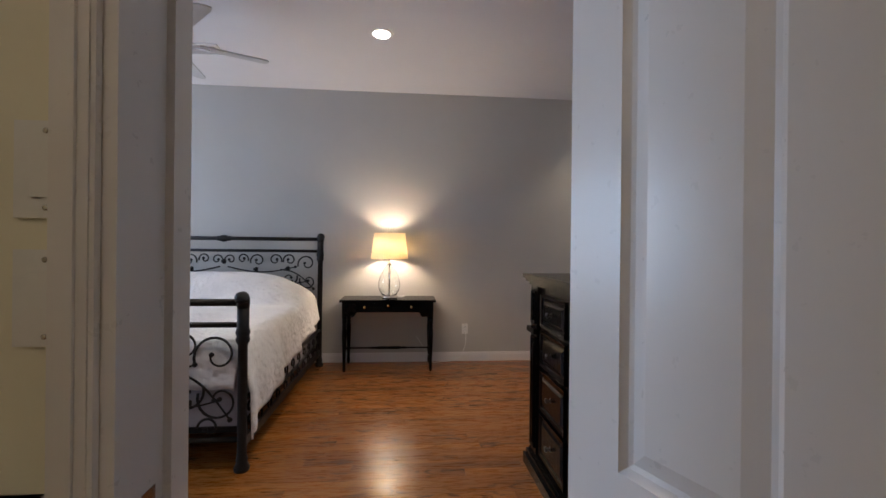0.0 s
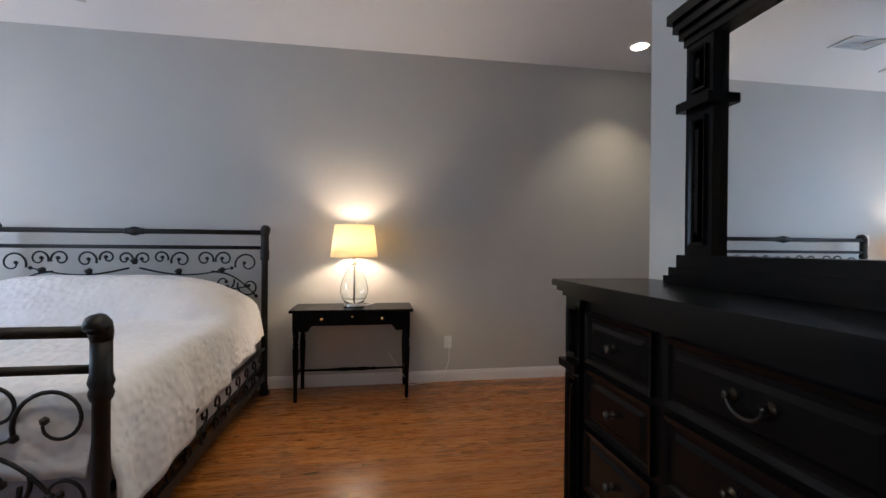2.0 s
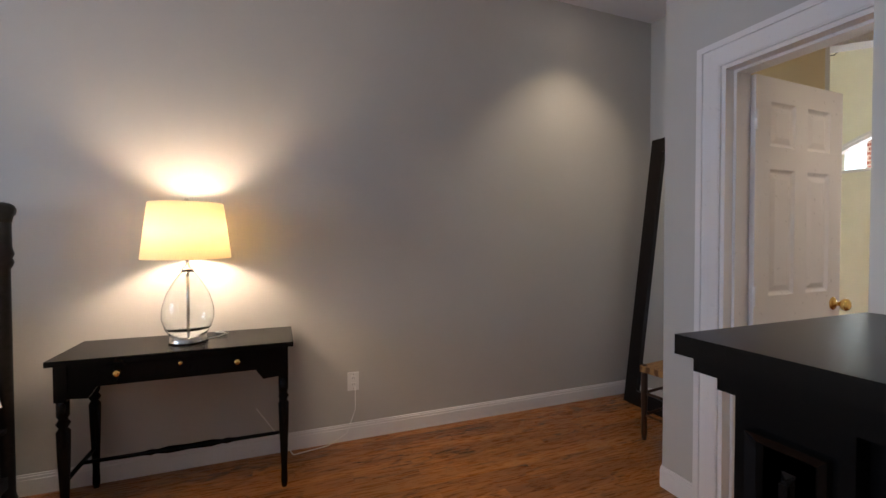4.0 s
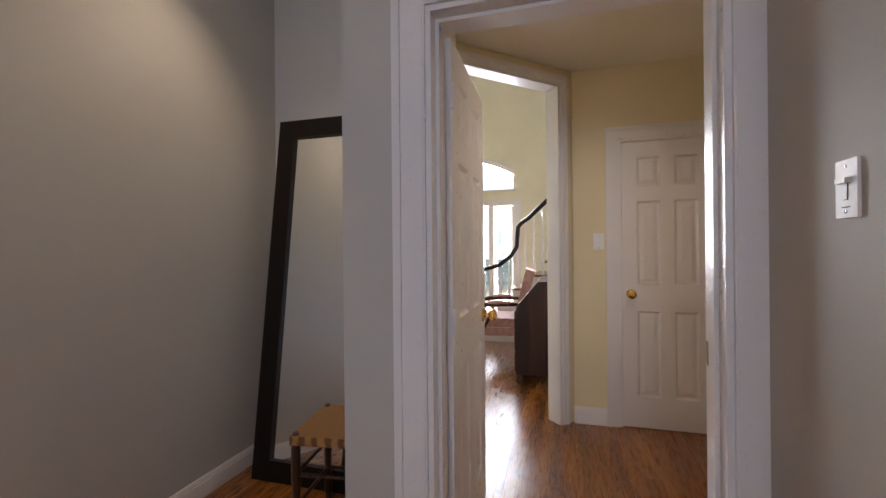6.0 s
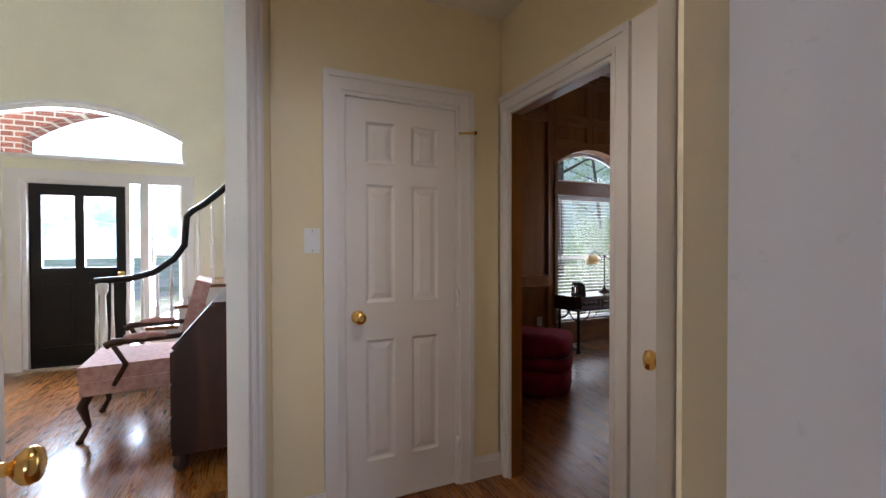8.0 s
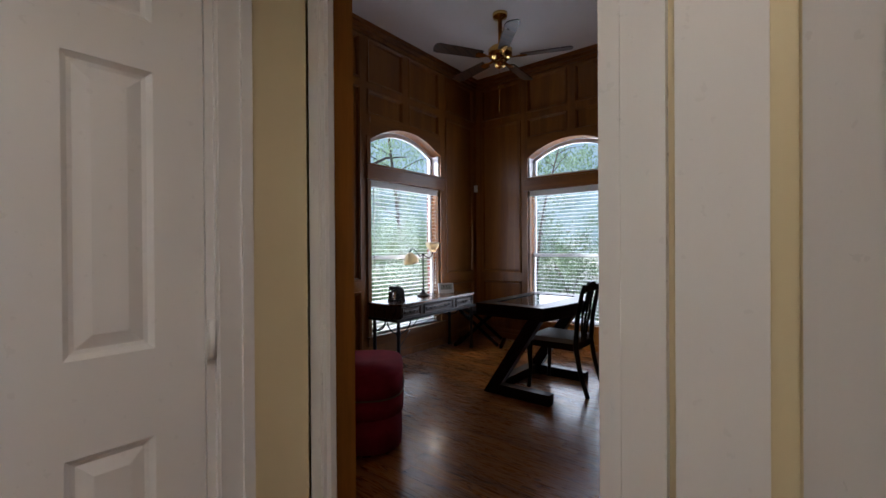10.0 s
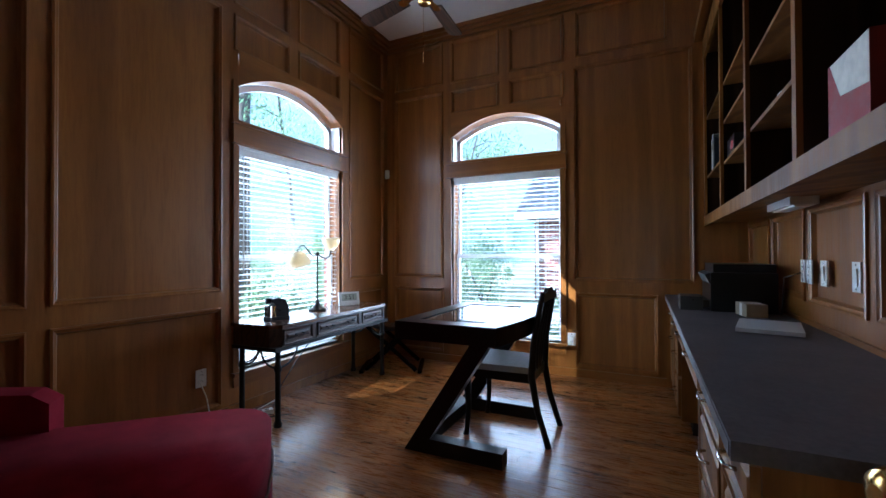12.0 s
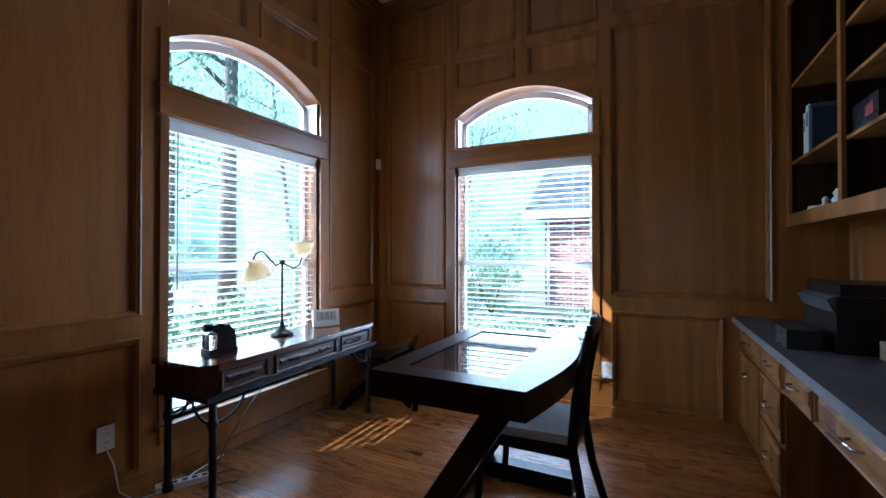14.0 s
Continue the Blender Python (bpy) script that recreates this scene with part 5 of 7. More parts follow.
prism(bm, [(CX0 + c, CY0), (CX1, CY0), (CX1, CY1), (CX0 + c, CY1), (CX0, CY1 - c), (CX0, CY0 + c)], "z", CZ - 0.022, CZ)
rounded(bm, 0.006, 2)
part("tabletop", bm, M["desk_top"], cd, "polished brown wooden top")
bm = bmesh.new()
c = 0.055
i = 0.012
prism(bm, [(CX0 + c + i, CY0 + i), (CX1 - i, CY0 + i), (CX1 - i, CY1 - i), (CX0 + c + i, CY1 - i), (CX0 + i, CY1 - c - i), (CX0 + i, CY0 + c + i)], "z", CZ - 0.145, CZ - 0.022)
part("body", bm, M["desk_wood"], cd)
for y0, y1, two in ((-1.23, -0.90, 0), (-0.84, -0.32, 1), (-0.26, 0.02, 0)):
    d = framed(cd, "drawer", CX0 + i + 0.001, y0, y1, CZ - 0.132, CZ - 0.036, M["desk_wood"], 0.012, 0.008)
    for ym in ((y0 + y1) / 2,) if not two else (y0 + 0.13, y1 - 0.13):
        bm = bmesh.new()
        for s in (-1, 1):
            lathe(bm, [(0.008, 0), (0.004, 0.004), (0.004, 0.016)], 10, pose(CX0 + 0.002, ym + s * 0.035, CZ - 0.08, 0, -90, 0))
        tube(bm, [(CX0 - 0.014, ym + 0.042 * math.cos(a), CZ - 0.08 - 0.02 * math.sin(a)) for a in [math.pi * k / 8 for k in range(9)]], 0.0035, 6)
        part("handle", bm, M["iron"], d, "dark iron drop handle")
part("metal_frame", bbox(CX0 + 0.005, CX1 - 0.005, CY0 + 0.005, CY1 - 0.005, CZ - 0.172, CZ - 0.146, 0.004), M["iron"], cd)
for x in (CX0 + 0.04, CX1 - 0.04):
    for y in (CY0 + 0.06, CY1 - 0.06):
        bm = bmesh.new()
        lathe(bm, [(0.026, 0), (0.028, 0.02), (0.020, 0.035), (0.018, 0.06), (0.018, 0.36), (0.024, 0.37), (0.026, 0.385), (0.024, 0.40), (0.018, 0.41), (0.018, CZ - 0.172)], 14, pose(x, y, 0))
        part("leg", bm, M["iron"], cd)
        s = 1 if y < -0.5 else -1
        part("brace", tube(bmesh.new(), [(x, y + s * (0.02 + 0.16 * math.sin(a)), 0.385 + 0.115 * (1 - math.cos(a))) for a in [math.pi / 2 * k / 8 for k in range(9)]], 0.007, 8), M["iron"], cd)
        s2 = 1 if x < 6.5 else -1
        part("brace", tube(bmesh.new(), [(x + s2 * (0.02 + 0.13 * math.sin(a)), y, 0.385 + 0.115 * (1 - math.cos(a))) for a in [math.pi / 2 * k / 8 for k in range(9)]], 0.007, 8), M["iron"], cd)

# desk lamp with two arms
M["amber_glass"] = None
def _amber(nt, b):
    b.inputs["Base Color"].default_value = (0.85, 0.78, 0.62, 1)
    b.inputs["Roughness"].default_value = 0.35
    tl = node(nt, "ShaderNodeBsdfTranslucent", Color=(0.97, 0.86, 0.64, 1))
    mx = node(nt, "ShaderNodeMixShader", Fac=0.6)
    nt.links.new(b.outputs[0], mx.inputs[1])
    nt.links.new(tl.outputs[0], mx.inputs[2])
    nt.links.new(mx.outputs[0], nt.nodes["Material Output"].inputs[0])
M["amber_glass"] = material("amber_glass_shade", _amber)
dl = thing("desk_lamp", "dark metal two-arm desk lamp with pale glass shades", "desk lamp", pose(6.58, -0.60, CZ))
bm = bmesh.new()
lathe(bm, [(0.070, 0), (0.072, 0.012), (0.050, 0.022), (0.026, 0.040), (0.016, 0.065), (0.010, 0.09)], 24)
part("base", bm, M["iron"], dl)
bm = bmesh.new()
tube(bm, [(0, 0, 0.08), (0, 0, 0.46)], 0.007, 10)
bmesh.ops.create_icosphere(bm, subdivisions=2, radius=0.018, matrix=Matrix.Translation((0, 0, 0.47)))
part("stem", bm, M["iron"], dl)
for s, tone in ((1, "white"), (-1, "amber")):
    pts = [(0, 0, 0.47), (0, s * 0.05, 0.45), (0, s * 0.10, 0.49), (0, s * 0.15, 0.54), (0, s * 0.20, 0.53), (0, s * 0.225, 0.49)] if s > 0 else [(0, 0, 0.47), (0, -0.05, 0.445), (0, -0.10, 0.43), (0, -0.15, 0.45), (0, -0.17, 0.50)]
    part("arm", tube(bmesh.new(), pts, 0.006, 8), M["iron"], dl)
    e = pts[-1]
    prof = [(0.085, -0.11), (0.080, -0.075), (0.058, -0.035), (0.026, 0.0)]
    if s < 0:
        prof = [(0.026, 0.0), (0.055, 0.035), (0.075, 0.075), (0.080, 0.11)]
    bm = shell(bmesh.new(), prof, 28, 0.003)
    turned(bm, pose(*e, -18 if s > 0 else 0, 0, 0))
    part("shade", bm, M["amber_glass"], dl, "pale amber glass shade")

# pencil sharpener
ps = thing("pencil_sharpener", "black electric pencil sharpener on the desk", "pencil sharpener", pose(6.53, -0.125, CZ, 0, 0, 80))
part("base", bbox(-0.075, 0.075, -0.05, 0.05, 0, 0.022, 0.008, 2), M["black_plastic"], ps)
bm = bmesh.new()
prism(bm, [(-0.07, 0.022), (0.035, 0.022), (0.032, 0.10), (0.055, 0.125), (0.05, 0.15), (0.02, 0.158), (-0.03, 0.145), (-0.06, 0.11), (-0.072, 0.06)], "y", -0.045, 0.045)
rounded(bm, 0.008, 2)
part("housing", bm, M["black_plastic"], ps)
bm = bmesh.new()
lathe(bm, [(0.022, 0), (0.022, 0.05), (0.014, 0.055)], 16, pose(0.03, 0.0, 0.135, 90, 0, 90))
part("feed_ring", bm, M["black_plastic"], ps)
part("shavings_tray", bbox(0.036, 0.072, -0.04, 0.04, 0.024, 0.10, 0.004), M["glass"], ps, "clear plastic shavings tray")

# digital clock
M["silver"] = plain("silver_plastic", (0.60, 0.61, 0.63), 0.35, 0.2, 0.03, 40, 0.0001)
M["lcd"] = plain("grey_liquid_crystal", (0.30, 0.33, 0.31), 0.2, 0, 0.05, 20, 0.0)
M["ink"] = plain("dark_ink", (0.02, 0.02, 0.022), 0.5)
ck = thing("digital_clock", "silver digital desk clock reading 3:51", "clock", pose(6.54, -0.97, CZ, -12, 0, -122))
part("case", bbox(-0.095, 0.095, -0.012, 0.012, 0.005, 0.125, 0.006, 2), M["silver"], ck)
part("screen", bbox(-0.07, 0.07, -0.0145, -0.011, 0.045, 0.108, 0.001), M["lcd"], ck)
cu = bpy.data.curves.new("digits", "FONT")
cu.body, cu.size, cu.align_x, cu.align_y, cu.extrude = "3:51", 0.060, "CENTER", "CENTER", 0.0003
tx = new("digits", cu)
deps = bpy.context.evaluated_depsgraph_get()
tm = bpy.data.meshes.new_from_object(tx.evaluated_get(deps))
bpy.data.objects.remove(tx)
tm.materials.clear()
tm.materials.append(M["ink"])
dg = new("digits", tm)
dg.parent = ck
dg.matrix_basis = pose(0, -0.0150, 0.076, 90, 0, 0)
part("stand", bbox(-0.05, 0.05, 0.012, 0.05, 0.0, 0.010, 0.002), M["silver"], ck)

# Z-shaped glass-topped desk
zt = thing("glass_top_table", "dark espresso wooden table with inset glass top", "table", pose(0, 0, 0))
TX0, TX1, TY0, TY1, TZ = 4.80, 5.40, -0.96, 0.07, 0.765
def table_ring(bm, z0, z1, inset):
    n = 10
    out = []
    for k in range(n + 1):
        f = k / n
        out.append((TX0 - 0.075 * math.sin(math.pi * f), TY0 + (TY1 - TY0) * f))
    out += [(TX1, TY1), (TX1, TY0)]
    inn = [(TX0 + 0.13, TY0 + 0.12), (TX0 + 0.13, TY1 - 0.12), (TX1 - 0.10, TY1 - 0.12), (TX1 - 0.10, TY0 + 0.12)]
    return out, inn
out_, inn_ = table_ring(None, 0, 0, 0)
bm = bmesh.new()
prism(bm, out_, "z", TZ - 0.10, TZ - 0.022)
part("apron", bm, M["espresso"], zt)
n = len(out_)
bm = bmesh.new()
to = [bm.verts.new((x, y, TZ)) for x, y in out_]
bo = [bm.verts.new((x, y, TZ - 0.022)) for x, y in out_]
cxm, cym = (TX0 + TX1) / 2, (TY0 + TY1) / 2
def pull_in(p):
    x = min(max(p[0], TX0 + 0.11), TX1 - 0.10)
    y = min(max(p[1], TY0 + 0.11), TY1 - 0.11)
    return x, y
ti = [bm.verts.new((*pull_in(p), TZ)) for p in out_]
bi = [bm.verts.new((*pull_in(p), TZ - 0.012)) for p in out_]
for k in range(n):
    q = (k + 1) % n
    bm.faces.new((to[k], to[q], ti[q], ti[k]))
    bm.faces.new((to[k], bo[k], bo[q], to[q]))
    bm.faces.new((ti[k], ti[q], bi[q], bi[k]))
bmesh.ops.remove_doubles(bm, verts=bm.verts, dist=1e-4)
part("rim", bm, M["espresso"], zt)
def _black_glass(nt, b):
    b.inputs["Base Color"].default_value = (0.01, 0.011, 0.012, 1)
    b.inputs["Roughness"].default_value = 0.01
    b.inputs["Specular IOR Level"].default_value = 0.32
M["black_glass"] = material("dark_tinted_glass", _black_glass)
part("glass_top", bbox(TX0 + 0.105, TX1 - 0.095, TY0 + 0.105, TY1 - 0.105, TZ - 0.013, TZ - 0.005, 0.001), M["black_glass"], zt, "dark reflecting glass inset")
for y in (TY1 - 0.14, TY0 + 0.14):
    bm = bmesh.new()
    prism(bm, [(TX1 + 0.00, 0.0), (TX1 - 0.11, 0.0), (TX0 + 0.06, TZ - 0.10), (TX0 + 0.17, TZ - 0.10)], "y", y - 0.04, y + 0.04)
    rounded(bm, 0.005)
    part("slanted_leg", bm, M["espresso"], zt)
    bm = bmesh.new()
    prism(bm, [(TX0 + 0.0, 0.0), (TX1 - 0.04, 0.0), (TX1 - 0.09, 0.085), (TX0 + 0.0, 0.085)], "y", y - 0.041, y + 0.041)
    rounded(bm, 0.006, 2)
    part("foot_beam", bm, M["espresso"], zt)
part("cross_beam", bbox(TX1 - 0.12, TX1 - 0.03, TY0 + 0.18, TY1 - 0.18, 0.003, 0.083, 0.005), M["espresso"], zt)

# dining chair with fiddle back
ch = thing("desk_chair", "dark wooden dining chair with pale upholstered seat", "chair", pose(4.935, -0.575, 0, 0, 0, -90) @ Matrix.Diagonal((1, 1, 0.945, 1)))
M["seat_cloth"] = plain("pale_striped_seat_cloth", (0.36, 0.35, 0.34), 0.85, 0, 0.12, 60, 0.001)
es = M["espresso"]
bm = bmesh.new()
prism(bm, [(-0.21, 0.21), (0.21, 0.21), (0.185, -0.19), (-0.185, -0.19)], "z", 0.445, 0.485)
rounded(bm, 0.016, 3)
part("seat", bm, M["seat_cloth"], ch, "pale grey upholstered drop-in seat")
part("front_rail", bbox(-0.205, 0.205, 0.185, 0.215, 0.385, 0.445, 0.004), es, ch)
part("back_rail", bbox(-0.18, 0.18, -0.205, -0.18, 0.385, 0.445, 0.004), es, ch)
for s in (-1, 1):
    part("side_rail", bbox(s * 0.175 - 0.012, s * 0.175 + 0.018 * 1, -0.19, 0.20, 0.385, 0.445, 0.004), es, ch)
    part("front_leg", tube(bmesh.new(), [(s * 0.195, 0.195, 0.445), (s * 0.20, 0.205, 0.36), (s * 0.195, 0.20, 0.18), (s * 0.20, 0.21, 0.03), (s * 0.20, 0.215, 0.0)], [0.026, 0.025, 0.017, 0.016, 0.021], 10), es, ch)
    part("back_post", tube(bmesh.new(), [(s * 0.185, -0.30, 0.0), (s * 0.18, -0.235, 0.22), (s * 0.178, -0.20, 0.43), (s * 0.182, -0.215, 0.65), (s * 0.185, -0.255, 0.88), (s * 0.17, -0.27, 0.95)], [0.019, 0.020, 0.022, 0.019, 0.017, 0.015], 10), es, ch)
bm = bmesh.new()
prism(bm, [(-0.19, 0.90), (-0.175, 0.965), (-0.10, 0.955), (-0.05, 0.985), (0.05, 0.985), (0.10, 0.955), (0.175, 0.965), (0.19, 0.90), (0.10, 0.905), (-0.10, 0.905)], "y", -0.282, -0.258)
rounded(bm, 0.006, 2)
part("crest_rail", bm, es, ch)
for k in range(3):
    x = -0.055 + 0.055 * k
    part("splat", tube(bmesh.new(), [(x * 0.6, -0.20, 0.44), (x * 1.2, -0.21, 0.60), (x * 1.5, -0.225, 0.70), (x, -0.245, 0.82), (x * 1.1, -0.265, 0.92)], 0.011, 8), es, ch)

# folding director's chair in the corner
fc = thing("folding_chair", "black folding sling chair standing in the corner", "folding chair", pose(6.42, -1.52, 0, 0, 0, 25))
for y in (-0.20, 0.20):
    for s in (-1, 1):
        part("crossed_leg", turned(bbox(-0.018, 0.018, y - 0.012 + s * 0.013, y + 0.012 + s * 0.013, -0.33, 0.33, 0.004), pose(0, 0, 0.245, 0, s * 48, 0)), M["black"], fc)
    for x in (-0.25, 0.25):
        part("rail", bbox(x - 0.02, x + 0.02, -0.24, 0.24, 0.455, 0.485, 0.006), M["black"], fc) if y > 0 else None
    part("foot_rail", bbox(-0.30 if y < 0 else 0.26, -0.26 if y < 0 else 0.30, -0.24, 0.24, 0.0, 0.03, 0.006), M["black"], fc)
bm = bmesh.new()
g_ = [[bm.verts.new((-0.25 + 0.05 * i, -0.22 + 0.44 * j, 0.478 - 0.07 * math.sin(math.pi * i / 10))) for i in range(11)] for j in range(2)]
for i in range(10):
    bm.faces.new((g_[0][i], g_[0][i + 1], g_[1][i + 1], g_[1][i])).smooth = True
sl = part("sling_seat", bm, M["black_plastic"], fc, "black leather sling")
sm = sl.modifiers.new("thick", "SOLIDIFY")
sm.thickness = 0.006

# red chaise
def _velvet(nt, b):
    v = coords(nt)
    n1 = noise_tex(nt, v, 9, 4)
    nt.links.new(ramp(nt, n1, [(0.3, (0.15, 0.0045, 0.014)), (0.7, (0.21, 0.008, 0.02))]), b.inputs["Base Color"])
    b.inputs["Roughness"].default_value = 0.85
    b.inputs["Sheen Weight"].default_value = 0.03
    b.inputs["Specular IOR Level"].default_value = 0.08
    b.inputs["Sheen Tint"].default_value = (0.9, 0.25, 0.3, 1)
    bump(nt, b, noise_tex(nt, v, 420, 2), 0.3, 0.0008)
M["velvet"] = material("crimson_velvet", _velvet)
M["piping"] = plain("dark_gold_piping", (0.10, 0.035, 0.018), 0.8)
cz = thing("chaise_longue", "crimson velvet chaise longue with rounded front", "chaise", pose(5.36, 0.98, 0, 0, 0, 45))
def chaise_outline(w, l, inset):
    pts = []
    for k in range(13):
        a = math.pi / 2 + math.pi * k / 12
        pts.append((0.20 + (0.20 - inset) * math.cos(a), (w - inset) * math.copysign(abs(math.sin(a)) ** 0.55, math.sin(a))))
    return pts + [(l - inset, -(w - inset)), (l - inset, w - inset)]
for nm, z0, z1, ins, rr, lab in (("base", 0.03, 0.235, 0.012, 0.012, ""), ("seat_platform", 0.235, 0.345, 0.0, 0.015, ""), ("seat_cushion", 0.345, 0.475, 0.004, 0.045, "plump crimson seat cushion")):
    bm = bmesh.new()
    prism(bm, chaise_outline(0.355, 1.45, ins), "z", z0, z1)
    rounded(bm, rr, 4)
    for f in bm.faces:
        f.smooth = True
    sp = part(nm, bm, M["velvet"], cz, lab)
for z in (0.347,):
    pts = [(x, y, z) for x, y in chaise_outline(0.357, 1.45, 0.0)]
    part("piping", tube(bmesh.new(), pts, 0.005, 6, True), M["piping"], cz)
for x in (0.22, 1.3):
    for y in (-0.27, 0.27):
        part("foot", bbox(x - 0.025, x + 0.025, y - 0.025, y + 0.025, 0, 0.032, 0.004), M["espresso"], cz)
bm = bmesh.new()
prism(bm, [(1.28, 0.2), (1.46, 0.2), (1.60, 0.86), (1.54, 0.90), (1.44, 0.88)], "y", -0.37, 0.37)
rounded(bm, 0.04, 4)
part("backrest", bm, M["velvet"], cz)
bm = bmesh.new()
prism(bm, [(0.80, 0.33), (1.40, 0.33), (1.45, 0.70), (1.30, 0.66), (0.86, 0.62), (0.80, 0.58)], "y", -0.43, -0.32)
rounded(bm, 0.03, 4)
part("arm", bm, M["velvet"], cz)

# ---- built-in counter wall ----
def _slate(nt, b):
    v = coords(nt)
    n1, n2 = noise_tex(nt, v, 5, 6, 0.65), noise_tex(nt, v, 70, 3)
    col_ = mix(nt, ramp(nt, n1, [(0.3, (0.085, 0.073, 0.073)), (0.7, (0.13, 0.115, 0.115))]), ramp(nt, n2, [(0.35, (0.8, 0.8, 0.8)), (0.65, (1, 1, 1))]), 1.0)
    nt.links.new(col_, b.inputs["Base Color"])
    b.inputs["Roughness"].default_value = 0.5
    b.inputs["Specular IOR Level"].default_value = 0.25
    bump(nt, b, n2, 0.15, 0.0004)
M["laminate"] = material("grey_slate_laminate", _slate)
FXC, CT = 3.933, 0.79
ct = tagged(link("countertop", bbox(WW + PR, FXC + 0.035, WY + PR, 1.16, CT - 0.038, CT, 0.012, 3), M["laminate"]), "grey slate laminate countertop along the study wall", "countertop")
part("front_edge", bbox(FXC + 0.0352, FXC + 0.037, WY + PR + 0.01, 1.15, CT - 0.034, CT - 0.006, 0.0004), M["laminate"], ct)
part("wall_strip", bbox(WW + PR + 0.0015, WW + PR + 0.016, -1.18, 1.14, CT + 0.0005, CT + 0.022, 0.003), M["panel_y"], ct, "stained oak strip along the wall")
def cab_unit(y0, y1, drawers, label, doors=0, z0=0.08):
    ob = thing("cabinet", label, "cabinet", None, "cabinets under the counter")
    part("body", bbox(WW + PR, FXC - 0.018, y0 + 0.001, y1 - 0.001, z0, CT - 0.039, 0.002), M["cabinet"], ob)
    if z0 < 0.1:
        part("toe_kick", bbox(WW + PR, FXC - 0.08, y0 + 0.001, y1 - 0.001, 0, z0, 0.002), M["gap"], ob)
    fronts = []
    nd = max(1, doors)
    wd = (y1 - y0) / nd
    for d_ in range(nd):
        for a, b in drawers:
            fr = framed(ob, "drawer" if b - a < 0.3 else "door", FXC - 0.018, y0 + wd * d_ + 0.012, y0 + wd * (d_ + 1) - 0.012, a, b, M["cabinet"], 0.018, 0.018 if b - a > 0.2 else 0.006, 1)
            ym, zm = y0 + wd * (d_ + 0.5), (a + b) / 2 if b - a < 0.3 else b - 0.10
            bm = bmesh.new()
            tube(bm, [(FXC, ym - 0.05, zm), (FXC + 0.022, ym - 0.04, zm), (FXC + 0.026, ym, zm), (FXC + 0.022, ym + 0.04, zm), (FXC, ym + 0.05, zm)], 0.005, 8)
            part("handle", bm, M["chrome"], fr, "curved nickel handle")
    return ob
cab_unit(WY + PR, -1.36, ((0.60, 0.735), (0.11, 0.58)), "honey oak base cabinet with drawers and doors", 1)
cab_unit(-1.36, -0.95, ((0.60, 0.735), (0.36, 0.58), (0.11, 0.34)), "honey oak drawer cabinet under the counter")
kn = thing("knee_drawer_unit", "honey oak drawer above the open knee space", "cabinet")
part("box", bbox(WW + PR + 0.05, FXC - 0.018, -0.949, 0.199, 0.60, CT - 0.039, 0.002), M["cabinet"], kn)
for y0, y1 in ((-0.93, -0.55), (-0.53, 0.18)):
    fr = framed(kn, "drawer", FXC - 0.018, y0, y1, 0.605, 0.735, M["cabinet"], 0.018, 0.006, 1)
    bm = bmesh.new()
    ym, zm = (y0 + y1) / 2, 0.67
    tube(bm, [(FXC, ym - 0.05, zm), (FXC + 0.022, ym - 0.04, zm), (FXC + 0.026, ym, zm), (FXC + 0.022, ym + 0.04, zm), (FXC, ym + 0.05, zm)], 0.005, 8)
    part("handle", bm, M["chrome"], fr, "curved nickel handle")
cab_unit(0.20, 0.75, ((0.60, 0.735), (0.36, 0.58), (0.11, 0.34)), "honey oak drawer cabinet under the counter")
cab_unit(0.75, 1.14, ((0.60, 0.735), (0.11, 0.58)), "honey oak base cabinet with door and drawer")

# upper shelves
# for uprights and back board, much darker than the honey oak fronts
M["dark_oak"] = wooden("dark_brown_oak", (0.020, 0.010, 0.005), (0.045, 0.022, 0.010), "z", 0.6, 1.5, 4.0, 0.0, spec=0.12)
SX, SB, ST = 3.67, 1.388, 2.78
SYS = (WY + PR, -1.12, -0.35, 0.40, 1.15)
sh = thing("bookcase", "wall-hung oak bookcase with open shelves, partly filled", "bookcase")
part("bottom_board", bbox(WW + PR, SX - 0.012, SYS[0], SYS[-1] + 0.03, SB, SB + 0.03, 0.003), M["cabinet"], sh)
part("bottom_rail", bbox(SX - 0.012, SX + 0.008, SYS[0], SYS[-1] + 0.04, SB - 0.02, SB + 0.055, 0.004), M["cabinet"], sh)
part("top_board", bbox(WW + PR, SX - 0.012, SYS[0], SYS[-1] + 0.03, ST, ST + 0.03, 0.003), M["cabinet"], sh)
part("top_rail", bbox(SX - 0.012, SX + 0.008, SYS[0], SYS[-1] + 0.04, ST - 0.04, ST + 0.12, 0.004), M["cabinet"], sh)
part("soffit", bbox(WW + PR, SX + 0.02, SYS[0], SYS[-1] + 0.05, ST + 0.12, SC - 0.002, 0.004), M["panel"], sh)
part("soffit_moulding", bbox(WW + PR, SX + 0.07, SYS[0], SYS[-1] + 0.10, ST + 0.12, ST + 0.19, 0.02, 3), M["panel"], sh)
for k, y in enumerate(SYS):
    y = y + 0.02 if k == 0 else y
    part("upright", bbox(WW + PR, SX - 0.012, y - 0.010, y + 0.010, SB + 0.03, ST, 0.002), M["dark_oak"], sh)
    part("stile", bbox(SX - 0.012, SX + 0.006, y - 0.020, y + 0.022, SB + 0.055, ST - 0.04, 0.003), M["cabinet"], sh)
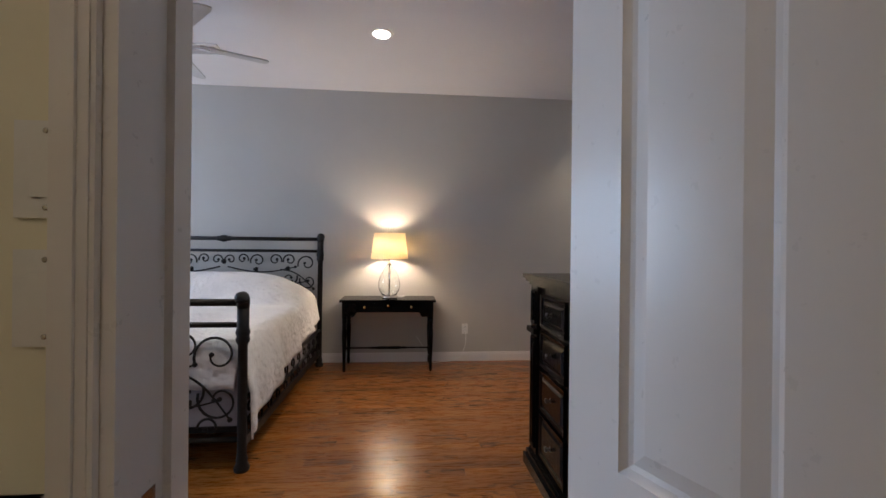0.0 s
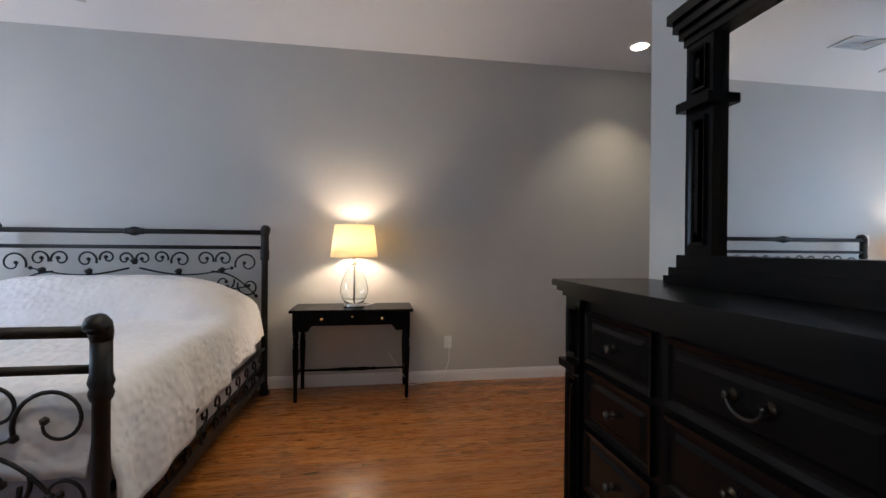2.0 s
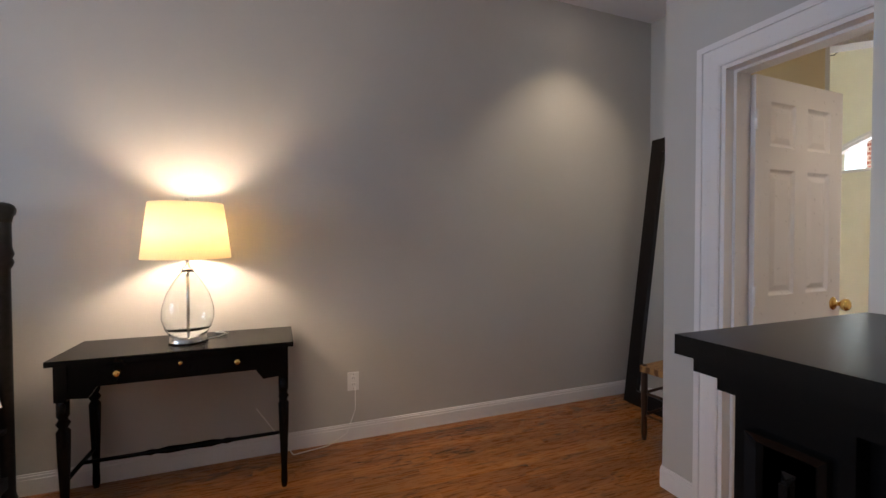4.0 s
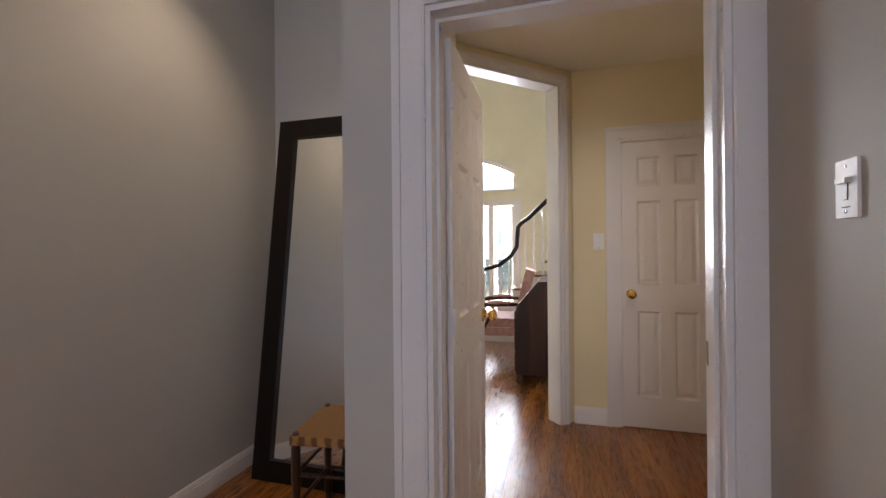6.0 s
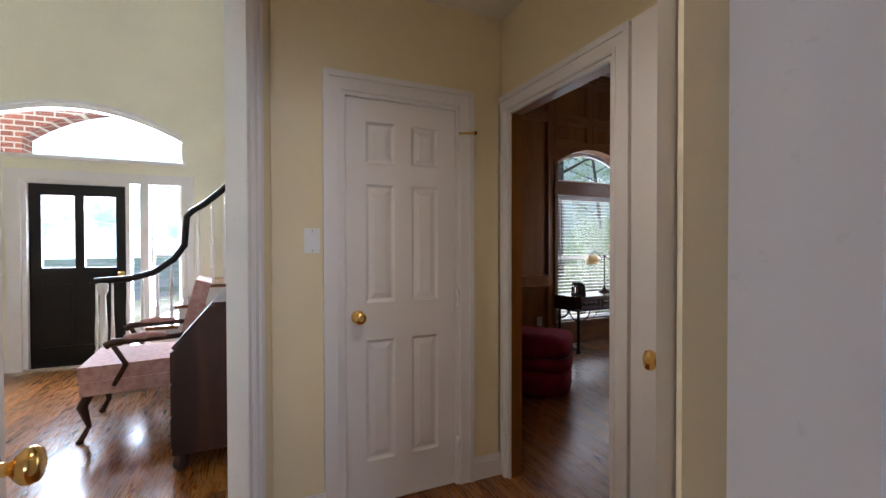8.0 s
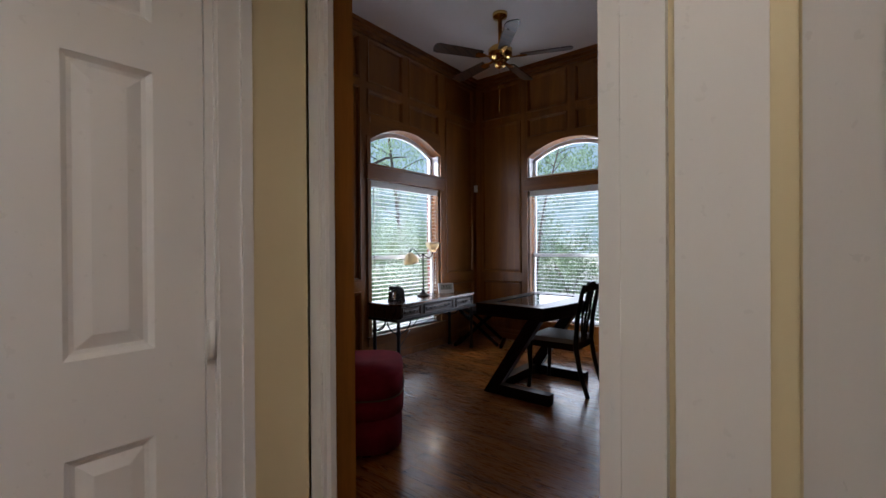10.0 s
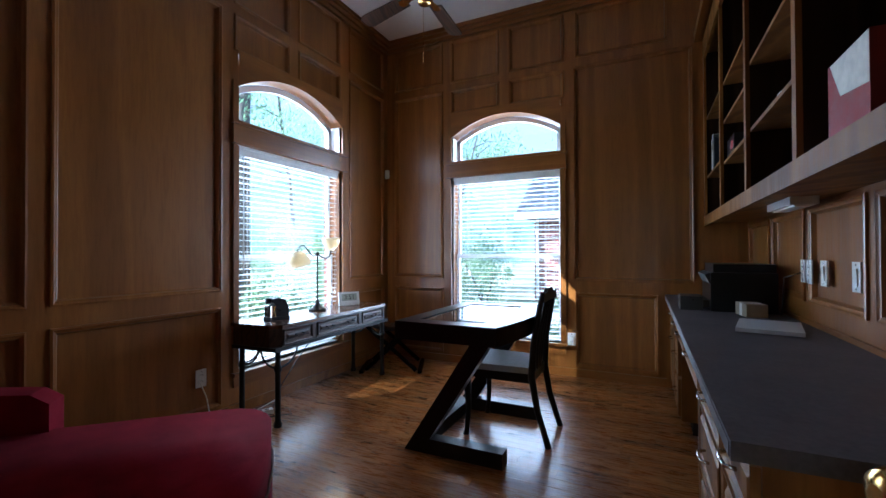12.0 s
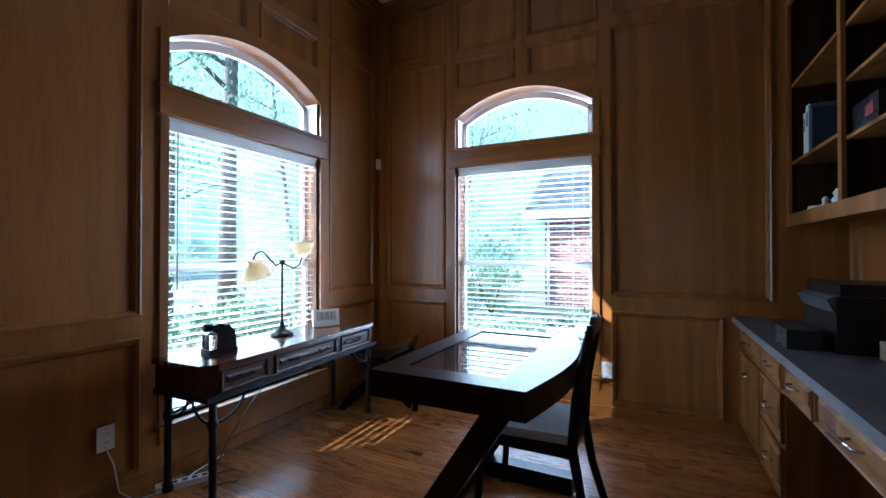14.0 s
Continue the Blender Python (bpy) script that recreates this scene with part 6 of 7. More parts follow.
for k, (y0, y1) in enumerate(zip(SYS, SYS[1:])):
    for z in ((1.77, 2.25), (1.73, 1.99, 2.24), (1.74, 2.06, 2.40), (2.02, 2.40))[k]:
        part("shelf", bbox(WW + PR, SX - 0.014, y0 + (0.031 if k == 0 else 0.011), y1 - 0.011, z - 0.018, z, 0.002), M["cabinet"], sh)
part("back_board", bbox(WW + PR, WW + PR + 0.006, SYS[0], SYS[-1], SB + 0.03, ST, 0.001), M["dark_oak"], sh, "dark brown back board")

# things on the shelves and the counter
def book(x, y, z, w, h, d, col_, label):
    ob = thing("book", label, "book", pose(x, y, z), "books on the shelves")
    mt = plain("book_cover_paper", col_, 0.6, 0, 0.08, 30)
    part("cover", bbox(0, d, 0, w, 0, h, 0.002), mt, ob)
    part("pages", bbox(0.004, d + 0.0015 - 0.006, 0.003, w - 0.003, h - 0.004, h + 0.0008, 0.0003), M["paper"], ob)
    bm = bmesh.new()
    box(bm, d + 0.0002, d + 0.0009, w * 0.25, w * 0.75, h * 0.55, h * 0.85)
    part("spine_label", bm, M["ink"], ob)
    return ob
random.seed(5)
y = -1.72
for k, (w, h, c3) in enumerate(((0.035, 0.24, (0.7, 0.68, 0.64)), (0.045, 0.27, (0.66, 0.66, 0.62)), (0.03, 0.26, (0.08, 0.10, 0.09)), (0.028, 0.23, (0.02, 0.03, 0.05)))):
    book(3.46, y, 1.77, w, h, 0.19, c3, "pale book standing upright on the shelf" if k < 2 else "dark book standing upright on the shelf")
    y += w + 0.004
bx_ = thing("storage_box", "dark box with a red label on shelf", "box", pose(3.54, -0.98, 1.73))
part("box", bbox(-0.06, 0.10, -0.11, 0.13, 0, 0.12, 0.004), M["black_plastic"], bx_)
part("label", bbox(0.1, 0.1012, 0.02, 0.09, 0.04, 0.09, 0.0003), M["red_cloth"], bx_)
M["ball"] = plain("white_leather_ball", (0.68, 0.66, 0.62), 0.6, 0, 0.05, 20)
for y, z, r in ((-0.13, 1.74, 0.042), (0.02, 1.74, 0.038), (-0.08, 2.06, 0.040)):
    ob = thing("ball_display", "white ball on a small dark stand", "ball", pose(3.56, y, z), "balls on the shelves")
    bm = bmesh.new()
    lathe(bm, [(0.035, 0), (0.033, 0.012), (0.022, 0.018), (0.022, 0.024)], 16)
    part("stand", bm, M["chrome"], ob)
    bm = bmesh.new()
    bmesh.ops.create_icosphere(bm, subdivisions=3, radius=r, matrix=Matrix.Translation((0, 0, r + 0.02)))
    for f in bm.faces:
        f.smooth = True
    part("ball", bm, M["ball"], ob)
bi_ = thing("binder", "large red and white binder on the shelf", "binder", pose(3.42, 0.50, SB + 0.03))
part("cover", bbox(0, 0.20, 0, 0.26, 0, 0.27, 0.003), M["red_cloth"], bi_)
bm = bmesh.new()
prism(bm, [(0.02, 0.268), (0.259, 0.268), (0.259, 0.14), (0.09, 0.16)], "x", 0.2002, 0.2014)
part("label", bm, M["paper"], bi_)
cdp = thing("picture_card", "small green picture card on the shelf", "card", pose(3.60, 0.28, SB + 0.031, 0, 0, 0))
M["green_card"] = plain("green_card", (0.20, 0.36, 0.24), 0.5)
part("card", bbox(0, 0.004, -0.03, 0.03, 0, 0.085, 0.0008), M["green_card"], cdp)
part("foot", bbox(-0.02, 0.0, -0.02, 0.02, 0, 0.004, 0.0008), M["paper"], cdp)
for k, (y, h, r) in enumerate(((-1.56, 0.09, 0.024), (-1.38, 0.11, 0.034))):
    ob = tagged(link("figurine", lathe(bmesh.new(), [(r, 0), (r * 1.05, h * 0.12), (r * 0.7, h * 0.25), (r * 0.9, h * 0.5), (r * 0.5, h * 0.66), (r * 0.75, h * 0.82), (r * 0.3, h)], 14), M["ball"]), "small white ornament standing on the shelf", "ornament", "ornaments on the shelf")
    ob.matrix_basis = pose(3.60, y, SB + 0.031)
mc = thing("model_car", "small white and blue model car on shelf", "model car", pose(3.60, -1.70, SB + 0.031, 0, 0, 90))
bm = bmesh.new()
prism(bm, [(-0.085, 0.014), (0.085, 0.014), (0.088, 0.030), (0.050, 0.036), (0.030, 0.054), (-0.035, 0.056), (-0.055, 0.038), (-0.086, 0.036)], "y", -0.028, 0.028)
rounded(bm, 0.004, 2)
part("body", bm, M["ball"], mc)
part("stripe", bbox(-0.084, 0.084, -0.0285, 0.0285, 0.020, 0.026, 0.0005), plain("blue_enamel", (0.03, 0.06, 0.22), 0.35), mc, "dark blue stripe")
for x in (-0.052, 0.052):
    for y in (-0.026, 0.026):
        bm = bmesh.new()
        lathe(bm, [(0.015, -0.005), (0.015, 0.005)], 14, pose(x, y, 0.015, 90, 0, 0))
        part("wheel", bm, M["slot"], mc)
fl = thing("small_flag", "small red and white striped flag on stick", "flag", pose(3.62, -1.22, 2.25))
part("stick", tube(bmesh.new(), [(0, 0, 0.004), (0, 0.012, 0.15)], 0.0025, 8), M["brass"], fl)
part("base", lathe(bmesh.new(), [(0.018, 0), (0.017, 0.006), (0.006, 0.012)], 14), M["black_plastic"], fl)
for k in range(6):
    part("stripe", bbox(-0.0012, 0.0012, 0.012 + 0.011 * k, 0.023 + 0.011 * k, 0.07 - 0.006 * k, 0.145 - 0.006 * k, 0.0004), M["red_cloth"] if k % 2 == 0 else M["paper"], fl)
fr_ = thing("framed_photo", "small picture frame standing on the shelf", "picture frame", pose(3.58, -0.66, 1.99, 0, -10, 0))
part("frame", bbox(-0.012, 0.0, -0.09, 0.09, 0, 0.14, 0.003), M["silver"], fr_)
part("picture", bbox(0, 0.0012, -0.072, 0.072, 0.018, 0.122, 0.0004), plain("dim_blue_print", (0.06, 0.10, 0.18), 0.4, 0, 0.5, 9), fr_)

M["printer"] = plain("glossy_black_plastic", (0.006, 0.006, 0.0065), 0.28, 0, 0.04, 4, 0.0, 0.25)
pr = thing("printer", "black office printer on the grey countertop", "printer", pose(3.60, -1.10, CT, 0, 0, 0))
bm = bbox(-0.17, 0.16, -0.21, 0.21, 0, 0.235, 0.02, 3)
part("body", bm, M["printer"], pr)
part("scanner_lid", bbox(-0.165, 0.145, -0.20, 0.20, 0.236, 0.285, 0.012, 2), M["printer"], pr)
part("paper_tray", bbox(0.158, 0.195, -0.15, 0.15, 0.02, 0.06, 0.006), M["printer"], pr)
part("control_panel", turned(bbox(-0.015, 0.015, -0.20, 0.20, -0.03, 0.03, 0.004), pose(0.163, 0, 0.20, 0, 25, 0)), M["slot"], pr)
bxx = thing("card_box", "small tan cardboard box beside the printer", "box", pose(3.58, -0.78, CT, 0, 0, 8))
part("carton", bbox(-0.05, 0.05, -0.085, 0.085, 0, 0.07, 0.003), plain("tan_cardboard", (0.32, 0.25, 0.16), 0.8), bxx)
part("tape", bbox(-0.0505, 0.0505, -0.02, 0.02, 0.0, 0.0706, 0.001), M["paper"], bxx)
bh = thing("black_case", "small black case on the grey countertop", "case", pose(3.86, -1.00, CT))
part("shell", bbox(-0.06, 0.06, -0.09, 0.09, 0, 0.085, 0.01, 2), M["black_plastic"], bh)
part("lid_seam", bbox(-0.0605, 0.0605, -0.0905, 0.0905, 0.05, 0.053, 0.0008), M["slot"], bh)
lp = thing("laptop", "closed silver laptop lying on the countertop", "laptop", pose(3.60, -0.30, CT, 0, 0, -12))
part("base", bbox(-0.12, 0.12, -0.17, 0.17, 0.003, 0.013, 0.004, 2), M["silver"], lp)
part("lid", bbox(-0.12, 0.12, -0.17, 0.17, 0.0135, 0.020, 0.003, 2), M["silver"], lp)
part("foot", bbox(-0.10, 0.10, -0.15, 0.15, 0.0, 0.0035, 0.001), M["slot"], lp)
ul = thing("under_cabinet_light", "long white under-cabinet light fitting, off", "light fitting", pose(3.50, -0.36, SB - 0.002))
part("housing", bbox(-0.05, 0.05, -0.19, 0.19, -0.035, 0, 0.006, 2), M["silver"], ul)
part("diffuser", bbox(-0.03, 0.03, -0.17, 0.17, -0.041, -0.034, 0.003), M["plate"], ul)
for y in (-0.62, -0.53, -0.34, -0.01):
    wall_plate("power_outlet", pose(WW + PR + 0.005, y, 1.05, 0, 0, 90), "white wall plate above the study counter", "outlet" if y < -0.5 else "rocker")
bm = bmesh.new()
tube(bm, [(WW + PR + 0.02, -0.62, 1.04), (WW + PR + 0.07, -0.70, 1.01), (WW + PR + 0.06, -0.76, 0.90), (WW + PR + 0.05, -0.84, CT + 0.006)], 0.004, 6)
tagged(link("extension_lead", bm, M["black_plastic"]), "black power cord hanging from the outlet", "cord")
for nm, pts, mt, lab in (
        ("extension_lead", [(WX - 0.03, 0.30, 0.30), (WX - 0.05, 0.27, 0.20), (WX - 0.06, 0.25, 0.06), (WX - 0.10, 0.20, 0.006), (WX - 0.16, 0.05, 0.006), (WX - 0.10, -0.10, 0.006), (WX - 0.06, -0.3, 0.006)], M["plate"], "white power cord running along the floor"),
        ("extension_lead", [(6.48, -0.45, 0.50), (6.60, -0.38, 0.30), (6.66, -0.28, 0.12), (6.60, -0.15, 0.006), (6.50, -0.02, 0.006), (6.40, -0.14, 0.006), (6.52, -0.22, 0.006), (6.62, -0.05, 0.006)], M["black_plastic"], "black cord looping under the console desk")):
    tagged(link(nm, tube(bmesh.new(), pts, 0.0035, 6), mt), lab, "cord")
pst = thing("power_strip", "white power strip lying on the floor", "power strip", pose(6.62, 0.0, 0, 0, 0, 60))
part("case", bbox(-0.13, 0.13, -0.025, 0.025, 0, 0.03, 0.006, 2), M["plate"], pst)
for k in range(5):
    part("socket", bbox(-0.10 + 0.045 * k, -0.075 + 0.045 * k, -0.012, 0.012, 0.0295, 0.031, 0.001), M["slot"], pst)
sd = thing("motion_sensor", "small white motion sensor in the corner", "sensor", pose(WX - PR - 0.035, WY + PR + 0.065, 2.035, 0, 0, -45))
part("housing", bbox(-0.025, 0.025, -0.02, 0.02, -0.045, 0.045, 0.008, 3), M["plate"], sd)
part("lens", bbox(-0.018, 0.018, -0.024, -0.018, -0.035, 0.0, 0.004, 2), M["sash"], sd)
ceiling_fan(pose(5.58, -0.64, SC), "brass ceiling fan with five dark wooden blades", 0.33, M["desk_wood"], M["brass"], -14, 0.69, True)

# ---- foyer ----
fd = tagged(new("door_6"), "black panelled front door with two glass lights", "front door", kind="structure")
XD = FX + 0.05
for y0, y1, z0, z1 in ((4.88, 4.98, 0.02, 1.95), (5.62, 5.72, 0.02, 1.95), (4.98, 5.62, 1.83, 1.95), (4.98, 5.62, 0.94, 1.06), (4.98, 5.62, 0.02, 0.22), (5.26, 5.34, 1.06, 1.83), (4.98, 5.62, 0.22, 0.94)):
    part("frame", bbox(XD if z1 != 0.94 else XD + 0.012, XD + 0.045, y0, y1, z0, z1, 0.003), M["espresso"], fd)
for y0, y1 in ((4.98, 5.26), (5.34, 5.62)):
    part("pane", bbox(XD + 0.02, XD + 0.025, y0 - 0.005, y1 + 0.005, 1.055, 1.835, 0.001), M["pane"], fd).visible_shadow = False
    part("lower_panel", bbox(XD + 0.002, XD + 0.02, y0 + 0.03, y1 - 0.03, 0.27, 0.89, 0.006), M["espresso"], fd)
    for k in range(2):
        part("lead_came", bbox(XD + 0.018, XD + 0.028, y0, y1, 1.30 + 0.26 * k, 1.308 + 0.26 * k, 0.001), M["chrome"], fd)
part("handle", turned(knob_mesh(), pose(XD, 4.93, 0.98, 0, -90, 0)), M["brass"], fd)
part("threshold", bbox(FX - 0.02, FX + 0.18, 4.74, 5.76, 0.0, 0.02, 0.004), M["chrome"], fd)
bm = bmesh.new()
for y0, y1, z0, z1 in ((4.84, 4.88, 0, 1.98), (5.72, 5.76, 0, 1.98), (4.88, 5.72, 1.95, 1.98), (4.72, 4.745, 0, 1.98)):
    box(bm, FX - 0.003, FX + 0.12, y0, y1, z0, z1)
box(bm, FX + 0.03, FX + 0.08, 4.745, 4.84, 0.0, 0.40)
setting("trim_front_door", bm, tr, "white painted front door frame with sidelight", "door frame")
bm = bmesh.new()
for y0, y1, z0, z1 in ((4.22, 4.348, 0.30, 2.09), (4.662, 4.72, 0.0, 2.09), (4.348, 4.662, 1.982, 2.09), (4.22, 4.70, 0.30, 0.408), (4.72, 5.88, 1.983, 2.09), (5.762, 5.88, 0.0, 1.983)):
    box(bm, FX - 0.022, FX, y0, y1, z0, z1)
rounded(bm, 0.003)
setting("trim_foyer_windows", bm, tr, "white painted casing round the front door", "casing")
wf = tagged(new("window_4"), "tall white-framed window beside the front door", "window", kind="structure")
for y0, y1, z0, z1 in ((4.35, 4.385, 0.41, 1.98), (4.625, 4.66, 0.41, 1.98), (4.385, 4.625, 0.41, 0.45), (4.385, 4.625, 1.94, 1.98), (4.385, 4.625, 1.16, 1.19)):
    part("sash", bbox(FX + 0.06, FX + 0.10, y0, y1, z0, z1, 0.003), M["sash"], wf)
part("pane", bbox(FX + 0.078, FX + 0.083, 4.38, 4.63, 0.445, 1.945, 0.001), M["pane"], wf).visible_shadow = False
wt = tagged(new("window_5"), "arched transom window above the front door", "window", kind="structure")
bm = bmesh.new()
n = 28
rows_ = []
for k in range(n + 1):
    f = k / n
    y = 4.34 + 1.92 * f
    z = 2.53 + 0.27 * (1 - (2 * f - 1) ** 2)
    rows_.append([bm.verts.new(p) for p in ((FX - 0.004, y, z), (FX - 0.004, y, 2.86), (FX + 0.164, y, 2.86), (FX + 0.164, y, z))])
for a, b in zip(rows_, rows_[1:]):
    for k in range(4):
        bm.faces.new((a[k], a[(k + 1) % 4], b[(k + 1) % 4], b[k]))
bm.faces.new(rows_[0]); bm.faces.new(rows_[-1])
part("arch_board", bm, M["cream_wall"], wt)
for off, w, d in ((0.0, 0.05, 0.03), (0.05, 0.035, 0.05)):
    bm = bmesh.new()
    rows_ = []
    for k in range(n + 1):
        f = k / n
        y = 4.34 + 1.92 * f
        z = 2.53 + 0.27 * (1 - (2 * f - 1) ** 2) + off - 0.05
        rows_.append([bm.verts.new(p) for p in ((FX - d, y, z), (FX - d, y, z + w), (FX + 0.08, y, z + w), (FX + 0.08, y, z))])
    for a, b in zip(rows_, rows_[1:]):
        for k in range(4):
            bm.faces.new((a[k], a[(k + 1) % 4], b[(k + 1) % 4], b[k]))
    part("arch_moulding", bm, tr, wt)
part("window_sill", bbox(FX - 0.03, FX + 0.12, 4.30, 6.30, 2.205, 2.242, 0.004), tr, wt)
bm = bmesh.new()
lo_ = [bm.verts.new((FX + 0.07, 4.34 + 1.92 * k / n, 2.24)) for k in range(n + 1)]
hi_ = [bm.verts.new((FX + 0.07, 4.34 + 1.92 * k / n, 2.53 + 0.27 * (1 - (2 * k / n - 1) ** 2))) for k in range(n + 1)]
for k in range(n):
    bm.faces.new((lo_[k], lo_[k + 1], hi_[k + 1], hi_[k]))
part("pane", bm, M["pane"], wt).visible_shadow = False

# staircase rising along the front wall
st = tagged(new("stairs"), "white staircase with oak treads and dark handrail", "stairs", kind="structure")
SX0, SX1 = 7.0, 7.95
run, rise, y0 = 0.225, 0.185, 4.90
for k in range(11):
    ya, yb, z = y0 - run * k, y0 - run * (k + 1), rise * (k + 1)
    part("riser", bbox(SX0 + 0.01, SX1, max(SY + 0.002, yb), ya, 0 if k == 0 else 0.0, z - 0.03, 0.002), tr, st)
    part("tread", bbox(SX0 - 0.03, SX1, max(SY + 0.002, yb), ya + 0.03, z - 0.029, z, 0.008, 2), M["floor"], st, "oak tread with rounded nosing")
    for f in (0.25, 0.75):
        y = ya - run * f
        top = 1.0 if y > 4.40 else (1.62 + (4.12 - y) * 0.86 - 0.02 if y < 4.14 else 1.08 + (4.40 - y) * 0.8)
        bm = bmesh.new()
        h = top - z
        box(bm, -0.016, 0.016, -0.016, 0.016, 0, 0.16)
        lathe(bm, [(0.014, 0.16), (0.018, 0.18), (0.011, 0.20), (0.017, 0.30), (0.010, 0.5), (0.009, max(0.55, h))], 10)
        part("baluster", turned(bm, pose(SX0 + 0.02, y, z)), tr, st)
rail = [(SX0 + 0.02, 4.86, 0.985), (SX0 + 0.02, 4.60, 1.0), (SX0 + 0.02, 4.42, 1.05), (SX0 + 0.02, 4.26, 1.17), (SX0 + 0.02, 4.175, 1.30), (SX0 + 0.02, 4.165, 1.45), (SX0 + 0.02, 4.155, 1.57), (SX0 + 0.02, 4.11, 1.625), (SX0 + 0.02, 4.0, 1.70), (SX0 + 0.02, 3.66, 2.02), (SX0 + 0.02, 3.0, 2.60), (SX0 + 0.02, 2.42, 3.10)]
part("handrail", tube(bmesh.new(), rail, 0.03, 10), M["espresso"], st, "dark stained wooden handrail")
bm = bmesh.new()
lathe(bm, [(0.045, 0), (0.045, 0.25), (0.030, 0.27), (0.040, 0.30), (0.024, 0.34), (0.034, 0.55), (0.022, 0.85), (0.040, 0.90), (0.040, 0.97)], 16, pose(SX0 + 0.02, 4.80, 0))
part("newel_post", bm, tr, st)

# slant-front desk
sw = thing("secretary_desk", "dark brown wooden slant-front secretary desk", "desk", pose(5.62, 3.72, 0))
M["mahogany"] = wooden("dark_mahogany", (0.028, 0.009, 0.005), (0.075, 0.025, 0.012), "z", 0.5, 2.0, 4.0, 0.0)
bm = bmesh.new()
prism(bm, [(-0.26, 0.10), (0.28, 0.10), (0.28, 0.69), (0.06, 0.95), (-0.26, 0.95)], "x", -0.42, 0.42)
rounded(bm, 0.004)
part("body", bm, M["mahogany"], sw)
part("top", bbox(-0.44, 0.44, -0.27, 0.075, 0.95, 0.97, 0.005), M["mahogany"], sw)
part("slant_lid", turned(bbox(-0.40, 0.40, -0.01, 0.012, -0.155, 0.155, 0.004), pose(0, 0.175, 0.825, 40, 0, 0)), M["mahogany"], sw)
for k in range(3):
    d = part("drawer", bbox(-0.39, 0.39, 0.272, 0.292, 0.13 + 0.19 * k, 0.305 + 0.19 * k, 0.005), M["mahogany"], sw)
    for x in (-0.2, 0.2):
        bm = bmesh.new()
        tube(bm, [(x - 0.04, 0.292, 0.225 + 0.19 * k), (x - 0.03, 0.312, 0.205 + 0.19 * k), (x + 0.03, 0.312, 0.205 + 0.19 * k), (x + 0.04, 0.292, 0.225 + 0.19 * k)], 0.005, 6)
        part("pull", bm, M["brass"], d, "brass bail pull")
for x in (-0.38, 0.38):
    for y in (-0.22, 0.24):
        bm = bmesh.new()
        lathe(bm, [(0.025, 0), (0.045, 0.03), (0.035, 0.10)], 12, pose(x, y, 0))
        part("foot", bm, M["mahogany"], sw)

# pink armchair
def _damask(nt, b):
    v = coords(nt)
    n1 = noise_tex(nt, v, 24, 4)
    nt.links.new(ramp(nt, n1, [(0.4, (0.40, 0.20, 0.18)), (0.6, (0.50, 0.28, 0.24))]), b.inputs["Base Color"])
    b.inputs["Roughness"].default_value = 0.8
    b.inputs["Sheen Weight"].default_value = 0.3
    bump(nt, b, n1, 0.4, 0.002)
M["damask"] = material("rose_damask", _damask)
ac = thing("armchair", "rose damask open armchair with carved dark legs", "armchair", pose(6.20, 4.34, 0, 0, 0, 4))
bm = bmesh.new()
prism(bm, [(-0.30, -0.28), (0.30, -0.28), (0.33, 0.30), (-0.33, 0.30)], "z", 0.31, 0.40)
rounded(bm, 0.025, 3)
part("seat_frame", bm, M["damask"], ac)
bm = bmesh.new()
prism(bm, [(-0.28, -0.25), (0.28, -0.25), (0.32, 0.31), (-0.32, 0.31)], "z", 0.40, 0.50)
rounded(bm, 0.045, 4)
part("seat_cushion", bm, M["damask"], ac, "plump rose damask cushion")
bm = bmesh.new()
prism(bm, [(-0.20, 0.42), (-0.30, 0.42), (-0.46, 1.02), (-0.36, 1.05)], "x", -0.27, 0.27)
rounded(bm, 0.03, 3)
part("backrest", bm, M["damask"], ac)
for s in (-1, 1):
    part("front_leg", tube(bmesh.new(), [(s * 0.29, 0.25, 0.33), (s * 0.31, 0.29, 0.24), (s * 0.285, 0.26, 0.10), (s * 0.30, 0.30, 0.02), (s * 0.30, 0.31, 0.0)], [0.03, 0.032, 0.016, 0.018, 0.024], 10), M["mahogany"], ac)
    part("back_leg", tube(bmesh.new(), [(s * 0.26, -0.27, 0.33), (s * 0.27, -0.32, 0.15), (s * 0.27, -0.38, 0.0)], [0.026, 0.02, 0.018], 10), M["mahogany"], ac)
    part("arm", tube(bmesh.new(), [(s * 0.29, -0.36, 0.66), (s * 0.33, -0.10, 0.66), (s * 0.33, 0.12, 0.655), (s * 0.32, 0.16, 0.63)], [0.018, 0.022, 0.024, 0.026], 10), M["mahogany"], ac)
    part("arm_pad", tube(bmesh.new(), [(s * 0.325, -0.18, 0.678), (s * 0.332, -0.05, 0.682), (s * 0.332, 0.06, 0.676)], [0.018, 0.028, 0.018], 10), M["damask"], ac)
    part("arm_support", tube(bmesh.new(), [(s * 0.31, 0.12, 0.36), (s * 0.335, 0.05, 0.50), (s * 0.325, 0.12, 0.63)], 0.017, 8), M["mahogany"], ac)

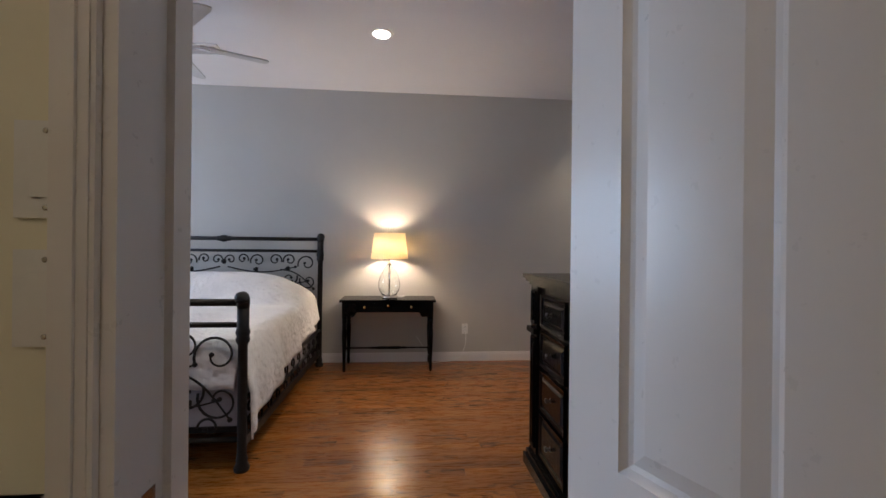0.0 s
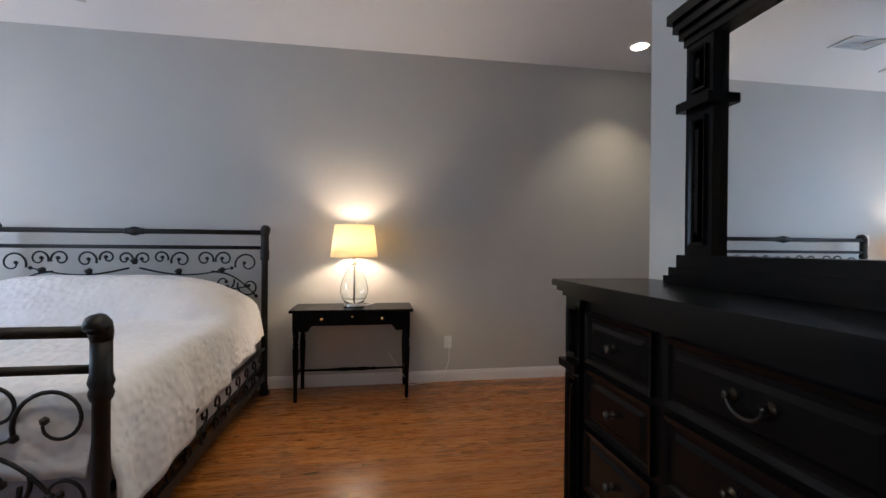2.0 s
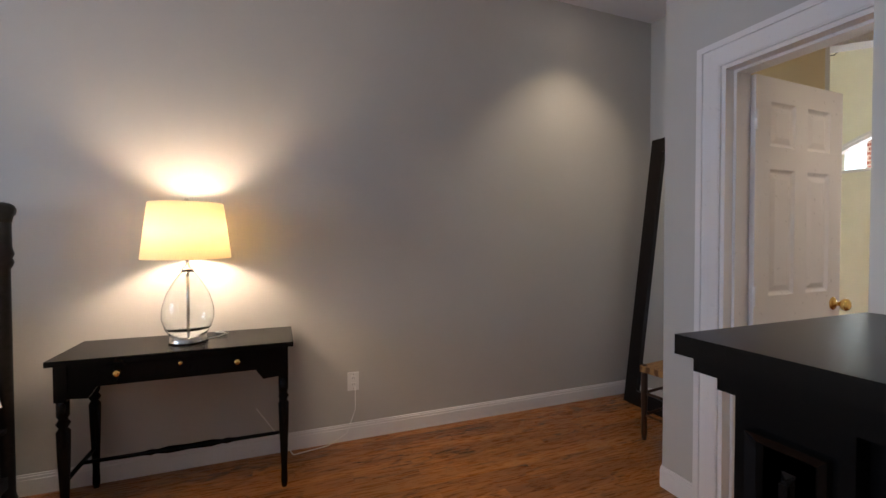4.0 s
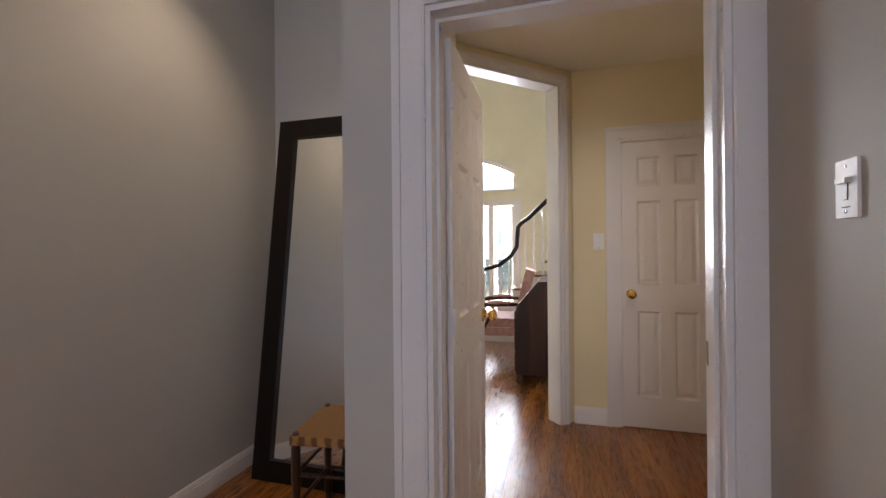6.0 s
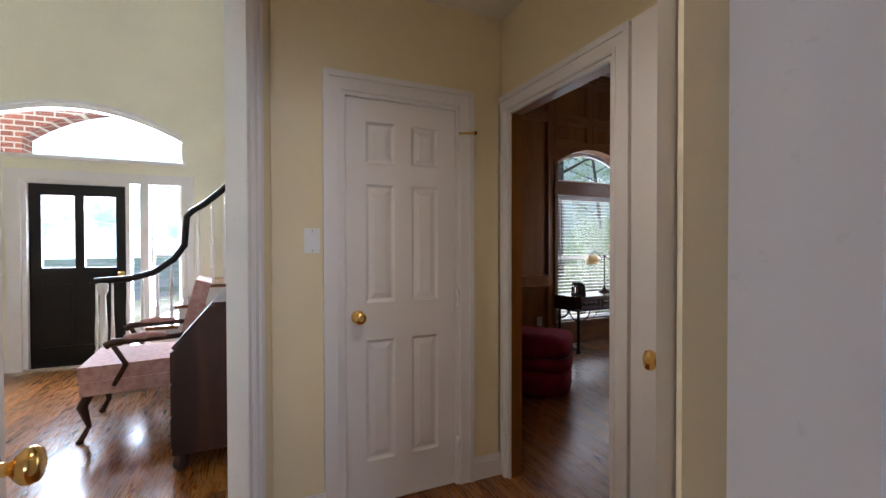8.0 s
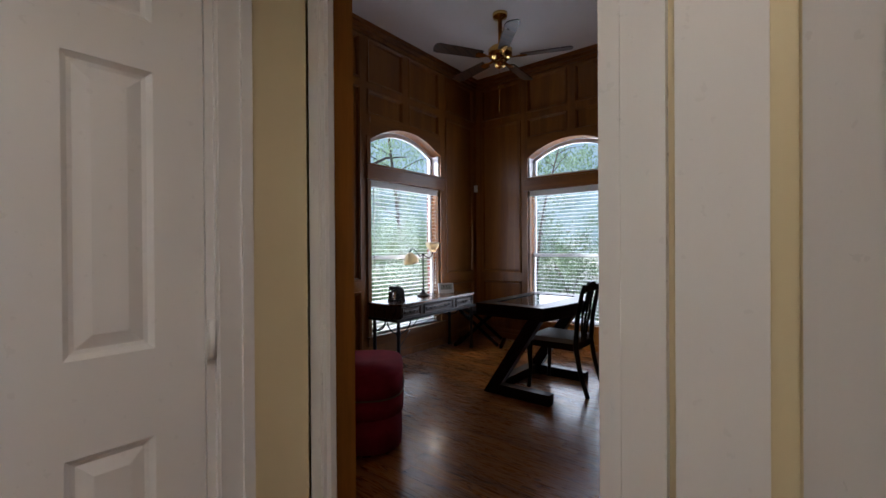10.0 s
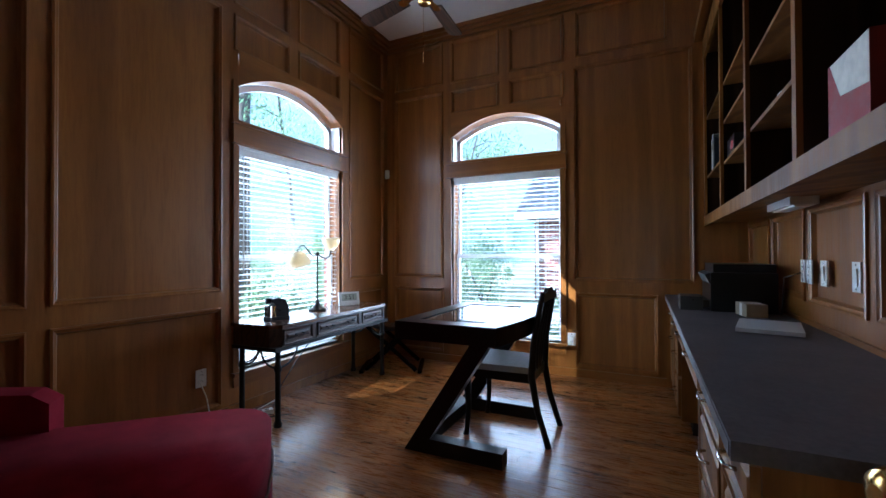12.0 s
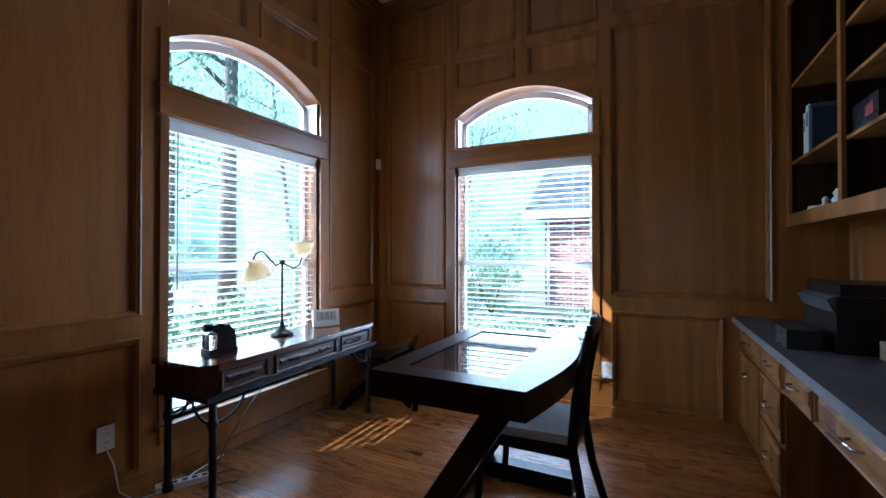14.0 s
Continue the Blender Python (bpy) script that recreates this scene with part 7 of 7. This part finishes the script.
# chandelier hanging in the foyer
cd_ = thing("chandelier", "dark metal chandelier with thin curved arms", "chandelier", pose(6.6, 5.9, 3.5))
part("stem", tube(bmesh.new(), [(0, 0, 0), (0, 0, 1.7)], 0.008, 8), M["iron"], cd_)
for k in range(6):
    a = radians(60 * k)
    c, s = math.cos(a), math.sin(a)
    part("arm", tube(bmesh.new(), [(c * r, s * r, z) for r, z in ((0.0, 0.1), (0.12, -0.05), (0.28, -0.06), (0.38, 0.06))], 0.006, 6), M["iron"], cd_)
    bm = bmesh.new()
    lathe(bm, [(0.03, 0.06), (0.012, 0.07), (0.012, 0.16)], 10, pose(c * 0.38, s * 0.38, 0))
    part("candle", bm, M["plate"], cd_)

# unseen brass canopy, added above the hall's fill spot
hl = thing("hall_fill_canopy", "unseen brass canopy added above the hall fill spot", "ceiling light", pose(3.30, 3.10, HC))
bm = bmesh.new()
lathe(bm, [(0.10, -0.02), (0.12, 0.0)], 24)
part("canopy", bm, M["brass"], hl)

# ---- outside ----
def _ground(nt, b):
    v = coords(nt)
    n1, n2 = noise_tex(nt, v, 0.5, 5), noise_tex(nt, v, 18, 4)
    c = mix(nt, ramp(nt, n1, [(0.4, (0.22, 0.27, 0.15)), (0.6, (0.45, 0.43, 0.36))]), ramp(nt, n2, [(0.3, (0.6, 0.6, 0.6)), (0.7, (1, 1, 1))]), 1.0)
    nt.links.new(c, b.inputs["Base Color"])
    b.inputs["Roughness"].default_value = 0.95
    bump(nt, b, n2, 0.6, 0.02)
M["ground"] = material("leafy_ground", _ground)
bm = bmesh.new()
vs = [bm.verts.new(p) for p in ((-300, -300, -0.16), (300, -300, -0.16), (300, 300, -0.16), (-300, 300, -0.16))]
bm.faces.new(vs)
tagged(link("ground", bm, M["ground"]), "leaf-strewn lawn and soil outside the house", "ground", kind="structure")
slab("pavement", 2.0, 9.5, -6.9, -5.4, -0.16, -0.10, plain("pale_concrete", (0.45, 0.44, 0.41), 0.9, 0, 0.1, 3, 0.002), "pale concrete garden path", "path")

def leaf_material(name, dark, light):
    def build(nt, b):
        geo = node(nt, "ShaderNodeNewGeometry")
        nt.links.new(ramp(nt, geo.outputs["Random Per Island"], [(0.0, dark), (1.0, light)]), b.inputs["Base Color"])
        b.inputs["Roughness"].default_value = 0.55
        tl = node(nt, "ShaderNodeBsdfTranslucent", Color=(*[min(1, c * 2.2) for c in light], 1))
        mx = node(nt, "ShaderNodeMixShader", Fac=0.4)
        nt.links.new(b.outputs[0], mx.inputs[1])
        nt.links.new(tl.outputs[0], mx.inputs[2])
        nt.links.new(mx.outputs[0], nt.nodes["Material Output"].inputs[0])
    return material(name, build)
M["leaf"] = leaf_material("green_leaf", (0.06, 0.10, 0.05), (0.17, 0.24, 0.13))
M["leaf_pale"] = leaf_material("pale_green_leaf", (0.10, 0.16, 0.09), (0.26, 0.34, 0.20))
M["bark"] = plain("grey_brown_bark", (0.10, 0.08, 0.065), 0.9, 0, 0.4, 9, 0.02)

def leaf_mesh(bm, centre, size, count, rng, leaf=0.07):
    """Scatters small pointed leaves in uneven clumps within an ellipsoid."""
    clumps = [(rng.normal(0, 0.45, 3), rng.uniform(0.15, 0.35)) for _ in range(max(6, count // 70))]
    for _ in range(count * 2):
        c, r = clumps[rng.integers(len(clumps))]
        p = c + rng.normal(0, r * 0.6, 3)
        o = Vector((centre[0] + p[0] * size[0], centre[1] + p[1] * size[1], max(-0.12, centre[2] + p[2] * size[2])))
        m = Euler(rng.uniform(0, 6.28, 3)).to_matrix()
        s = leaf * rng.uniform(0.35, 0.85)
        q = [m @ Vector(k) * s + o for k in ((-1, 0, 0), (0, 0.35, 0.1), (1, 0, 0), (0, -0.35, 0.1))]
        bm.faces.new([bm.verts.new(k) for k in q])

def shrub(x, y, size, count, seed, mat, leaf=0.06):
    rng = np.random.default_rng(seed)
    ob = thing("shrub", "leafy green garden shrub growing outside the window", "shrub", pose(x, y, -0.16), "garden shrubs")
    bm = bmesh.new()
    leaf_mesh(bm, (0, 0, size[2] * 0.9), size, count, rng, leaf)
    part("foliage", bm, mat, ob)
    bm = bmesh.new()
    for k in range(5):
        a = rng.uniform(0, 6.28)
        tube(bm, [(0, 0, 0), (0.3 * size[0] * math.cos(a), 0.3 * size[1] * math.sin(a), size[2] * 0.6), (0.6 * size[0] * math.cos(a), 0.6 * size[1] * math.sin(a), size[2] * 1.3)], [0.02, 0.014, 0.006], 6)
    part("stem", bm, M["bark"], ob)
    return ob

def tree(x, y, r, h, seed, crown, count, lean=(0, 0), mat=None, label="tall tree with thin green foliage outside", leaf=0.09):
    rng = np.random.default_rng(seed)
    ob = thing("tree", label, "tree", pose(x, y, -0.16), "garden trees")
    pts = [(lean[0] * f * h + 0.08 * math.sin(f * 5 + seed), lean[1] * f * h, h * f) for f in [k / 10 for k in range(11)]]
    part("trunk", tube(bmesh.new(), pts, [r * (1 - 0.07 * k) for k in range(11)], 10), M["bark"], ob)
    bm = bmesh.new()
    for k in range(12):
        f = rng.uniform(0.3, 0.95)
        a = rng.uniform(0, 6.28)
        b = Vector((lean[0] * f * h, lean[1] * f * h, h * f))
        l = crown[0] * rng.uniform(0.5, 1.0)
        tube(bm, [b, b + Vector((math.cos(a) * l * 0.5, math.sin(a) * l * 0.5, 0.25 * l)), b + Vector((math.cos(a) * l, math.sin(a) * l, 0.35 * l))], [r * 0.28, r * 0.18, r * 0.05], 6)
    part("limb", bm, M["bark"], ob)
    bm = bmesh.new()
    leaf_mesh(bm, (lean[0] * h * 0.7, lean[1] * h * 0.7, crown[3]), crown[:3], count, rng, leaf)
    part("crown", bm, mat or M["leaf"], ob)
    return ob
tree(12.4, -4.6, 0.20, 11, 1, (2.6, 2.6, 2.2, 7.0), 2600)
tree(11.4, -2.8, 0.07, 6, 2, (1.4, 1.4, 1.6, 4.2), 1500, (0.03, 0.0))
tree(14.5, -8.4, 0.09, 7, 3, (2.2, 2.2, 2.4, 4.6), 2600, (0.0, 0.12), M["leaf_pale"])
tree(16.5, -5.5, 0.12, 8, 4, (2.4, 2.4, 2.4, 5.0), 2600, (0, 0), M["leaf_pale"])
tree(7.6, -5.2, 0.035, 3.4, 5, (1.0, 1.0, 0.7, 3.0), 900, (-0.20, 0.04), M["leaf_pale"], "slender leaning tree beside the garden path", 0.05)
tree(9.3, -9.0, 0.10, 6, 6, (2.0, 2.0, 1.8, 4.2), 2400, (0.02, 0), M["leaf"])
tree(3.6, -6.0, 0.06, 5, 7, (1.6, 1.6, 1.2, 4.2), 1800, (0.04, 0.02), M["leaf_pale"], "slender tree arching over the garden wall", 0.06)
# out of view; added to shade the far end of the floor stripes
tree(9.3, 1.15, 0.05, 4.2, 8, (0.34, 0.34, 1.0, 2.5), 1500, (0, 0), M["leaf"], "unseen slim tree added to cut the sun stripes short", 0.07)
k = 0
for x, y, s, c, pale in ((9.2, -2.6, (0.9, 1.0, 0.6), 1500, 0), (10.4, -1.2, (1.2, 1.0, 0.8), 1700, 1), (9.6, -4.2, (1.1, 1.0, 0.8), 1700, 0), (13.5, -6.6, (1.6, 1.4, 1.2), 2200, 1), (11.0, -7.2, (1.4, 1.2, 1.0), 2000, 0),
                         (8.7, -6.6, (0.9, 0.8, 0.7), 1500, 1), (8.2, -8.2, (1.2, 1.0, 1.2), 1900, 0), (5.6, -3.5, (0.9, 0.4, 0.30), 1200, 0), (6.9, -3.9, (0.7, 0.5, 0.35), 1100, 1), (4.6, -4.2, (0.8, 0.5, 0.35), 1100, 0), (7.6, -7.4, (0.6, 0.5, 0.7), 1000, 1),
                         (15.0, -2.5, (1.8, 1.6, 1.4), 2200, 1), (17.0, -10.0, (2.0, 2.0, 1.8), 2400, 0)):
    k += 1
    shrub(x, y, s, c, 20 + k, M["leaf_pale"] if pale else M["leaf"], 0.05 if y > -5 and x < 8 else 0.075)

# brick wing of the house
def _brick(nt, b):
    tc = node(nt, "ShaderNodeNewGeometry")
    sep = nt.nodes.new("ShaderNodeSeparateXYZ")
    nt.links.new(tc.outputs["Position"], sep.inputs[0])
    add = nt.nodes.new("ShaderNodeMath")
    add.operation = "ADD"
    nt.links.new(sep.outputs[0], add.inputs[0])
    nt.links.new(sep.outputs[1], add.inputs[1])
    cmb = nt.nodes.new("ShaderNodeCombineXYZ")
    nt.links.new(add.outputs[0], cmb.inputs[0])
    nt.links.new(sep.outputs[2], cmb.inputs[1])
    br = node(nt, "ShaderNodeTexBrick", Scale=1.0)
    br.inputs["Color1"].default_value = (0.30, 0.10, 0.075, 1)
    br.inputs["Color2"].default_value = (0.20, 0.065, 0.055, 1)
    br.inputs["Mortar"].default_value = (0.50, 0.46, 0.42, 1)
    br.inputs["Brick Width"].default_value = 0.21
    br.inputs["Row Height"].default_value = 0.076
    br.inputs["Mortar Size"].default_value = 0.010
    nt.links.new(cmb.outputs[0], br.inputs["Vector"])
    nt.links.new(br.outputs["Color"], b.inputs["Base Color"])
    b.inputs["Roughness"].default_value = 0.9
    inv = node(nt, "ShaderNodeMath")
    inv.operation = "SUBTRACT"
    inv.inputs[0].default_value = 1.0
    nt.links.new(br.outputs["Fac"], inv.inputs[1])
    bump(nt, b, inv.outputs[0], 0.8, 0.01)
M["brick"] = material("red_brickwork", _brick)
M["shingle"] = plain("grey_roof_shingle", (0.14, 0.14, 0.145), 0.9, 0, 0.35, 6, 0.01)
bw = thing("brick_house_wing", "single-storey red brick house wing with grey roof", "house")
part("wall", bbox(0.5, 6.85, -14.0, -9.3, -0.16, 2.15, 0.01), M["brick"], bw)
bm = bmesh.new()
prism(bm, [(-8.85, 2.12), (-8.85, 2.22), (-11.6, 3.9), (-14.5, 2.2), (-14.5, 2.12)], "x", 0.2, 7.25)
part("roof", bm, M["shingle"], bw)
part("fascia", bbox(0.2, 7.27, -8.87, -8.83, 2.04, 2.22, 0.004), tr, bw)
bm = bmesh.new()
tube(bm, [(6.75, -9.22, 2.1), (6.75, -9.22, -0.1)], 0.04, 8)
part("downpipe", bm, tr, bw)
# brick outer skin beside the study windows and the porch
bm = bmesh.new()
box(bm, WX + 0.145, WX + 0.25, -2.4, W1[0] - 0.06, -0.16, 3.6)
box(bm, WX + 0.145, WX + 0.25, W1[1] + 0.17, 1.9, -0.16, 3.6)
box(bm, W2[1] + 0.06, WX + 0.145, WY - 0.25, WY - 0.145, -0.16, 3.6)
box(bm, 1.0, W2[0] - 0.06, WY - 0.25, WY - 0.145, -0.16, 3.6)
setting("wall_brick_skin", bm, M["brick"], "red brick outer face of the house", "brick wall")
bm = bmesh.new()
n = 20
outl = [(3.9, -0.16), (4.2, -0.16), (4.2, 2.75)] + [(4.2 + 2.2 * k / n, 2.75 + 0.45 * (1 - (2 * k / n - 1) ** 2)) for k in range(1, n)] + [(6.4, 2.75), (6.4, -0.16), (6.7, -0.16), (6.7, 3.6), (3.9, 3.6)]
prism(bm, outl, "x", 9.8, 10.1)
setting("wall_porch_arch", bm, M["brick"], "red brick porch arch before the front door", "brick wall")

# distance: self-lit ring of woods, daylight and haze put into its emission
def _far(nt, b):
    v = coords(nt, (1, 1, 1))
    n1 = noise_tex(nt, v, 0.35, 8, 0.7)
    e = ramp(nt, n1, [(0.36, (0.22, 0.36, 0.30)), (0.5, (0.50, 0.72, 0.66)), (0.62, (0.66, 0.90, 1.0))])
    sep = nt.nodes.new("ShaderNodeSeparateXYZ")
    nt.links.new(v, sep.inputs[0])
    # blends to pale sky haze with height
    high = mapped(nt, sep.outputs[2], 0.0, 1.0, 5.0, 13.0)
    # glow rises towards +y, the sun's side
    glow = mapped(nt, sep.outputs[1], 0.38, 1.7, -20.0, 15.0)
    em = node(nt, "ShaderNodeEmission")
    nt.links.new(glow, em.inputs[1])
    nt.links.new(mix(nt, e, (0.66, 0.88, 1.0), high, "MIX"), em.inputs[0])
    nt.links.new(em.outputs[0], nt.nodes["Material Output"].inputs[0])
M["far"] = material("glowing_far_woods", _far)
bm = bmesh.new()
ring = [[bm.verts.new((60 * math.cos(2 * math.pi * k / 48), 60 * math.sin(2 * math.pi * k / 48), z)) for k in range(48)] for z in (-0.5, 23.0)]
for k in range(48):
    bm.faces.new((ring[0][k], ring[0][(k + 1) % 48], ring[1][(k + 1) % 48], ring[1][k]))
tagged(link("backdrop", bm, M["far"]), "self-lit woods and pale sky haze beyond the garden", "backdrop", kind="structure")

# ---- oak floor boards ----
unit = bmesh.new()
vs = []
for z, k in ((0.0, 0.0), (0.97, 0.0), (1.0, 0.0022)):
    vs.append([unit.verts.new((x, y, z)) for x, y in ((-0.5, -0.5 + k / 0.083), (0.5, -0.5 + k / 0.083), (0.5, 0.5 - k / 0.083), (-0.5, 0.5 - k / 0.083))])
for a, b in zip(vs, vs[1:]):
    for k in range(4):
        unit.faces.new((a[k], a[(k + 1) % 4], b[(k + 1) % 4], b[k]))
unit.faces.new(vs[-1])
board_mesh = bpy.data.meshes.new("board")
bmesh.ops.recalc_face_normals(unit, faces=unit.faces)
unit.to_mesh(board_mesh)
unit.free()
board_mesh.materials.append(M["floor"])

def boards(floor_name, x0, x1, y0, y1, near):
    """Lays boards along x in rows; those inside the near stretch (x0, x1, y0, y1) are parts, the rest one joined part."""
    rng = random.Random(floor_name)
    floor_ob = bpy.data.objects[floor_name]
    w = 0.083
    pts, faces = [], []
    made = 0
    y = y0
    while y < y1 - 0.004:
        h = min(w, y1 - y)
        x = x0
        first = True
        while x < x1 - 0.004:
            l = rng.uniform(0.25, 1.2) if first else rng.uniform(0.55, 1.5)
            first = False
            l = min(l, x1 - x)
            if x1 - x - l < 0.2:
                l = x1 - x
            cx, cy = x + l / 2, y + h / 2
            top = rng.uniform(-0.0004, 0.0004)
            if near[0] < cx < near[1] and near[2] < cy < near[3] and made < 300:
                ob = new("board", board_mesh)
                ob.parent = floor_ob
                ob.location = (cx, cy, -0.0035)
                ob.scale = (l - 0.0012, h - 0.0008, 0.0035 + top)
                made += 1
            else:
                b0 = len(pts)
                e = 0.0022
                for z, k in ((-0.0035, 0.0), (-0.0003, 0.0), (top, e)):
                    pts += [(x + 0.0006, y + 0.0004 + k, z), (x + l - 0.0006, y + 0.0004 + k, z), (x + l - 0.0006, y + h - 0.0004 - k, z), (x + 0.0006, y + h - 0.0004 - k, z)]
                for r in (0, 4):
                    for k in range(4):
                        faces.append((b0 + r + k, b0 + r + (k + 1) % 4, b0 + r + 4 + (k + 1) % 4, b0 + r + 4 + k))
                faces.append((b0 + 8, b0 + 9, b0 + 10, b0 + 11))
            x += l
        y += w
    me = bpy.data.meshes.new("boards")
    me.from_pydata(pts, [], faces)
    me.materials.append(M["floor_rest"])
    rest = new("boards", me)
    rest.parent = floor_ob
    tagged(rest, "red oak floor boards", kind="stuff")
boards("floor_bedroom", -4.58, EX + 0.06, -1.6, HB, (-0.7, 1.9, 2.0, 5.5))
boards("floor_hall", EX + 0.06, FX, SY - 0.06, 8.08, (2.4, 5.6, 2.2, 5.0))
boards("floor_study", WW, WX, WY, SY - 0.06, (3.8, 6.9, -2.0, 2.3))
